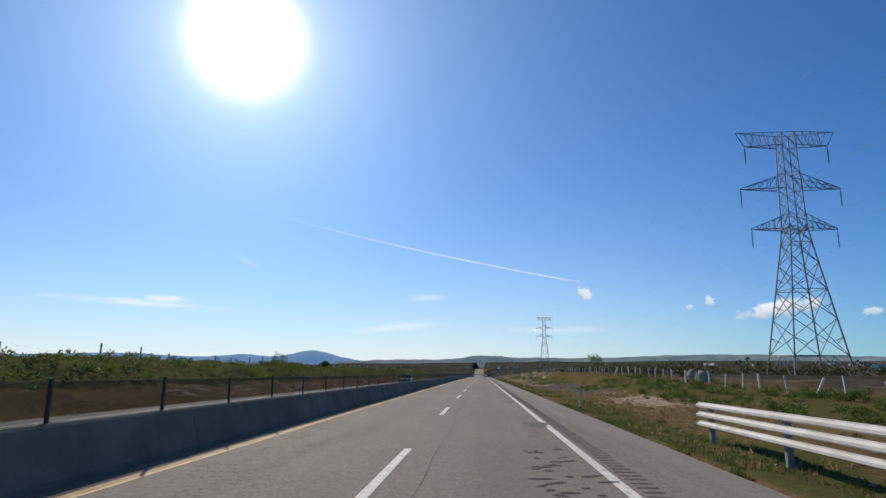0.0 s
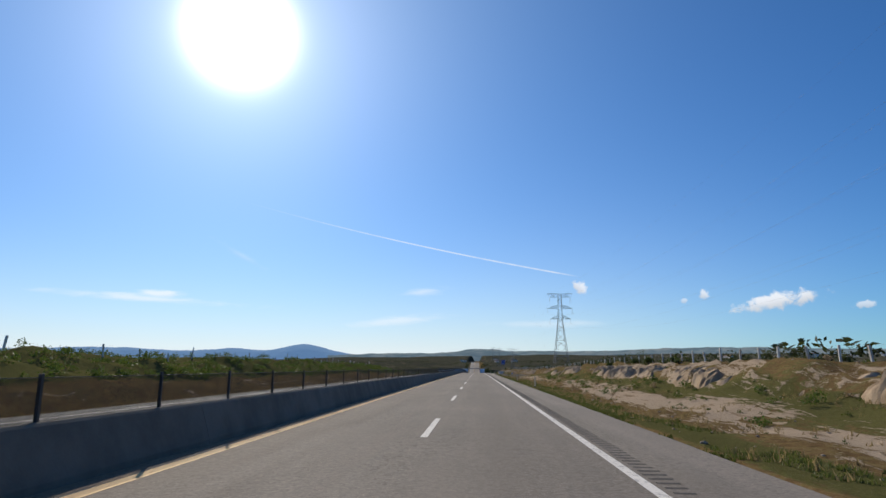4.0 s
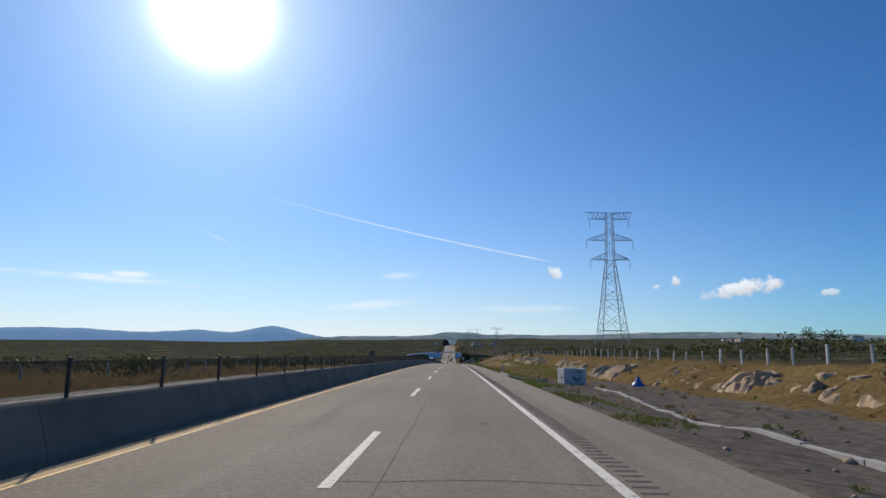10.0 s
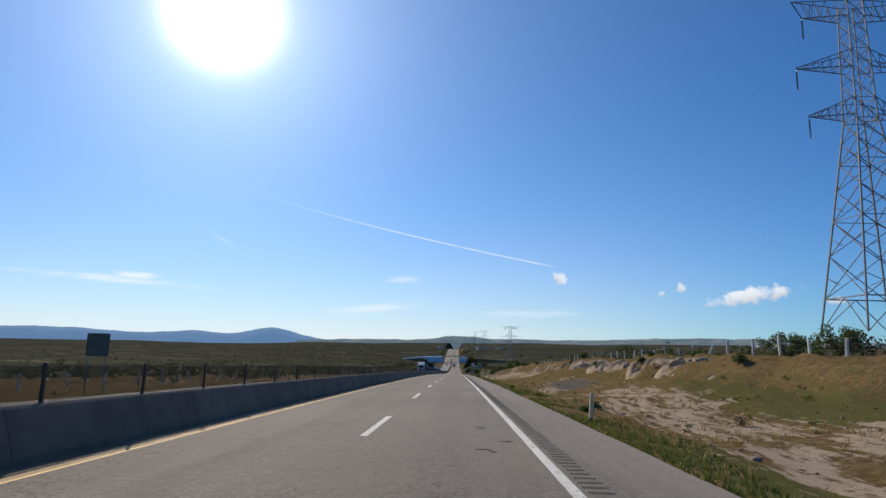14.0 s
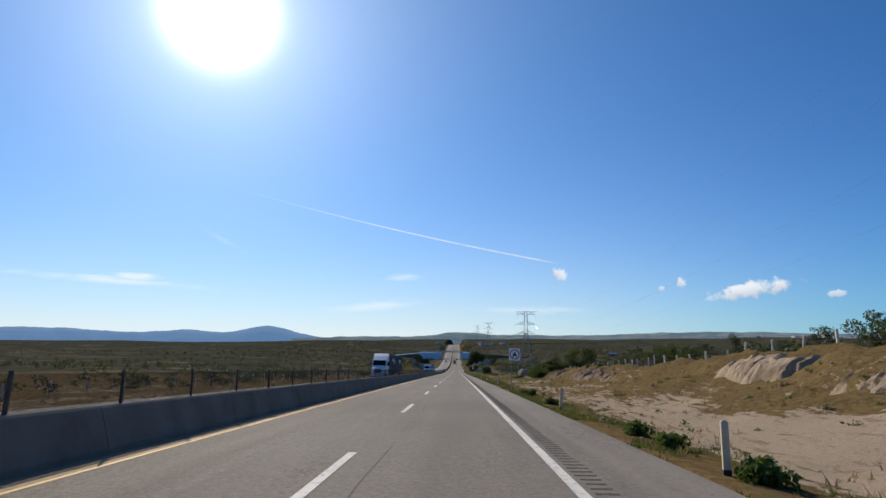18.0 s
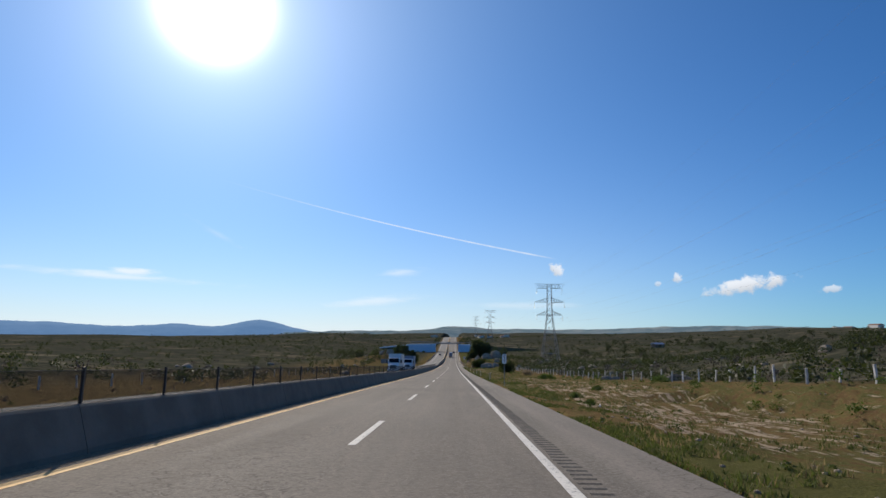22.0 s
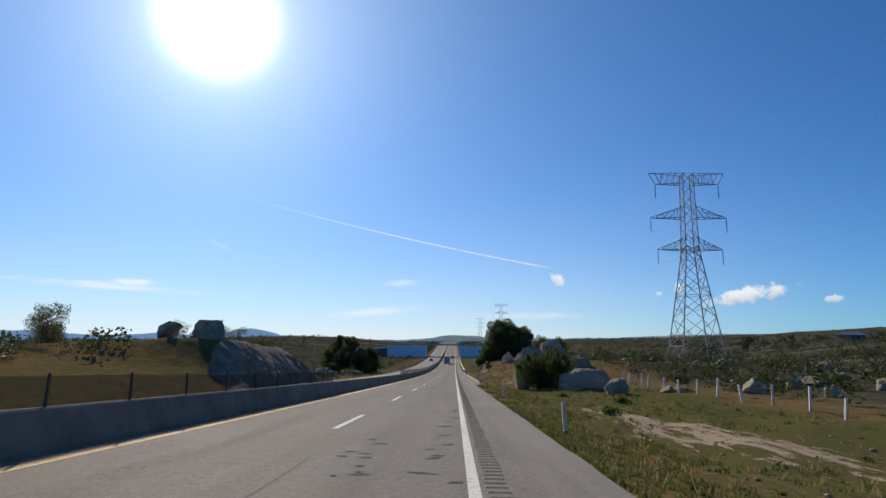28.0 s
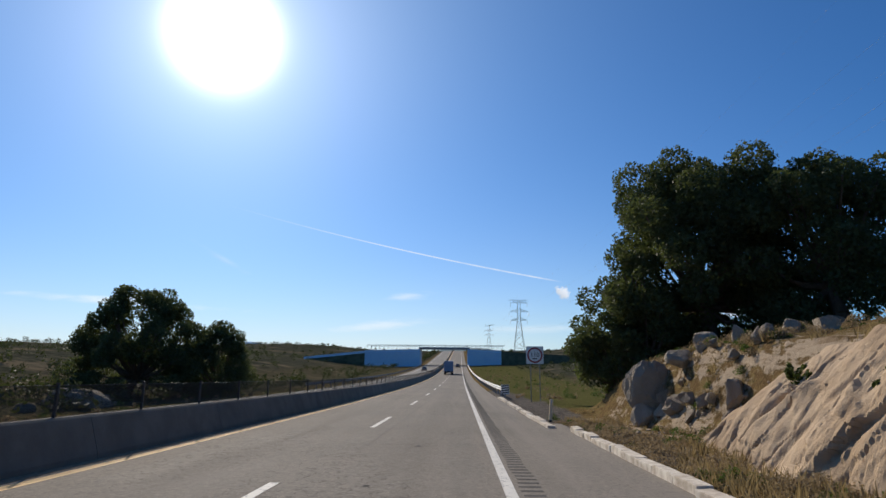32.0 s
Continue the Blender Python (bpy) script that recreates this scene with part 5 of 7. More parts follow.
bush("small green bush at the asphalt's edge", 6.6, 553.5, 0.8, 0.5, 83, M_BUSH, 0.06, 1500)
bush("broad low green plants on the grassy slope", 17.5, 886, 4.0, 0.8, 84, M_GREENBUSH, 0.08, 420)
bush("broad low green plants below the boulders", 16.5, 905, 4.4, 0.9, 85, M_GREENBUSH, 0.08, 420)
bush("dark bush on the green embankment", -29.3, 116.6, 2.8, 2.0, 86, M_BUSH, 0.09, 700)
for k, (x, s, w) in enumerate(((8.5, 655, 0.7), (9.2, 662, 0.9), (12, 668, 1.0), (13, 700, 1.6), (7.4, 627, 0.6), (15, 707, 1.4), (20.5, 680, 1.6), (9.5, 826, 0.9), (12.5, 835, 1.2), (10.5, 842, 0.8), (8.2, 427, 0.6), (7.2, 424, 0.7), (7.0, 436, 0.6), (6.9, 441, 0.5), (6.9, 446, 0.5), (6.8, 452, 0.6))):
    bush("low green weeds on the roadside verge", x, s, w, w * 0.55, 90 + k, M_GREENBUSH, 0.06, 900, group="verge weeds")


def scrub(name, label, spots, seed, mat, leaf, per, wr):
    """Many shrubs of six shapes as one piece; spots: x, s."""
    r = np.random.default_rng(seed)
    protos = []
    for k in range(6):
        p = bush_mesh("proto", 1.0, 0.72, seed + k, leaf, per, mat, 5)
        co = np.empty(len(p.vertices) * 3, np.float32)
        p.vertices.foreach_get("co", co)
        tr = np.empty(len(p.polygons) * 3, np.int32)
        p.loops.foreach_get("vertex_index", tr)
        protos.append((co.reshape(-1, 3), tr.reshape(-1, 3)))
        bpy.data.meshes.remove(p)
    cos, trs, base = [], [], 0
    z = ground_height(spots[:, 0], spots[:, 1])
    for i, (x, s) in enumerate(spots):
        co, tr = protos[i % 6]
        w = r.uniform(*wr)
        a = r.uniform(0, 6.28)
        c, sn = math.cos(a), math.sin(a)
        q = co * np.array([w, w, w * r.uniform(0.7, 1.15)])
        cos.append(np.stack([x + q[:, 0] * c - q[:, 1] * sn, s + q[:, 0] * sn + q[:, 1] * c, z[i] - 0.05 + q[:, 2]], -1))
        trs.append(tr + base)
        base += len(co)
    link(name, tri_mesh(name, np.concatenate(cos), np.concatenate(trs), mat), "stuff", label, "shrubs")


def spread(n, x0, x1, s0, s1, seed, clump=0.0):
    r = np.random.default_rng(seed)
    p = np.stack([r.uniform(x0, x1, n), r.uniform(s0, s1, n)], -1)
    if clump:
        p = p[vnoise(p[:, 0] / clump, p[:, 1] / clump, 5) + 0.5 * vnoise(p[:, 0] / clump * 2.7, p[:, 1] / clump * 2.7, 6) > -0.15]
    return p


def skew(n, lo, hi, s0, s1, seed, sign):
    """Spots that thin out away from the road."""
    r = np.random.default_rng(seed)
    x = sign * (lo + (hi - lo) * r.random(n) ** 1.9)
    s = r.uniform(s0, s1, n)
    p = np.stack([x, s], -1)
    return p[vnoise(x / 26, s / 26, 5) + 0.6 * vnoise(x / 9, s / 9, 6) > -0.1]


scrub("scrub", "dark olive scrub covering the land beyond the fence", skew(3600, 25, 190, 0, 1250, 31, 1), 31, M_SCRUB, 0.078, 135, (1.2, 3.8))
scrub("scrub", "dark olive scrub covering the far land", skew(3400, 140, 800, 0, 1900, 30, 1), 30, M_SCRUB, 0.062, 210, (1.8, 3.8))
scrub("scrub", "dark olive scrub over the low land across the road", np.concatenate([spread(260, -60, -20, 905, 1010, 74, 5), spread(900, -220, -24, 930, 1250, 75, 12), skew(2600, 26, 150, 280, 1250, 32, -1), skew(200, 44, 150, -20, 270, 33, -1)]), 32, M_SCRUB, 0.072, 150, (1.2, 3.6))
scrub("scrub", "dark olive scrub over the far plain", skew(3400, 140, 900, 150, 1900, 29, -1), 29, M_SCRUB, 0.068, 190, (1.8, 3.8))
scrub("scrub", "dark scrub on the far slopes past the overpass", np.concatenate([spread(900, 26, 300, 1205, 1900, 34, 40), spread(900, -300, -24, 1205, 1900, 35, 40), spread(160, 9, 26, 1210, 1500, 36), spread(160, -24, -17, 1210, 1500, 37)]), 33, M_SCRUB, 0.10, 170, (1.5, 4.0))
scrub("scrub", "green shrubs massed along the embankment", np.concatenate([spread(3000, -36, -20.5, -20, 300, 38, 4), spread(1800, -29, -21.5, -10, 296, 39)]), 34, M_GREENBUSH, 0.09, 105, (0.45, 1.25))
scrub("scrub", "green weeds along the fence bank", np.concatenate([spread(900, 12.5, 23, 10, 78, 40, 3), spread(160, 10, 15, 90, 250, 41, 3), spread(220, 14, 24, 640, 860, 42, 4), spread(220, 10, 26, 960, 1180, 43, 6), spread(420, -48, -16, 905, 990, 44, 3)]), 35, M_GREENBUSH, 0.065, 300, (0.3, 1.0))
scrub("scrub", "dry tufts scattered on the far verge", np.concatenate([spread(260, -24, -15.5, 260, 800, 45, 6), spread(260, 8, 20, 90, 640, 46, 5), spread(100, -22, -16, 905, 1180, 47, 6), spread(300, -50, -15.5, 900, 980, 61, 3), spread(260, 7, 30, 948, 1100, 62, 3)]), 36, M_DRYBUSH, 0.09, 240, (0.25, 0.8))


scrub("scrub", "dense tall dark scrub beyond the fence posts", np.concatenate([spread(1300, 25.6, 115, 640, 1010, 63, 8), spread(650, 24.5, 95, 330, 640, 64, 8), spread(420, 25, 80, 60, 330, 65, 7)]), 43, M_SCRUB, 0.048, 340, (1.5, 3.6))
scrub("scrub", "dark thickets massed in the low land beyond the fence", np.concatenate([spread(800, 28, 200, 560, 1010, 76, 16), spread(300, 28, 130, 250, 560, 77, 14)]), 48, M_SCRUB, 0.05, 200, (2.4, 5.4))
scrub("scrub", "grey twiggy leafless scrub beyond the fence", np.concatenate([spread(420, 23.5, 90, 640, 1000, 66, 5), spread(300, 24, 80, 330, 640, 67, 5), spread(240, -80, -26, 300, 1000, 68, 6)]), 44, M_TWIG, 0.055, 240, (1.4, 3.2))


scrub("weeds", "mixed dry and green weeds on the grassy slope", spread(1500, 6.8, 22, 850, 934, 70, 2), 45, M_DRYBUSH, 0.075, 170, (0.12, 0.40))
scrub("weeds", "small dark brown weeds on the dry slope", spread(1500, 6.8, 20, 862, 934, 73, 2), 47, M_TWIG, 0.085, 130, (0.10, 0.34))
scrub("weeds", "low green plants on the grassy slope", np.concatenate([spread(260, 8, 22, 850, 914, 71, 3), spread(120, 17, 26, 880, 915, 72)]), 46, M_GREENBUSH, 0.06, 300, (0.25, 0.75))


scrub("weeds", "small dark and olive weeds dotted over the verge", np.concatenate([spread(2600, 6.6, 21, 0, 860, 48, 3), spread(700, 6.6, 14, 560, 940, 49, 2)]), 37, M_BUSH, 0.12, 90, (0.10, 0.42))
scrub("weeds", "small olive and green weeds dotted over the verge", np.concatenate([spread(2600, 6.2, 19, 0, 860, 52, 2), spread(700, 7, 18, 640, 940, 53, 2), spread(500, -22, -15, 260, 900, 54, 3)]), 38, M_GRASS, 0.12, 90, (0.10, 0.40))


scrub("weeds", "dense dry brown weeds at the foot of the cut", np.concatenate([spread(300, 6.45, 8.2, 919, 941, 56), spread(260, 9.8, 15, 900, 938, 57, 2), spread(90, 9.0, 12, 933, 942, 50)]), 41, M_DRYBUSH, 0.05, 420, (0.3, 0.62))
scrub("weeds", "olive green weeds at the foot of the cut", np.concatenate([spread(150, 6.5, 8.4, 918, 944, 58, 1), spread(80, 9.8, 15, 900, 940, 59, 2), spread(40, 9.0, 12, 933, 942, 60)]), 42, M_GREENBUSH, 0.05, 800, (0.25, 0.6))


def grass():
    """Tufts of thin blades along the verges."""
    r = np.random.default_rng(51)

    def sow(n, zones, mat, name, label, hr):
        spots = []
        for x0, x1, s0, s1, share in zones:
            k = int(n * share)
            spots.append(np.stack([x0 + (x1 - x0) * r.random(k) ** 1.4, r.uniform(s0, s1, k)], -1))
        p = np.concatenate(spots)
        p = p[vnoise(p[:, 0] / 1.6, p[:, 1] / 3.5, 4) + 0.4 * vnoise(p[:, 0] / 0.7, p[:, 1] / 0.9, 1) > -0.05]
        z = ground_height(p[:, 0], p[:, 1])
        b = 5
        m = len(p) * b
        base = np.repeat(np.column_stack([p, z - 0.02]), b, 0) + np.column_stack([r.normal(0, 0.05, (m, 2)), np.zeros(m)])
        h = r.uniform(*hr, m)
        a = r.uniform(0, 6.28, m)
        w = 0.014 + 0.012 * r.random(m)
        side = np.column_stack([np.cos(a) * w, np.sin(a) * w, np.zeros(m)])
        lean = np.column_stack([r.normal(0, 0.35, (m, 2)) * h[:, None], h])
        co = np.stack([base - side, base + side, base + lean], 1).reshape(-1, 3)
        link(name, tri_mesh(name, co, np.arange(m * 3).reshape(-1, 3), mat), "stuff", label, "grass")

    sow(70000, [(5.62, 8.0, 0, 250, 0.24), (5.62, 7.6, 300, 560, 0.22), (5.62, 8.5, 560, 866, 0.34), (6.8, 9.5, 880, 912, 0.04), (8, 16, 640, 860, 0.16)], M_GRASS, "grass", "short green grass tufts along the asphalt edge", (0.04, 0.15))
    sow(26000, [(6.2, 15, 0, 240, 0.25), (6.4, 15, 336, 560, 0.2), (6.4, 18, 560, 860, 0.3), (7.2, 16, 860, 948, 0.25)], M_STRAW, "dry_grass", "sparse dry straw-coloured grass on the verge", (0.05, 0.22))
    sow(2600, [(6.5, 8.4, 916, 941, 0.6), (9.8, 15, 900, 936, 0.4)], M_STRAW, "dry_grass", "tall dry weeds at the foot of the sandy cut", (0.15, 0.42))


grass()


# ---------------------------------------------------------------- rocks
def rock(label, x, s, sx, sy, sz, seed, mat=None, sink=0.25, sub=4, turn=0.0, group="", peak=0.0, angular=False, grooves=0.0):
    bm = bmesh.new()
    bmesh.ops.create_icosphere(bm, subdivisions=sub, radius=1.0)
    off = Vector((seed * 3.7, seed * 1.3, seed * 0.7))
    cr = random.Random(seed * 7 + 1)
    cuts = [(Vector((cr.gauss(0, 1), cr.gauss(0, 1), cr.gauss(0, 0.8))).normalized(), cr.uniform(0.4, 0.7) if angular else cr.uniform(0.62, 0.92)) for _ in range(10 if angular else 11)]
    for v in bm.verts:
        p = v.co.copy()
        d = 0.34 * noise.noise(p * 0.9 + off) + 0.16 * noise.noise(p * 2.1 + off) + 0.10 * abs(noise.noise(p * 3.6 + off)) + 0.05 * noise.noise(p * 10 + off)
        cell = noise.voronoi(p * 1.25 + off)[0]
        d -= 0.12 * max(0.0, 0.10 - (cell[1] - cell[0])) / 0.10
        q = p * (1 + d * (0.6 if angular else 1.0))
        for pn, pd in cuts:
            over = q.dot(pn) - pd
            if over > 0:
                q = q - pn * over * (0.97 if angular else 0.86)
        if not angular:
            q.x, q.y, q.z = (math.copysign(abs(c) ** 0.9, c) for c in q)
        rib = Vector((p.x * 5.5, p.y * 5.5, p.z * 1.1))
        q *= 1 + 0.045 * noise.noise(p * 6 + off) + 0.03 * noise.noise(p * 13 + off) + 0.014 * noise.noise(p * 27 + off) + grooves * (0.06 * noise.noise(rib + off) - 0.05 * max(0.0, 0.25 - abs(noise.noise(rib * 0.6 + off))))
        thin = 1 - peak * max(0.0, q.z + 0.1)
        q.x, q.y = q.x * thin, q.y * thin
        v.co = Vector((q.x * sx / 2, q.y * sy / 2, q.z * sz / 2))
    me = finish("boulder", bm, mat or M_ROCK, not angular)
    ob = link("boulder", me, "", label, "rock", group)
    ob.matrix_basis = pose(x, s, gz(x, s) + sz / 2 - sz * sink, 0, 0, turn)
    return ob


rock("huge craggy grey granite boulder crowning the knoll", 22.6, 921.0, 7.6, 5.6, 6.6, 33, sink=0.25, sub=6, peak=0.42, grooves=1.0)
rock("broad domed granite boulder against a larger crag", 17.9, 917, 5.0, 4.6, 4.4, 31, sink=0.28, sub=6, peak=0.25, grooves=0.7)
rock("grey granite boulder with a lit shoulder beside larger ones", 13.8, 919.2, 2.7, 2.6, 2.6, 2, sink=0.25, sub=5, peak=0.2, grooves=0.5)
rock("tilted granite slab leaning on a boulder", 12.8, 917.6, 1.4, 1.3, 1.4, 3, sink=0.25, peak=0.3)
rock("pale upright granite slab behind the boulders", 16.4, 924, 2.0, 2.2, 2.8, 4, M_PALEROCK, 0.25, peak=0.4)
rock("small granite block lying among knoll boulders", 15.0, 917.8, 1.5, 1.0, 0.6, 34, M_PALEROCK, 0.3, angular=True)
rock("low granite outcrop in the grassy slope", 13.6, 901, 1.6, 1.6, 0.9, 36, M_PALEROCK, 0.4, angular=True)
rock("long flat-topped dark granite boulder on the verge", 14.4, 853.5, 5.2, 3.2, 2.5, 5, M_PALEROCK, 0.3, sub=5, peak=0.1, grooves=0.4)
rock("rounded granite boulder beside a bush", 9.6, 857.5, 2.0, 2.2, 2.2, 6, M_PALEROCK, 0.2)
rock("pale granite boulder with a dark side", 15.0, 845.5, 1.9, 1.7, 1.5, 7, M_PALEROCK, 0.25)
rock("angular granite boulder between others", 16.4, 849.5, 2.2, 1.9, 1.7, 8, sink=0.3, sub=5, angular=True)
rock("slanting pale granite slab behind the long boulder", 18.6, 866, 3.4, 2.4, 2.6, 45, M_PALEROCK, 0.3, sub=5, turn=30, peak=0.45, grooves=0.4)
rock("upright grey granite block standing beyond the fence", 20.6, 884, 2.4, 2.2, 2.2, 46, sink=0.25, sub=5, grooves=0.6)
rock("pale boulder by the verge", 11.5, 862.5, 1.8, 1.8, 1.9, 9, M_PALEROCK, 0.2)
rock("angular grey granite boulder at the end of the sandy cut", 9.5, 940, 2.2, 2.2, 2.6, 37, M_PALEROCK, 0.3, sub=5, peak=0.3, angular=True)
rk = random.Random(12)
for k in range(26):   # broken rock heaped beside the cut
    s = rk.uniform(932.5, 940.5)
    x = rk.uniform(9.0, 9.6) + 0.36 * (940 - s) * rk.random()
    a = rk.uniform(0.35, 1.15)
    rock("broken granite block heaped beside the sandy cut", x, s, a, a * rk.uniform(0.8, 1.3), a * rk.uniform(0.7, 1.1), 160 + k, M_ROCK if k % 3 == 0 else M_PALEROCK, 0.28, 3, rk.uniform(0, 180), "broken blocks", 0.0, True)
for k, (x, s, a) in enumerate(((12.6, 931.5, 0.9), (12.2, 934, 0.8), (13.4, 935.5, 0.9), (11.6, 934.5, 0.7))):
    rock("grey granite block on the grassy lip of the cut", x, s, a, a * 1.2, a * 0.8, 190 + k, M_ROCK, 0.35, 3, 40 * k, "lip blocks", 0.0, True)
rock("tall square dark granite block on the opposite mound", -23.4, 866, 4.2, 3.6, 5.6, 16, sink=0.40, sub=5, grooves=0.6, angular=True)
rock("flat-topped dark boulder beside a taller block", -26.8, 862.5, 3.6, 3.0, 2.8, 17, sink=0.25, sub=5, angular=True)
rock("grey granite boulder by the opposite verge", -30, 951, 4.6, 3.6, 2.6, 21)
rock("grey granite boulder by the opposite verge", -33, 946, 3.6, 3.0, 2.4, 22)
rock("low granite boulder near an oak tree", -26, 962, 3.2, 2.6, 1.8, 23)
rock("pale flat-topped boulder at the foot of the bank", 15.3, 631, 2.9, 2.4, 2.0, 24, M_PALEROCK, 0.12, sub=5)
rock("pale round boulder behind the fence", 25.5, 70, 1.9, 1.9, 1.7, 25, M_PALEROCK)
rock("pale round boulder behind the fence", 24.6, 64.5, 1.7, 1.7, 1.5, 26, M_PALEROCK)
rl = random.Random(15)
for k in range(18):
    a = rl.uniform(1.2, 3.6)
    rock("grey granite boulder in the scrub across the road", rl.uniform(-52, -21), rl.uniform(922, 972), a * 1.2, a, a * rl.uniform(0.55, 0.85), 220 + k, M_ROCK if k % 2 else M_PALEROCK, 0.3, 4 if a > 2 else 3, rl.uniform(0, 180), "boulders across the road", 0.15, k % 3 == 0)
rr = random.Random(5)
for k in range(90):
    x, s = (rr.uniform(24, 62) + 8 * math.sin(k * 0.9), rr.choice((700, 745, 790, 850, 900, 960)) + rr.gauss(0, 9)) if k < 70 else (rr.uniform(-60, -20), rr.uniform(740, 1010))
    a = rr.uniform(0.8, 2.5)
    rock("grey granite boulder lying in the scrub", x, s, a, a * rr.uniform(0.7, 1.2), a * rr.uniform(0.5, 0.8), 40 + k, M_ROCK if k % 3 else M_PALEROCK, 0.36, 3, rr.uniform(0, 180), "boulders in the scrub", 0.1, k % 2 == 0)


def slabs(s, z, size, lean, k):
    """How far split slabs stand out of a cut, 0 to 1; joints lean along the face."""
    a = (s + lean * z) / size + 0.45 * vnoise(s / (1.9 * size), z / (1.3 * size), k) + 0.10 * vnoise(s / (0.3 * size), z / (0.3 * size), k + 1)
    i = np.floor(a).astype(int)
    fa = a - i
    b = (z - 0.35 * s) / (1.5 * size) + 0.7 * vnoise(s / size, z / size, k + 2)
    j = np.floor(b).astype(int)
    fb = b - j
    g = _lat[(k + 3) % 8]
    u, v = smooth(0.72, 1.0, fa), smooth(0.78, 1.0, fb)
    out = (g[i % 64, j % 64] * (1 - u) + g[(i + 1) % 64, j % 64] * u) * (1 - v) + (g[i % 64, (j + 1) % 64] * (1 - u) + g[(i + 1) % 64, (j + 1) % 64] * u) * v
    tilt = (_lat[(k + 5) % 8][i % 64, 13] - 0.3) * fa * (1 - u)
    gap = smooth(0.13, 0.0, np.abs(fa - 0.85)) * smooth(0.25, 0.7, _lat[(k + 1) % 8][i % 64, 11])
    return out + 0.8 * tilt - 0.45 * gap


def cut_face():
    """The split, eroded face of the cut under the oaks."""
    u, s = np.meshgrid(np.linspace(0, 1, 72), np.arange(909, 935, 0.05))
    h = np.interp(s, [909, 913, 916, 918, 921.5, 926, 929, 931, 933, 934.5], [0.1, 0.5, 0.9, 1.25, 1.9, 2.35, 2.45, 2.3, 1.4, 0.2])
    h = h + (0.24 * vnoise(s / 1.6, s * 0 + 2, 3) + 0.12 * vnoise(s / 0.5, s * 0 + 5, 4)) * smooth(0.2, 1.0, h)
    z = h * u
    x = 7.95 + 1.75 * u ** 1.15 + 0.25 * vnoise(s / 4.0, s * 0, 2) + 0.4 * smooth(929, 934, s)
    bulge = np.sin(np.pi * np.clip(u * 0.9 + 0.06, 0, 1)) ** 0.5
    proud = 0.27 * slabs(s, z, 1.7, 0.40, 1) + 0.27 * slabs(s, z, 0.66, 0.50, 3) * smooth(-0.5, 0.4, vnoise(s / 1.8, z / 1.1, 2)) + 0.13 * slabs(s, z, 0.24, 0.3, 5) * smooth(-0.3, 0.5, vnoise(s / 1.3, z / 0.9, 0))
    proud = proud + 0.03 * vnoise(s / 0.3, z / 0.45, 4) + 0.012 * vnoise(s / 0.1, z / 0.14, 6)
    x = x + 0.30 - proud * bulge
    zz = zr(s) - 0.25 + (h + 0.25) * u + 0.07 * vnoise(s / 0.5, u * 4, 7) * u
    link("rock_cut", grid_mesh("rock_cut", x, s, zz, M_CUT, False), "", "eroded pale sandy rock face of the road cut", "rock face")


cut_face()


def bank_face(s0, s1, seed, share, mat=None):
    """Broken pale scarp along the fence bank, in stretches between grassy gaps."""
    u, s = np.meshgrid(np.linspace(0, 1, 26), np.arange(s0, s1, 0.16))
    top = np.interp(s, F_S, F_Z)
    wob = 0.9 * vnoise(s / 9, s * 0 + 3.3, 4) + 0.5 * vnoise(s / 3.1, s * 0 + 8.1, 5)
    show = smooth(-0.25, 0.25, vnoise(s / 11, s * 0 + seed, 6) + 0.7 * vnoise(s / 4, s * 0 + seed, 2) + share) * smooth(s0, s0 + 4, s) * smooth(s1, s1 - 4, s)
    foot = np.maximum(top - 1.25, -0.25)
    x = 15.2 + wob - 0.35 + (2.5 - 0.4 * wob) * u
    crag = 0.55 * slabs(s, 1.25 * u, 1.1, 0.2, seed) + 0.34 * slabs(s, 1.25 * u, 0.42, 0.1, seed + 2) + 0.10 * vnoise(s / 0.2, u * 9, seed + 3) - 0.25
    show = show * smooth(-0.45, 0.2, vnoise(s / 2.0, u * 2.5, seed + 4) + 0.3 + share)
    z = zr(s) + foot - 0.1 + (top - foot + 0.1) * u ** 0.6 + crag * np.sin(np.pi * u) ** 0.7 * 0.65 - 0.22 - 0.55 * (1 - show) - 0.2 * (1 - smooth(0, 0.1, u)) - 0.3 * smooth(0.9, 1, u)
    x = x - 0.3 * crag * np.sin(np.pi * u)
    link("rock_bank", grid_mesh("rock_bank", x, s, z, mat or M_BANK, False), "", "broken pale eroded scarp below the fence posts", "rock face", "eroded banks")


bank_face(130, 250, 1, -0.02)
bank_face(250, 345, 7, 0.22)
bank_face(345, 420, 2, 0.25)
bank_face(420, 482, 3, 0.08)
bank_face(482, 560, 4, -0.22)
bank_face(560, 606, 5, 0.06, M_REDBANK)
bank_face(606, 642, 6, -0.15, M_REDBANK)


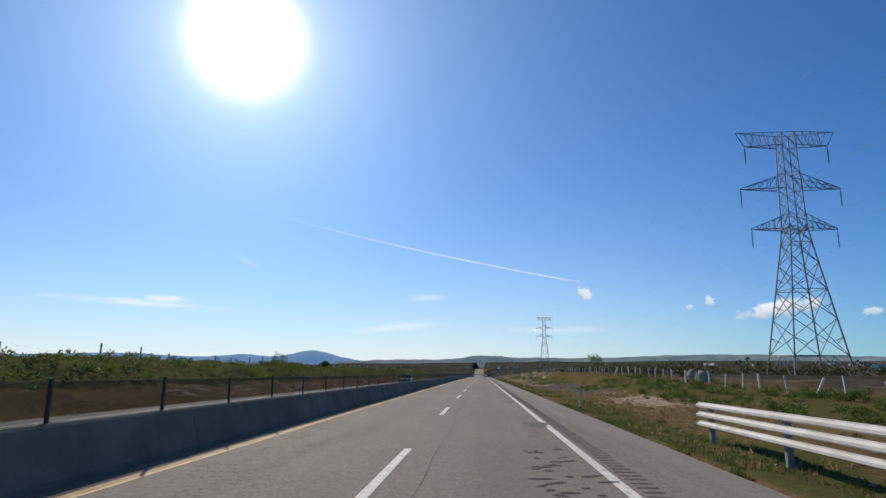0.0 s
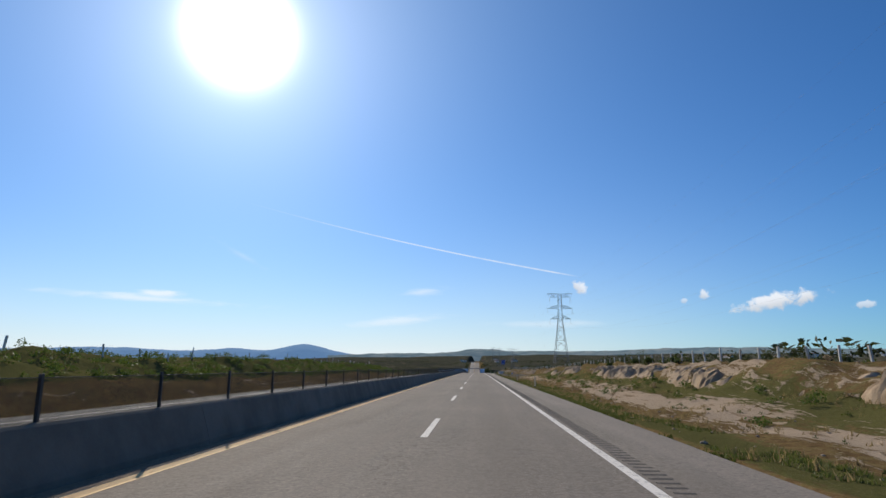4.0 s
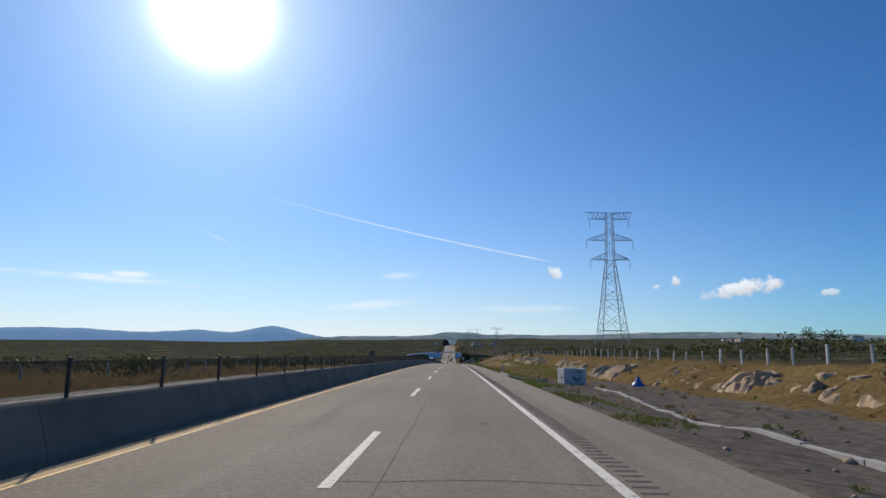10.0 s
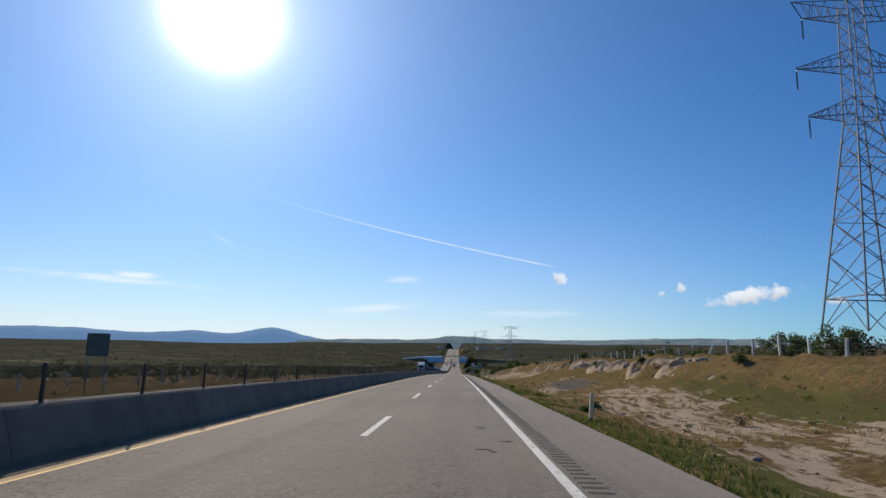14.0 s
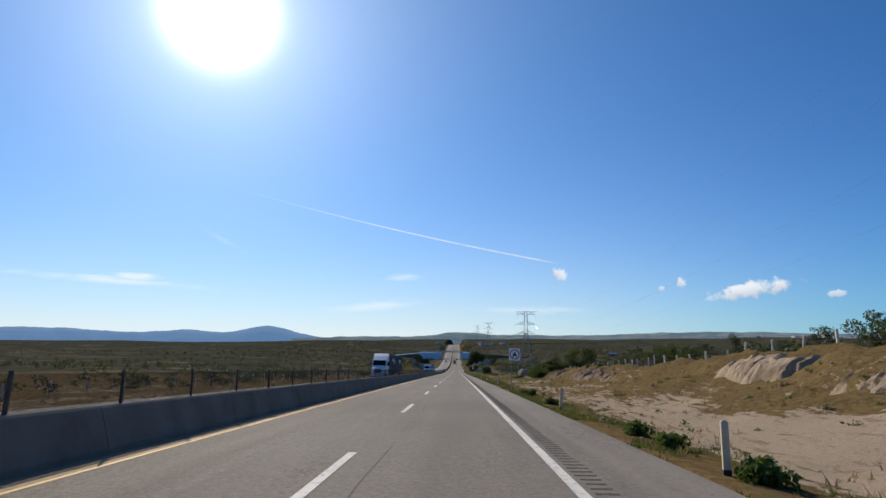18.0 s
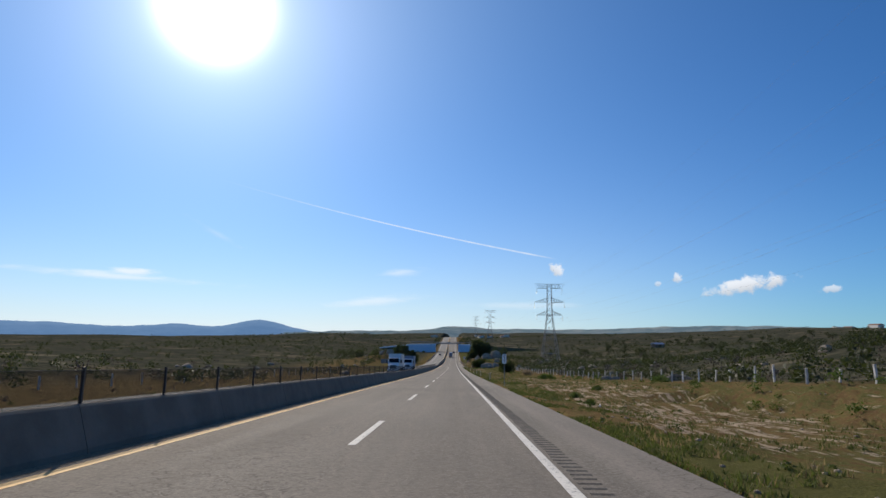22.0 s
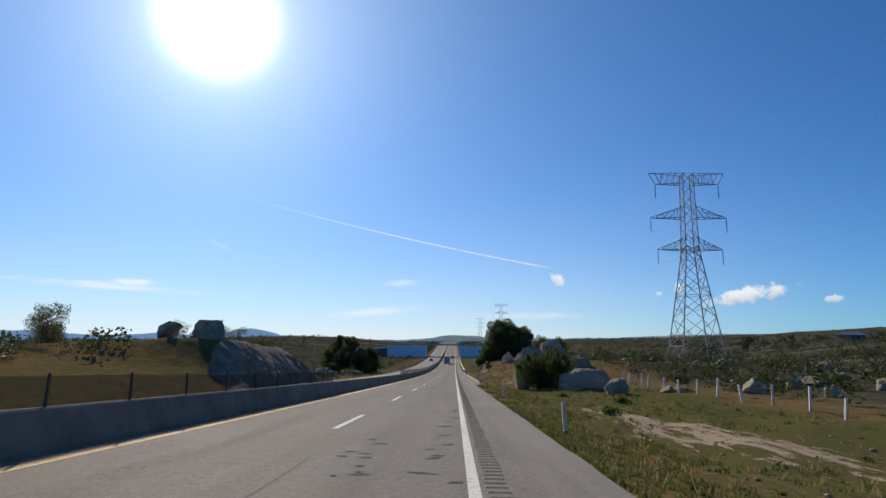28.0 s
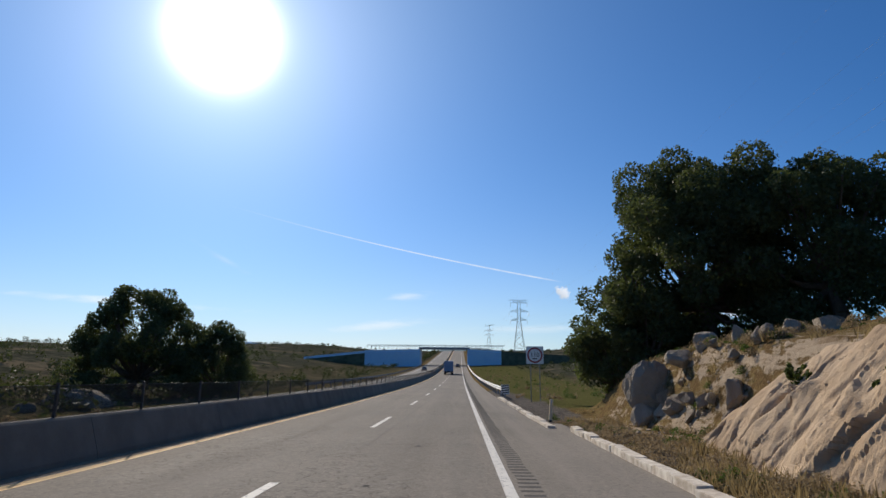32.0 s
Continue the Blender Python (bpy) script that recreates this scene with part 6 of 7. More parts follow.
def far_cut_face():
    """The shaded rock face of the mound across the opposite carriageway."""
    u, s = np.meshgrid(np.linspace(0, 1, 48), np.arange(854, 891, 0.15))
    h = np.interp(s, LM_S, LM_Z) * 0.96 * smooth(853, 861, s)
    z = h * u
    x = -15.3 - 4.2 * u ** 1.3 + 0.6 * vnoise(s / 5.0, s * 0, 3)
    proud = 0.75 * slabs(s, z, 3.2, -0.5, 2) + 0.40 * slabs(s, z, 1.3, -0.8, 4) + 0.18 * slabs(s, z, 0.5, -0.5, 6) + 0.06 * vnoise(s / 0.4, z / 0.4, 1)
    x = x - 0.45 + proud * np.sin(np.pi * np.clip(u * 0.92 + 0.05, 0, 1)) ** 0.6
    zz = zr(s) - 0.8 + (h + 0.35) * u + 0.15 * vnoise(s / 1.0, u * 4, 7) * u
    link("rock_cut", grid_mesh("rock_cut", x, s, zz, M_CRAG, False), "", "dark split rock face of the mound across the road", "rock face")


far_cut_face()


for k, (x, s, w, drop) in enumerate(((9.5, 927.8, 0.9, 0.55), (9.9, 921.6, 1.3, 0.0), (9.7, 923.0, 0.8, 0.1), (9.6, 930.4, 0.9, 0.1), (9.7, 918.4, 1.1, 0.0), (9.9, 915.5, 0.9, 0.0))):
    bush("dark shrub hanging over the sandy cut", x, s, w, w * 0.8, 640 + k, M_BUSH, 0.045, 2600, max(-0.6, gz(x, s) - float(zr(s)) - 2.0 + drop), "cut shrubs", 8)
ro = random.Random(63)
for k in range(34):   # broken outcrops in rows beyond the fence
    row = k % 3
    x, s = ((30 + 22 * ro.random(), 862 + ro.gauss(0, 2.5)), (48 + 26 * ro.random(), 884 + ro.gauss(0, 3)), (27 + 16 * ro.random(), 800 + ro.gauss(0, 3)))[row]
    a = ro.uniform(0.9, 2.2)
    rock("grey granite block in a broken outcrop beyond the fence", x, s, a * 1.3, a, a * ro.uniform(0.6, 0.95), 300 + k, M_PALEROCK if k % 2 else M_ROCK, 0.28, 3, ro.uniform(0, 180), "outcrop blocks", 0.0, True)


def stones():
    """Loose stones and clods on the verge as one piece."""
    r = np.random.default_rng(77)
    bm = bmesh.new()
    bmesh.ops.create_icosphere(bm, subdivisions=1, radius=1.0)
    v0 = np.array([v.co[:] for v in bm.verts])
    f0 = np.array([[v.index for v in f.verts] for f in bm.faces])
    bm.free()
    spots = np.concatenate([spread(1300, 6.0, 9.0, 0, 960, 78), spread(1500, 8, 18, 0, 900, 79, 4), spread(500, 14.8, 18.2, 80, 620, 80), spread(200, 8.2, 10, 912, 938, 81)])
    z = ground_height(spots[:, 0], spots[:, 1])
    cos, trs = [], []
    for i, (x, s) in enumerate(spots):
        k = r.uniform(0.02, 0.065) if r.random() < 0.95 else r.uniform(0.07, 0.12)
        cos.append(v0 * (1 + r.uniform(-0.25, 0.25, (len(v0), 1))) * np.array([k, k * r.uniform(0.6, 1.6), k * 0.6]) + [x, s, z[i] + k * 0.2])
        trs.append(f0 + i * len(v0))
    link("stones", tri_mesh("stones", np.concatenate(cos), np.concatenate(trs), M_PALEROCK), "stuff", "loose pale stones and clods on the verge", "stones")


stones()


# ---------------------------------------------------------------- pylons
_bm = bmesh.new()
bmesh.ops.create_cube(_bm, size=1)
BRACE = finish("brace", _bm, M_STEEL)


def build_pylon(x, s, z, high):
    """Lattice suspension tower, three pairs of arms along x."""
    root = thing("pylon", "tall galvanised steel lattice power pylon with three pairs of arms", "pylon", (x, s, z), 0, "power line pylons")
    wid = lambda h: np.interp(h, [0, high - 15.4, high], [8.3, 2.5, 1.9]) / 2
    corner = [(1, 1), (1, -1), (-1, -1), (-1, 1)]
    pt = lambda k, h: (corner[k % 4][0] * wid(h), corner[k % 4][1] * wid(h), h)
    levels = [0, 4.0, 9.2, 13.4, 17.2, 20.4, 23.0, high - 15.4, high - 12.8, high - 10.6, high - 8.6, high - 6.4, high - 4.3, high - 2.2, high]
    for k in range(4):
        bm = bmesh.new()
        rings = []
        for h in levels:
            c, w = Vector(pt(k, h)), 0.085 if h < high - 16 else 0.065
            rings.append([bm.verts.new(c + Vector((dx * w, dy * w, 0))) for dx, dy in ((-1, -1), (1, -1), (1, 1), (-1, 1))])
        for a, b in zip(rings[:-1], rings[1:]):
            for i in range(4):
                bm.faces.new((a[i], a[(i + 1) % 4], b[(i + 1) % 4], b[i]))
        bm.faces.new(rings[0][::-1]), bm.faces.new(rings[-1])
        part("leg", bm, M_STEEL, root)
    def brace(bm, a, b, w):
        """One flat steel brace as a part of its own."""
        a, b = Vector(a), Vector(b)
        d = b - a
        ob = link("brace", BRACE, parent=root)
        ob.matrix_basis = Matrix.Translation((a + b) / 2) @ d.to_track_quat("Z", "Y").to_matrix().to_4x4() @ Matrix.Diagonal((w, w, d.length, 1))

    for k in range(4):
        bm = None
        for j, (a, b) in enumerate(zip(levels[:-1], levels[1:])):
            w = 0.085 if a < high - 16 else 0.062
            p, q, u, v = Vector(pt(k, a)), Vector(pt(k + 1, a)), Vector(pt(k, b)), Vector(pt(k + 1, b))
            if j == 0:
                m = (u + v) / 2
                brace(bm, p, m, w), brace(bm, q, m, w), brace(bm, u, v, 0.14)
                continue
            brace(bm, p, v, w), brace(bm, q, u, w)
            if j in (2, 4, 6, 7, 10, 13) or b == high:
                brace(bm, u, v, w)
            if j < 4:
                c = (p + q + u + v) / 4
                brace(bm, (p + u) / 2, (p + c) / 2 + (u - p) * 0.1, 0.07), brace(bm, (q + v) / 2, (q + c) / 2 + (v - q) * 0.1, 0.07)
    tips = []
    for h, reach, up in ((high - 15.0, 6.15, 2.2), (high - 8.8, 7.25, 2.2), (high - 2.0, 6.1, 2.2)):
        bm = bmesh.new()
        for sg in (-1, 1):
            top_arm = h > high - 3
            tip = Vector((sg * (7.3 if top_arm else reach), 0, h + (up if top_arm else 0.15)))
            low = Vector((sg * reach, 0, h))
            w0, w1 = wid(h), wid(min(h + up, high))
            for y in (-1, 1):
                a, b = Vector((sg * w0, y * w0, h)), Vector((sg * w1, y * w1, min(h + up, high)))
                bar(bm, a, low, 0.10), bar(bm, b, tip, 0.085)
                for i in range(1, 5):
                    u = i / 5
                    bar(bm, a.lerp(low, u), b.lerp(tip, u), 0.06)
                    bar(bm, a.lerp(low, u), b.lerp(tip, u - 0.2), 0.06)
                bar(bm, low, tip, 0.09)
            for i in range(1, 5):
                u = i / 5
                bar(bm, Vector((sg * w0, w0, h)).lerp(low, u), Vector((sg * w0, -w0, h)).lerp(low, u - 0.2), 0.05)
            tips.append((sg * reach, h))
        part("crossarm", bm, M_STEEL, root)
    for sx, h in tips:
        bm = bmesh.new()
        for i in range(14):
            rod(bm, (sx, 0, h - 0.35 - i * 0.165), (sx, 0, h - 0.43 - i * 0.165), 0.05, 0.13, 8)
        rod(bm, (sx, 0, h), (sx, 0, h - 2.85), 0.03, n=6)
        part("insulator", bm, M_CERAMIC, root, "brown insulator string")
    return [(x + sx, s, z + h - 2.85) for sx, h in tips] + [(x - 7.3, s, z + high + 0.2), (x + 7.3, s, z + high + 0.2)]


PYLONS = [(48.5, 26.0 - 380, 9.0, 40.0), (48.0, 88.5, -1.2, 37.5), (50.6, 469.0, -4.8, 41.0), (48.2, 913.5, -28.4, 37.2), (46, 1355, -24.0, 39.0), (45, 1795, -16.0, 39.0)]
hang = [build_pylon(*p) for p in PYLONS]


def wires():
    for a, b in zip(range(0, 5), range(1, 6)):
        for i in range(8):
            p, q = hang[a][i], hang[b][i]
            cu = bpy.data.curves.new("power_line", "CURVE")
            cu.dimensions, cu.bevel_depth, cu.bevel_resolution = "3D", 0.007 if i < 6 else 0.005, 0
            sp = cu.splines.new("POLY")
            n = 25
            sp.points.add(n - 1)
            sag = 9.5 if i < 6 else 7.0
            for k in range(n):
                u = k / (n - 1)
                sp.points[k].co = (p[0] + (q[0] - p[0]) * u, p[1] + (q[1] - p[1]) * u, p[2] + (q[2] - p[2]) * u - sag * 4 * u * (1 - u), 1)
            cu.materials.append(M_WIRE)
            link("power_line", cu, "", "thin sagging power cable between pylons", "cable", "power cables")


wires()


# ---------------------------------------------------------------- roadside posts, fences, rails, kerbs
def delineators():
    posts = [29.8, 68.0, 108.5, 167.1, 190, 278.5, 290.4, 342, 392, 419, 477.3, 498.5, 521.5, 537, 576, 598.4, 618.2, 697.3, 721.2, 737, 754.6, 780, 818, 839, 859.2, 880, 897.8, 908.1, 942]
    root = thing("delineator_post", "short whitish roadside post with a black band at its foot", "post", (6.3, posts[0], gz(6.3, posts[0])), 0, "roadside posts")
    bm = bmesh.new()
    v = [(-0.06, -0.045), (0.06, -0.045), (0.06, 0.02), (0.0, 0.05), (-0.06, 0.02)]
    lo, hi = [bm.verts.new((x, y, 0.09)) for x, y in v], [bm.verts.new((x * 0.95, y * 0.95, 0.84)) for x, y in v]
    for i in range(5):
        bm.faces.new((lo[i], lo[(i + 1) % 5], hi[(i + 1) % 5], hi[i]))
    tip = bm.verts.new((0, 0, 0.87))
    for i in range(5):
        bm.faces.new((hi[i], hi[(i + 1) % 5], tip))
    part("shaft", bm, M_POST, root)
    bm = bmesh.new()
    box(bm, -0.064, -0.05, -0.15, 0.064, 0.045, 0.09, 0.006)
    part("foot_band", bm, M_BLACK, root, "black painted band")
    bm = bmesh.new()
    box(bm, -0.03, -0.052, 0.72, 0.03, -0.0455, 0.82)
    part("reflector", bm, M_LAMP, root, "small clear reflector")
    for k, s in enumerate(posts[1:]):
        x = 7.1 if 880 <= s <= 930 else 6.25
        copy_thing(root, pose(x, s, gz(x, s), 2.5 * math.sin(k * 3.1), 4 * math.sin(k * 1.7), 6 * math.sin(k)))


delineators()


def fence(label, line, step, group, seed):
    """Concrete posts with three wires; line: x, s points."""
    r = random.Random(seed)
    bm = bmesh.new()
    box(bm, -0.062, -0.062, -0.35, 0.062, 0.062, 1.15, 0.012)
    me = finish("fence_post", bm, M_FPOST)
    root = thing("fence", label, "fence", (line[0][0], line[0][1], 0), kind="")
    tops = []
    L = np.cumsum([0] + [math.hypot(b[0] - a[0], b[1] - a[1]) for a, b in zip(line[:-1], line[1:])])
    for d in np.arange(0, L[-1], step):
        x = float(np.interp(d, L, [p[0] for p in line])) + r.uniform(-0.15, 0.15)
        s = float(np.interp(d, L, [p[1] for p in line])) + r.uniform(-0.3, 0.3)
        z = gz(x, s)
        ob = link("fence_post", me, parent=root)
        lx, ly = (r.gauss(0, 3.0), r.gauss(0, 3.5)) if r.random() > 0.07 else (r.uniform(-14, 14), r.uniform(-22, 22))
        ob.matrix_basis = pose(x - line[0][0], s - line[0][1], z, lx, ly, r.uniform(-20, 20)) @ Matrix.Diagonal((1, 1, r.uniform(0.88, 1.08), 1))
        tops.append((x - line[0][0], s - line[0][1], z))
    for h in (0.4, 0.72, 1.02):
        cu = bpy.data.curves.new("fence_wire", "CURVE")
        cu.dimensions, cu.bevel_depth, cu.bevel_resolution = "3D", 0.003, 0
        sp = cu.splines.new("POLY")
        sp.points.add(len(tops) - 1)
        for k, (x, s, z) in enumerate(tops):
            sp.points[k].co = (x, s, z + h, 1)
        cu.materials.append(M_WIRE)
        link("fence_wire", cu, parent=root)


fence("row of grey concrete posts with wires along the bank top", [(21.5, 8), (21.5, 70), (22, 130), (22, 300), (21.5, 560), (24.6, 640), (24, 720), (22.2, 800), (20.8, 857), (22.5, 872)], 3.3, "", 3)
fence("row of leaning posts along the green embankment", [(-29.5, -5), (-29.5, 150), (-29, 285)], 5.2, "", 4)
fence("row of posts beyond the opposite verge", [(-27, 300), (-28, 560), (-30, 800)], 5.0, "", 5)


def guardrail(label, x, s0, s1, rails, h0, gap, mat):
    root = thing("guardrail", label, "guardrail", (x, s0, 0))
    step = 2.0
    for k in range(rails):
        prof = [(0.0, 0.0), (-0.07, 0.035), (-0.07, 0.085), (0.0, 0.12), (0.0, 0.15), (0.02, 0.15), (0.02, 0.0)]
        v, f = [], []
        ys = np.arange(0, s1 - s0 + 0.01, step)
        for y in ys:
            z = float(zr(s0 + y)) + h0 + gap * k
            v += [(px, y, z + pz) for px, pz in prof]
        n = len(prof)
        for i in range(len(ys) - 1):
            f += [(i * n + j, i * n + (j + 1) % n, (i + 1) * n + (j + 1) % n, (i + 1) * n + j) for j in range(n)]
        f += [tuple(range(n)), tuple(range((len(ys) - 1) * n, len(ys) * n))[::-1]]
        link("rail", mesh_from("rail", v, f, mat), parent=root)
    bm = bmesh.new()
    box(bm, 0.03, -0.05, -0.5, 0.15, 0.05, h0 + gap * (rails - 1) + 0.12, 0.004)
    me = finish("rail_post", bm, M_STEEL)
    for y in np.arange(0.6, s1 - s0, 3.8 if s1 - s0 < 60 else 4.0):
        ob = link("rail_post", me, parent=root)
        ob.matrix_basis = pose(0, y, float(zr(s0 + y)) - 0.1)
    return root


guardrail("white-painted three-beam steel guardrail on steel posts", 7.25, -7.5, 16.5, 3, 0.24, 0.235, M_RAIL)
guardrail("bright steel guardrail along the descending road", 6.15, 965, 1185, 2, 0.42, 0.17, M_RAIL)
guardrail("steel guardrail along the opposite carriageway", -14.4, 985, 1185, 2, 0.30, 0.17, M_STEEL)


def end_marker():
    root = thing("hazard_marker", "black and white striped hazard plate at the guardrail's end", "sign", (6.2, 964.5, gz(6.2, 964.5)))
    bm = bmesh.new()
    box(bm, -0.3, -0.012, 0.35, 0.3, 0.012, 1.05)
    part("plate", bm, M_SIGNWHITE, root)
    for k in range(4):
        bm = bmesh.new()
        z = 0.38 + 0.17 * k
        vs = [bm.verts.new(c) for c in ((-0.28, -0.016, z), (0.28, -0.016, z - 0.0 + 0.16 - 0.09), (0.28, -0.016, z + 0.16), (-0.28, -0.016, z + 0.09))]
        bm.faces.new(vs)
        part("stripe", bm, M_SIGNBLACK, root)
    bm = bmesh.new()
    rod(bm, (0, 0.05, -0.3), (0, 0.05, 1.0), 0.03)
    part("pole", bm, M_STEEL, root)


end_marker()


def kerb(label, pts, w, h, mat, piece=2.0):
    """A row of kerb stones along (x, s) points."""
    root = thing("kerb", label, "kerb", (pts[0][0], pts[0][1], 0), kind="structure")
    L = np.cumsum([0] + [math.hypot(b[0] - a[0], b[1] - a[1]) for a, b in zip(pts[:-1], pts[1:])])
    r = random.Random(int(pts[0][1]))
    bm = bmesh.new()
    box(bm, -w / 2, 0.004, -0.25, w / 2, piece - 0.004, h, 0.025)
    me = finish("kerb_stone", bm, mat)
    for d in np.arange(0, L[-1] - piece * 0.5, piece):
        x0, s0 = np.interp(d, L, [p[0] for p in pts]), np.interp(d, L, [p[1] for p in pts])
        x1, s1 = np.interp(d + piece, L, [p[0] for p in pts]), np.interp(d + piece, L, [p[1] for p in pts])
        ob = link("kerb_stone", me, parent=root)
        z0, z1 = (float(zr(s0)), float(zr(s1))) if pts[0][0] < 8 else (gz(x0, s0), gz(x1, s1))
        ob.matrix_basis = pose(x0 - pts[0][0], s0 - pts[0][1], z0 + r.uniform(-0.03, 0.01), math.degrees(math.atan2(z1 - z0, piece)) + r.uniform(-1, 1), r.uniform(-4, 4), r.uniform(-2, 2) + math.degrees(math.atan2(-(x1 - x0), s1 - s0)))


kerb("worn pale concrete kerb beside the lay-by", [(5.75, 276), (5.75, 289)], 0.22, 0.12, M_KERB)
kerb("broken pale concrete kerb across the lay-by", [(8.2, 290), (8.5, 296), (9.0, 307), (9.6, 320)], 0.16, 0.10, M_CONC)
kerb("low grey concrete kerb at the end of the lay-by", [(5.68, 330), (5.75, 338)], 0.2, 0.10, M_CONC, 1.0)
kerb("pale concrete kerb turning off across the lay-by", [(8.6, 330.5), (7.4, 329.9), (5.8, 329.8)], 0.2, 0.12, M_CONC, 1.0)
kerb("white-painted rough concrete kerb under the slope", [(6.3, 876), (6.25, 905), (6.12, 925), (6.22, 937)], 0.24, 0.15, M_KERB, 1.0)
kerb("low pale concrete kerb past the cut", [(5.7, 938), (5.75, 964)], 0.25, 0.10, M_KERB)


# ---------------------------------------------------------------- signs
def ring(bm, r0, r1, y, n=48):
    a = [bm.verts.new((math.cos(2 * math.pi * i / n) * r0, y, math.sin(2 * math.pi * i / n) * r0)) for i in range(n)]
    b = [bm.verts.new((math.cos(2 * math.pi * i / n) * r1, y, math.sin(2 * math.pi * i / n) * r1)) for i in range(n)]
    for i in range(n):
        bm.faces.new((a[i], a[(i + 1) % n], b[(i + 1) % n], b[i]))


def poly(bm, pts, y):
    bm.faces.new([bm.verts.new((x, y, z)) for x, z in pts])


def plate(bm, w, h, t=0.02, r=0.06):
    """A flat plate with rounded corners, its middle at the origin."""
    pts = []
    for cx, cz, a0 in ((w / 2 - r, h / 2 - r, 0), (-w / 2 + r, h / 2 - r, 90), (-w / 2 + r, -h / 2 + r, 180), (w / 2 - r, -h / 2 + r, 270)):
        for k in range(5):
            a = radians(a0 + 22.5 * k)
            pts.append((cx + r * math.cos(a), cz + r * math.sin(a)))
    f = bm.faces.new([bm.verts.new((x, 0, z)) for x, z in pts])
    g = bmesh.ops.extrude_face_region(bm, geom=[f])
    bmesh.ops.translate(bm, verts=[e for e in g["geom"] if isinstance(e, bmesh.types.BMVert)], vec=(0, t, 0))


def lettering(name, text, size, parent, at, mat):
    cu = bpy.data.curves.new("lettering", "FONT")
    cu.body, cu.size, cu.align_x, cu.align_y, cu.extrude = text, size, "CENTER", "CENTER", 0.002
    tmp = new("lettering_source", cu)
    me = bpy.data.meshes.new_from_object(tmp)
    bpy.data.objects.remove(tmp)
    me.name = name
    me.materials.clear()
    me.materials.append(mat)
    ob = link(name, me, parent=parent)
    ob.matrix_basis = pose(*at, 90, 0, 0)
    return ob


def sign(name, label, x, s, w, h, bottom, mat, poles, rz=0.0):
    z = gz(x, s)
    root = thing(name, label, "sign", (x, s, z), rz)
    up = float(zr(s)) - z + bottom
    bm = bmesh.new()
    plate(bm, w, h)
    ob = part("panel", bm, mat, root)
    ob.matrix_basis = pose(0, 0, up + h / 2)
    for px in poles:
        bm = bmesh.new()
        rod(bm, (px, 0.05, -0.4), (px, 0.05, up + h * 0.9), 0.03, n=10)
        part("pole", bm, M_STEEL, root, "grey steel pole")
    return root, up + h / 2


root, zc = sign("road_sign", "blue service sign with a white water-tap symbol on two poles", 8.75, 289, 0.98, 1.28, 2.62, M_SIGNBLUE, (-0.33, 0.33))
bm = bmesh.new()
for a, b in (((-0.22, -0.42), (0.22, -0.38)), ((-0.22, -0.42), (-0.18, -0.12)), ((0.18, -0.42), (0.22, -0.12)), ((-0.24, -0.16), (0.24, -0.12))):
    poly(bm, [(a[0], a[1]), (b[0], a[1]), (b[0], b[1]), (a[0], b[1])], -0.004)
poly(bm, [(-0.26, 0.36), (-0.02, 0.36), (-0.02, 0.22), (-0.1, 0.22), (-0.1, 0.28), (-0.26, 0.28)], -0.004)
poly(bm, [(-0.2, 0.37), (-0.12, 0.37), (-0.12, 0.46), (-0.2, 0.46)], -0.004)
ob = part("symbol", bm, M_SIGNWHITE, root, "white tap and basin symbol")
ob.matrix_basis = pose(0, 0, zc)

root, zc = sign("road_sign", "square white sign with red ring and black symbol on poles", 6.5, 559.5, 0.9, 0.95, 2.25, M_SIGNWHITE, (-0.27, 0.27))
bm = bmesh.new()
ring(bm, 0.32, 0.40, -0.004)
ob = part("ring", bm, M_SIGNRED, root, "red ring")
ob.matrix_basis = pose(0, 0, zc)
bm = bmesh.new()
ring(bm, 0.0, 0.065, -0.0045, 20)
for v in bm.verts:
    v.co.z += 0.17
poly(bm, [(-0.13, 0.08), (0.13, 0.08), (0.17, -0.12), (-0.17, -0.12)], -0.0045)
poly(bm, [(-0.17, -0.14), (-0.1, -0.14), (-0.1, -0.26), (-0.17, -0.26)], -0.0045)
poly(bm, [(0.1, -0.14), (0.17, -0.14), (0.17, -0.26), (0.1, -0.26)], -0.0045)
ob = part("symbol", bm, M_SIGNBLACK, root, "plain black symbol")
ob.matrix_basis = pose(0, 0, zc)

root, zc = sign("kilometre_post", "narrow white kilometre sign with stacked black digits on a pole", 6.3, 677.3, 0.36, 0.80, 1.75, M_SIGNWHITE, (0.0,))
lettering("digits", "9", 0.34, root, (0, -0.004, zc + 0.10), M_SIGNBLACK)
lettering("digits", "7", 0.34, root, (0, -0.004, zc - 0.20), M_SIGNBLACK)
bm = bmesh.new()
poly(bm, [(-0.12, 0.29), (0.12, 0.29), (0.12, 0.345), (-0.12, 0.345)], -0.004)
ob = part("small_bar", bm, M_SIGNBLACK, root)
ob.matrix_basis = pose(0, 0, zc)

root, zc = sign("road_sign", "square white speed limit sign with a red ring on two poles", 7.95, 960, 1.2, 1.2, 2.45, M_SIGNWHITE, (-0.3, 0.32))
bm = bmesh.new()
ring(bm, 0.43, 0.53, -0.004)
ob = part("ring", bm, M_SIGNRED, root, "red ring")
ob.matrix_basis = pose(0, 0, zc)
lettering("digits", "110", 0.42, root, (0, -0.004, zc + 0.02), M_SIGNBLACK)
bm = bmesh.new()
poly(bm, [(-0.16, -0.27), (0.16, -0.27), (0.16, -0.21), (-0.16, -0.21)], -0.004)
ob = part("small_bar", bm, M_SIGNBLACK, root)
ob.matrix_basis = pose(0, 0, zc)

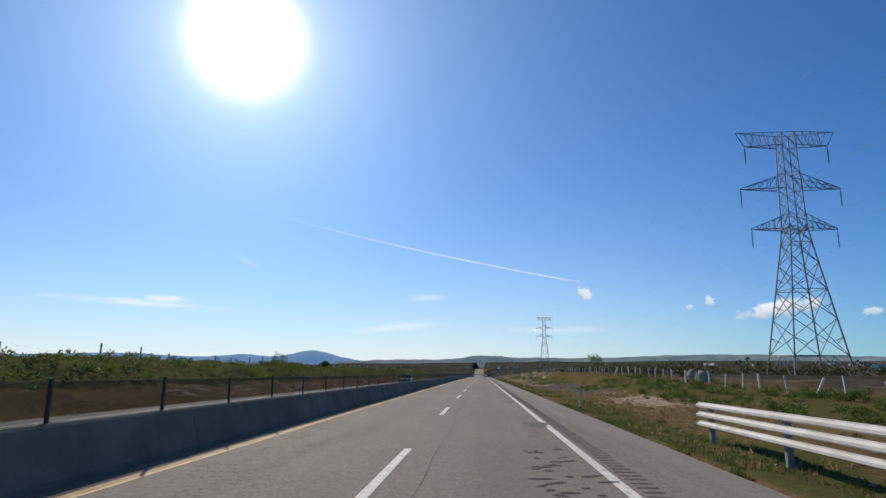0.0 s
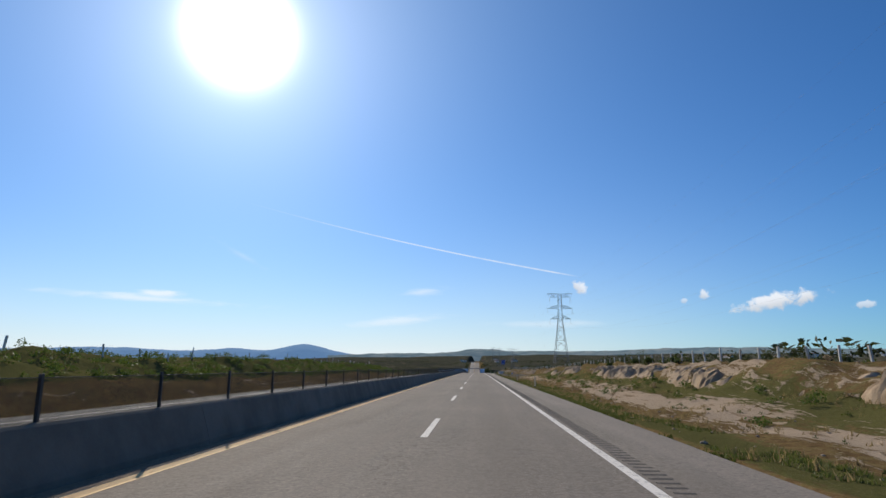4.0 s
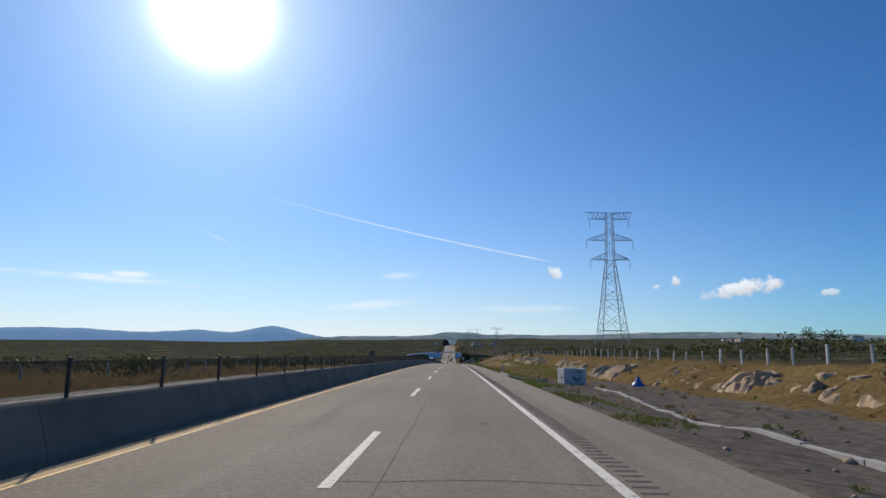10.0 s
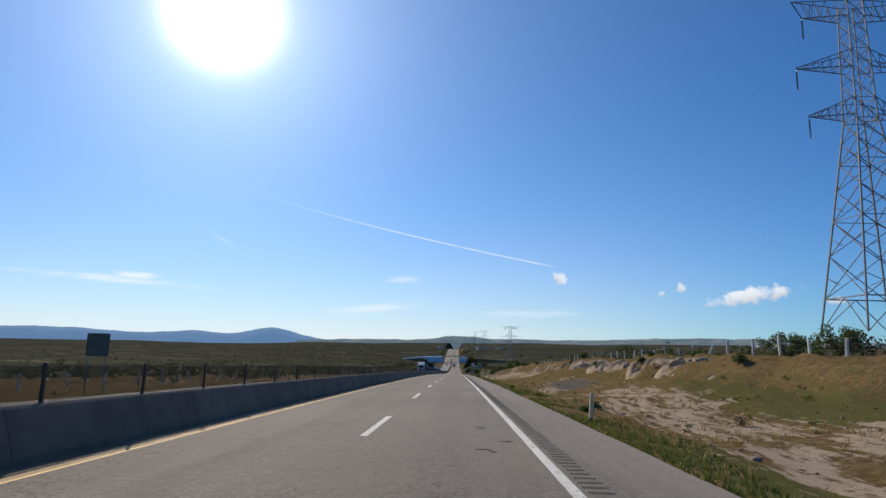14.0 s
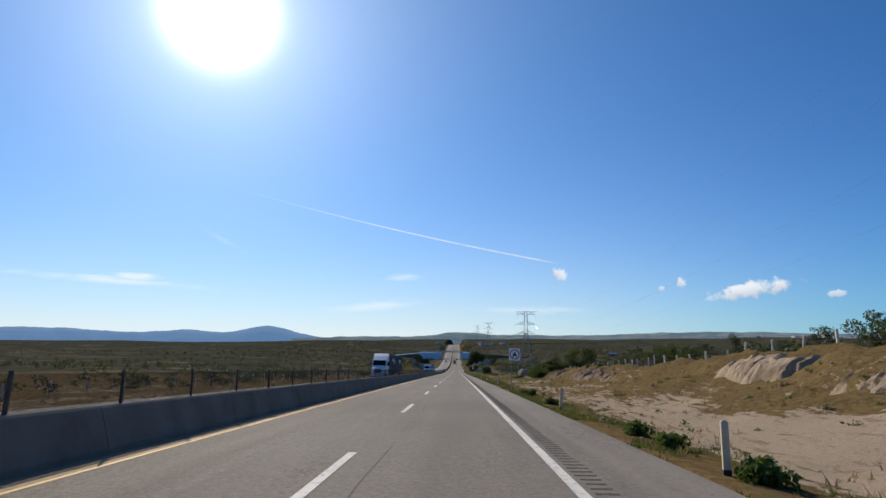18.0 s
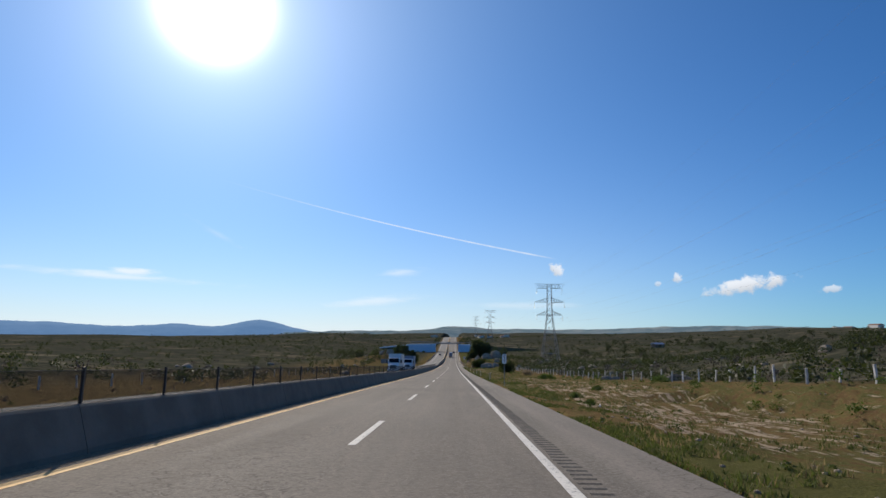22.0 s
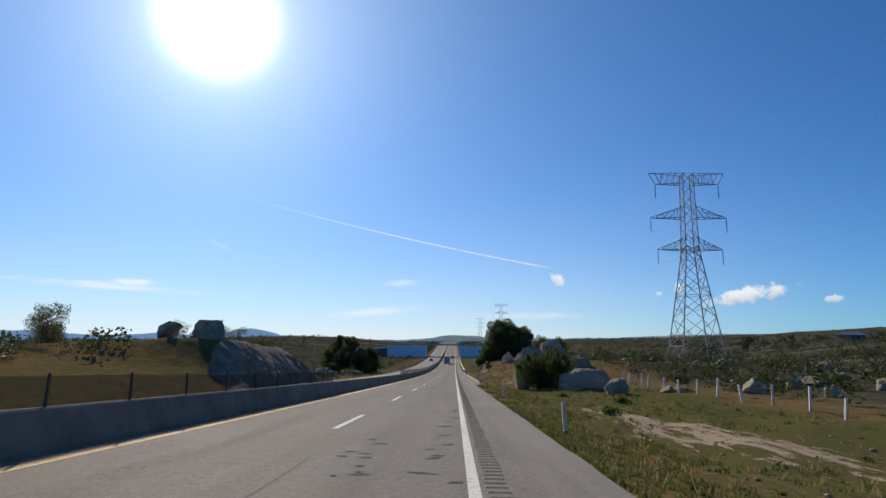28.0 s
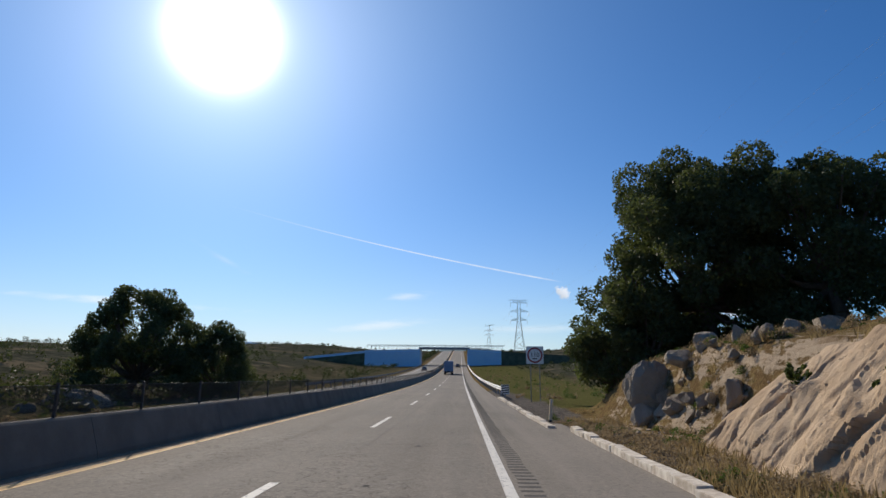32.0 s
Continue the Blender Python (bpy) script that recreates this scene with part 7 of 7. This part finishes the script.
sign("road_sign", "dark grey-green back of a large road sign on two poles", -18.4, 433, 1.32, 1.28, -8.42 - float(zr(433)), M_SIGNGREEN, (-0.5, 0.5))
sign("road_sign", "grey back of a road sign on two poles", -18, 799.5, 2.4, 1.2, 1.6, M_STEEL, (-0.9, 0.9))


# ---------------------------------------------------------------- lay-by things
def water_tank():
    x, s = 9.55, 326.3
    root = thing("water_tank", "open whitewashed concrete block tank with black scrawls", "tank", (x, s, gz(x, s) - 0.02), 11.0)
    w, d, h, t = 1.55, 1.2, 1.08, 0.14
    for name, b in (("front_wall", (-w / 2, -d / 2, 0, w / 2, -d / 2 + t, h)), ("back_wall", (-w / 2, d / 2 - t, 0, w / 2, d / 2, h)),
                    ("side_wall", (-w / 2, -d / 2 + t + 0.002, 0, -w / 2 + t, d / 2 - t - 0.002, h - 0.004)), ("side_wall", (w / 2 - t, -d / 2 + t + 0.002, 0, w / 2, d / 2 - t - 0.002, h - 0.004))):
        bm = bmesh.new()
        box(bm, *b, 0.012)
        part(name, bm, M_TANK, root)
    bm = bmesh.new()
    box(bm, -w / 2 + t, -d / 2 + t, 0.0, w / 2 - t, d / 2 - t, 0.12)
    part("tank_floor", bm, M_CONC, root)
    r = random.Random(3)
    for face in range(2):   # scrawls that cannot be read
        bm = bmesh.new()
        cx, cz = 0.0, 0.62
        for k in range(15):
            a = Vector((r.uniform(-0.42, 0.42) if face == 0 else r.uniform(-0.5, 0.5), 0, cz + r.uniform(-0.3, 0.25)))
            b = a + Vector((r.uniform(-0.34, 0.34), 0, r.uniform(-0.3, 0.3)))
            n = (b - a).normalized().cross(Vector((0, 1, 0))) * 0.024
            vs = [a - n, b - n, b + n, a + n]
            if face == 0:
                bm.faces.new([bm.verts.new((v.x, -d / 2 - 0.004 - 0.0006 * k, max(0.1, min(1.0, v.z)))) for v in vs])
            else:
                bm.faces.new([bm.verts.new((-w / 2 - 0.004 - 0.0006 * k, max(-0.55, min(0.55, v.x)), max(0.1, min(1.0, v.z)))) for v in vs])
        part("scrawl", bm, M_GRAFF, root, "black spray-painted scrawl")


water_tank()


def blue_sheet():
    x, s = 13.3, 324
    bm = bmesh.new()
    r = random.Random(8)
    n = 12
    rows = []
    for k, (h, rad) in enumerate(((0, 0.42), (0.12, 0.36), (0.3, 0.24), (0.48, 0.13), (0.62, 0.05))):
        rows.append([bm.verts.new((math.cos(6.283 * i / n) * rad * r.uniform(0.75, 1.2), math.sin(6.283 * i / n) * rad * r.uniform(0.75, 1.2), h + r.uniform(-0.02, 0.03))) for i in range(n)])
    for a, b in zip(rows[:-1], rows[1:]):
        for i in range(n):
            bm.faces.new((a[i], a[(i + 1) % n], b[(i + 1) % n], b[i]))
    bm.faces.new(rows[-1])
    bm.faces.new(rows[0][::-1])
    ob = link("plastic_sheet", finish("plastic_sheet", bm, M_TARP), "", "crumpled blue plastic sheet heaped on the lay-by", "litter")
    ob.matrix_basis = pose(x, s, gz(x, s))


blue_sheet()


def debris():
    """A fallen pole and pale boards on the verge."""
    r = random.Random(9)
    for k, (x, s, l, a) in enumerate(((10.5, 336, 3.4, 70), (9.4, 230, 1.3, 60), (12.5, 231, 0.9, 20), (11.5, 48, 0.7, 30), (13.5, 60, 1.2, 60), (8.8, 742, 0.8, 80), (9.0, 655, 0.9, 75))):
        bm = bmesh.new()
        rod(bm, (-l / 2, 0, 0.06), (l / 2, 0.02, 0.05), 0.055, 0.04, 7)
        ob = link("broken_pole", finish("broken_pole", bm, M_FPOST), "", "broken pale pole lying on the ground", "debris")
        ob.matrix_basis = pose(x, s, gz(x, s), 0, 0, a)


debris()


# ---------------------------------------------------------------- vehicles
def wheel(parent, x, y, r, w):
    bm = bmesh.new()
    bmesh.ops.create_cone(bm, cap_ends=True, segments=24, radius1=r, radius2=r, depth=w, matrix=Matrix.Translation((x, y, r)) @ Matrix.Rotation(math.pi / 2, 4, "Y"))
    bmesh.ops.bevel(bm, geom=[e for e in bm.edges if e.calc_face_angle(0) > 1], offset=0.04, segments=2, affect="EDGES")
    wh = part("wheel", bm, M_RUBBER, parent, "black tyre")
    bm = bmesh.new()
    bmesh.ops.create_cone(bm, cap_ends=True, segments=18, radius1=r * 0.58, radius2=r * 0.58, depth=w + 0.02, matrix=Matrix.Translation((x, y, r)) @ Matrix.Rotation(math.pi / 2, 4, "Y"))
    part("rim", bm, M_CHROME, wh, "metal rim")


def loft(name, rows, mat, parent, label="", bevel=0.0):
    """A body from cross-sections along y: (y, half width, z bottom, z top, half width at top)."""
    bm = bmesh.new()
    rings = []
    for y, w, z0, z1, wt in rows:
        rings.append([bm.verts.new(c) for c in ((-w, y, z0), (w, y, z0), (w, y, z0 + (z1 - z0) * 0.55), (wt, y, z1), (-wt, y, z1), (-w, y, z0 + (z1 - z0) * 0.55))])
    for a, b in zip(rings[:-1], rings[1:]):
        for i in range(6):
            bm.faces.new((a[i], a[(i + 1) % 6], b[(i + 1) % 6], b[i]))
    bm.faces.new(rings[0])
    bm.faces.new(rings[-1][::-1])
    if bevel:
        bmesh.ops.bevel(bm, geom=[e for e in bm.edges if e.is_manifold and e.calc_face_angle(0) > 0.35], offset=bevel, segments=2, affect="EDGES")
    return part(name, bm, mat, parent, label)


def slope_at(s):
    return math.degrees(math.atan2(float(zr(s + 5) - zr(s - 5)), 10))


def place(root, x, s, lift=0.0, turn=0.0):
    root.matrix_basis = pose(x, s, float(zr(s)) + lift, slope_at(s), 0, 0) @ pose(0, 0, 0, 0, 0, turn)


def cab(root, y0, paint_mat, sleeper=True):
    """A conventional lorry cab facing -y, its bumper at y0."""
    loft("bonnet", [(y0, 0.95, 0.75, 1.35, 0.85), (y0 + 0.25, 1.02, 0.7, 1.62, 0.9), (y0 + 1.5, 1.08, 0.8, 1.85, 1.0)], paint_mat, root, bevel=0.05)
    loft("cab_body", [(y0 + 1.5, 1.12, 0.7, 2.0, 1.1), (y0 + 1.55, 1.14, 0.7, 2.1, 1.1), (y0 + 2.1, 1.18, 0.7, 2.85, 1.05), (y0 + 3.3, 1.2, 0.7, 3.0 if not sleeper else 3.5, 1.1), (y0 + (4.3 if sleeper else 3.4), 1.22, 0.7, 3.9 if sleeper else 3.0, 1.15)], paint_mat, root, bevel=0.05)
    bm = bmesh.new()
    bm.faces.new([bm.verts.new(c) for c in ((-0.98, y0 + 1.50, 2.03), (0.98, y0 + 1.50, 2.03), (0.94, y0 + 2.02, 2.80), (-0.94, y0 + 2.02, 2.80))])
    bmesh.ops.solidify(bm, geom=bm.faces[:], thickness=-0.03)
    part("windscreen", bm, M_GLASS, root, "dark windscreen")
    for sg in (-1, 1):
        bm = bmesh.new()
        box(bm, sg * 1.195 - 0.02, y0 + 2.2, 2.0, sg * 1.195 + 0.03 * sg + 0.02, y0 + 2.95, 2.6, 0.01)
        part("side_window", bm, M_GLASS, root, "dark side window")
        bm = bmesh.new()
        box(bm, sg * 0.72 - 0.2, y0 - 0.03, 1.0, sg * 0.72 + 0.2, y0 + 0.1, 1.25, 0.03)
        part("headlight", bm, M_LAMP, root, "clear headlight")
        bm = bmesh.new()
        box(bm, sg * 1.42 - 0.1, y0 + 1.75, 1.95, sg * 1.42 + 0.1, y0 + 1.85, 2.55, 0.02)
        rod(bm, (sg * 1.1, y0 + 1.85, 2.2), (sg * 1.42, y0 + 1.82, 2.2), 0.02)
        part("mirror", bm, M_BLACK, root, "black side mirror")
        wheel(root, sg * 0.98, y0 + 1.0, 0.5, 0.3)
    bm = bmesh.new()
    box(bm, -0.55, y0 - 0.03, 0.95, 0.55, y0 + 0.03, 1.5, 0.02)
    part("grille", bm, M_BLACK, root, "dark grille")
    bm = bmesh.new()
    box(bm, -1.12, y0 - 0.18, 0.4, 1.12, y0 + 0.15, 0.82, 0.05)
    part("bumper", bm, paint_mat, root)


def corrugated(root, name, y0, y1, z0, z1, w, mat, label):
    """A box with ribbed sides."""
    side = [(w, y0), (w, y0 + 0.16)]
    y = y0 + 0.16
    while y + 0.28 < y1 - 0.16:
        side += [(w - 0.04, y + 0.05), (w - 0.04, y + 0.14), (w, y + 0.19), (w, y + 0.28)]
        y += 0.28
    side += [(w, y1)]
    ringp = side + [(-x, yy) for x, yy in side[::-1]]
    n = len(ringp)
    v = [(x, yy, z) for z in (z0, z1) for x, yy in ringp]
    f = [(i, (i + 1) % n, n + (i + 1) % n, n + i) for i in range(n)] + [tuple(range(n - 1, -1, -1)), tuple(range(n, 2 * n))]
    body = link(name, mesh_from(name, v, f, mat), parent=root, label=label)
    for x0 in (-w, w):
        for yy in (y0, y1):
            bm = bmesh.new()
            box(bm, x0 - 0.045, yy - 0.06, z0 - 0.02, x0 + 0.045, yy + 0.06, z1 + 0.02)
            part("corner_post", bm, mat, body)
    return body


def container_lorry():
    root = thing("lorry", "white long-nosed lorry with two dark navy corrugated containers", "truck")
    cab(root, 0.0, M_WHITEPAINT)
    y = 4.7
    for k in range(2):
        corrugated(root, "container", y, y + 10.1, 1.15, 3.72, 1.25, M_CONT, "dark navy corrugated container")
        bm = bmesh.new()
        box(bm, -0.5, y + 0.1, 0.85, 0.5, y + 10.0, 1.148)
        part("chassis", bm, M_BLACK, root, "black trailer chassis")
        for sg in (-1, 1):
            for q in (8.0, 9.3) if k else (0.7, 2.0, 8.0, 9.3):
                wheel(root, sg * 0.95, y + q, 0.5, 0.5)
        bm = bmesh.new()   # lettering and mark on the near side, as plain bars
        for a, b, c, d in ((3.6, 6.6, 2.75, 3.12), (4.6, 5.4, 3.3, 3.42), (4.6, 5.5, 2.35, 2.48), (7.4, 8.9, 2.75, 2.88), (7.4, 8.9, 2.45, 2.58)):
            n = max(1, int((b - a) / 0.42))
            for i in range(n):
                box(bm, 1.262, y + a + i * 0.42, c, 1.27, y + a + i * 0.42 + 0.3, d)
        part("marking", bm, M_SIGNWHITE, root, "white plain marking bars")
        y += 10.9
    root.matrix_basis = Matrix()
    place(root, -10.0, 601.2, -0.10)


container_lorry()


def box_lorry(x, s, long, label, box_mat):
    root = thing("lorry", label, "truck")
    cab(root, 0.0, M_WHITEPAINT, False)
    bm = bmesh.new()
    box(bm, -1.25, 3.6, 1.0, 1.25, 3.6 + long, 3.75, 0.03)
    part("cargo_box", bm, box_mat, root)
    bm = bmesh.new()
    for a, b in ((0.97, 1.05), (3.68, 3.77)):
        for sg in (-1, 1):
            box(bm, sg * 1.255 - 0.012, 3.58, a, sg * 1.255 + 0.012, 3.62 + long, b)
    part("edge_rail", bm, M_CHROME, root, "metal edge rail")
    bm = bmesh.new()
    box(bm, -0.45, 3.0, 0.6, 0.45, 3.5 + long, 0.98)
    part("chassis", bm, M_BLACK, root)
    for sg in (-1, 1):
        wheel(root, sg * 0.95, 3.6 + long - 1.8, 0.48, 0.5)
    place(root, x, s, -0.10)


box_lorry(-9.7, 740.6, 6.8, "white box lorry with a plain pale cargo body", M_WHITEPAINT)
box_lorry(-9.7, 776.5, 8.0, "white box lorry with a grey-blue cargo body", M_BLUEBOX)


def lead_lorry():
    root = thing("lorry", "grey-blue boxy lorry seen from behind on the road", "truck")
    bm = bmesh.new()
    box(bm, -1.25, 0, 0.95, 1.25, 9.0, 3.6, 0.05)
    part("cargo_box", bm, M_BLUEBOX, root)
    bm = bmesh.new()
    for sg in (-1, 1):
        box(bm, sg * 0.6 - 0.57, -0.03, 1.1, sg * 0.6 + 0.57, -0.004, 3.45)
    part("rear_door", bm, M_BLUEBOX, root)
    bm = bmesh.new()
    box(bm, -1.15, -0.05, 0.55, 1.15, 0.1, 0.75, 0.02)
    part("bumper", bm, M_BLACK, root)
    bm = bmesh.new()
    box(bm, -0.45, 0.1, 0.7, 0.45, 11.4, 0.94)
    part("chassis", bm, M_BLACK, root)
    loft("cab_body", [(9.3, 1.2, 0.6, 2.9, 1.1), (10.6, 1.2, 0.6, 2.9, 1.05), (11.3, 1.15, 0.6, 1.9, 1.0)], M_WHITEPAINT, root, bevel=0.04)
    for sg in (-1, 1):
        bm = bmesh.new()
        box(bm, sg * 1.0 - 0.12, -0.06, 0.8, sg * 1.0 + 0.12, -0.01, 0.92)
        part("tail_lamp", bm, M_TAIL, root, "red tail lamp")
        for y in (1.6, 2.8, 10.3):
            wheel(root, sg * 0.95, y, 0.5, 0.5)
    place(root, -0.4, 1080)


lead_lorry()


def car(x, s, mat, label, away=False):
    root = thing("car", label, "car")
    loft("body", [(0.0, 0.72, 0.32, 0.62, 0.68), (0.15, 0.84, 0.25, 0.72, 0.8), (1.1, 0.88, 0.22, 0.88, 0.82), (3.3, 0.88, 0.22, 0.93, 0.82), (4.2, 0.85, 0.28, 0.9, 0.78), (4.4, 0.76, 0.36, 0.8, 0.72)], mat, root, bevel=0.04)
    loft("cabin", [(1.15, 0.76, 0.84, 0.87, 0.74), (1.75, 0.76, 0.84, 1.38, 0.6), (2.9, 0.76, 0.86, 1.42, 0.6), (3.75, 0.74, 0.88, 0.95, 0.7)], M_GLASS, root, "dark glazed cabin", bevel=0.02)
    bm = bmesh.new()
    box(bm, -0.58, 1.8, 1.385, 0.58, 2.95, 1.44, 0.02)
    part("roof", bm, mat, root)
    for sg in (-1, 1):
        for y in (0.85, 3.45):
            wheel(root, sg * 0.78, y, 0.32, 0.2)
        bm = bmesh.new()
        box(bm, sg * 0.58 - 0.16, 0.0, 0.56, sg * 0.58 + 0.16, 0.1, 0.68, 0.02)
        part("headlight", bm, M_LAMP, root, "clear headlight")
        bm = bmesh.new()
        box(bm, sg * 0.6 - 0.14, 4.34, 0.66, sg * 0.6 + 0.14, 4.43, 0.78, 0.02)
        part("tail_lamp", bm, M_TAIL, root, "red tail lamp")
    if away:
        place(root, x, s, 0.0, 180.0)
    else:
        place(root, x, s, -0.10)


car(-9.6, 86.5, M_SILVER, "silver-blue saloon car on the opposite carriageway")
car(-9.4, 1120, M_CARPAINT, "dark saloon car coming down the opposite carriageway")
car(1.8, 1165, M_CARPAINT, "small dark car far ahead on the road", True)


# ---------------------------------------------------------------- houses far off
def house(x, s, w, d, h, k):
    root = thing("house", "small pale house among the scrub far off", "house", (x, s, gz(x, s) - 0.2), 17 * k, "far houses")
    bm = bmesh.new()
    box(bm, -w / 2, -d / 2, 0, w / 2, d / 2, h)
    part("wall", bm, M_HOUSE, root)
    bm = bmesh.new()
    if k % 2:
        box(bm, -w / 2 - 0.2, -d / 2 - 0.2, h + 0.002, w / 2 + 0.2, d / 2 + 0.2, h + 0.25)
        part("roof", bm, M_HOUSE, root)
    else:
        v = [bm.verts.new(c) for c in ((-w / 2 - 0.3, -d / 2 - 0.3, h), (w / 2 + 0.3, -d / 2 - 0.3, h), (w / 2 + 0.3, d / 2 + 0.3, h), (-w / 2 - 0.3, d / 2 + 0.3, h), (-w / 2 - 0.3, 0, h + 1.4), (w / 2 + 0.3, 0, h + 1.4))]
        for f in ((0, 1, 5, 4), (2, 3, 4, 5), (0, 4, 3), (1, 2, 5), (3, 2, 1, 0)):
            bm.faces.new([v[i] for i in f])
        part("roof", bm, M_ROOF, root, "clay tile roof")
    for i in (-1, 1):
        bm = bmesh.new()
        box(bm, i * w * 0.25 - 0.5, -d / 2 - 0.04, 0.9, i * w * 0.25 + 0.5, -d / 2 - 0.004, 2.0)
        part("window", bm, M_GLASS, root, "dark window")


def blue_roof_house(x, s):
    root = thing("house", "small low house with a blue sheet-metal roof in the scrub", "house", (x, s, gz(x, s) - 0.2), 20)
    bm = bmesh.new()
    box(bm, -3.2, -2.2, 0, 3.2, 2.2, 2.3)
    part("wall", bm, M_CRAG, root, "brown block wall")
    bm = bmesh.new()
    v = [bm.verts.new(c) for c in ((-3.6, -2.6, 2.25), (3.6, -2.6, 2.25), (3.6, 2.6, 2.25), (-3.6, 2.6, 2.25), (-3.6, 0, 3.3), (3.6, 0, 3.3))]
    for f in ((0, 1, 5, 4), (2, 3, 4, 5), (0, 4, 3), (1, 2, 5), (3, 2, 1, 0)):
        bm.faces.new([v[i] for i in f])
    part("roof", bm, M_BLUEBOX, root, "blue sheet-metal roof")
    bm = bmesh.new()
    box(bm, -0.5, -2.25, 0.1, 0.5, -2.204, 2.0)
    part("door", bm, M_DARKSTEEL, root, "dark door")


blue_roof_house(124, 985)
rh = random.Random(21)
for k in range(26):
    house(rh.uniform(480, 950), rh.uniform(700, 1500), rh.uniform(8, 20), rh.uniform(6, 10), rh.uniform(4.0, 7.0), k)
for k in range(10):
    house(rh.uniform(-60, 160), rh.uniform(1900, 2600), rh.uniform(8, 18), rh.uniform(8, 12), rh.uniform(3, 6), k)
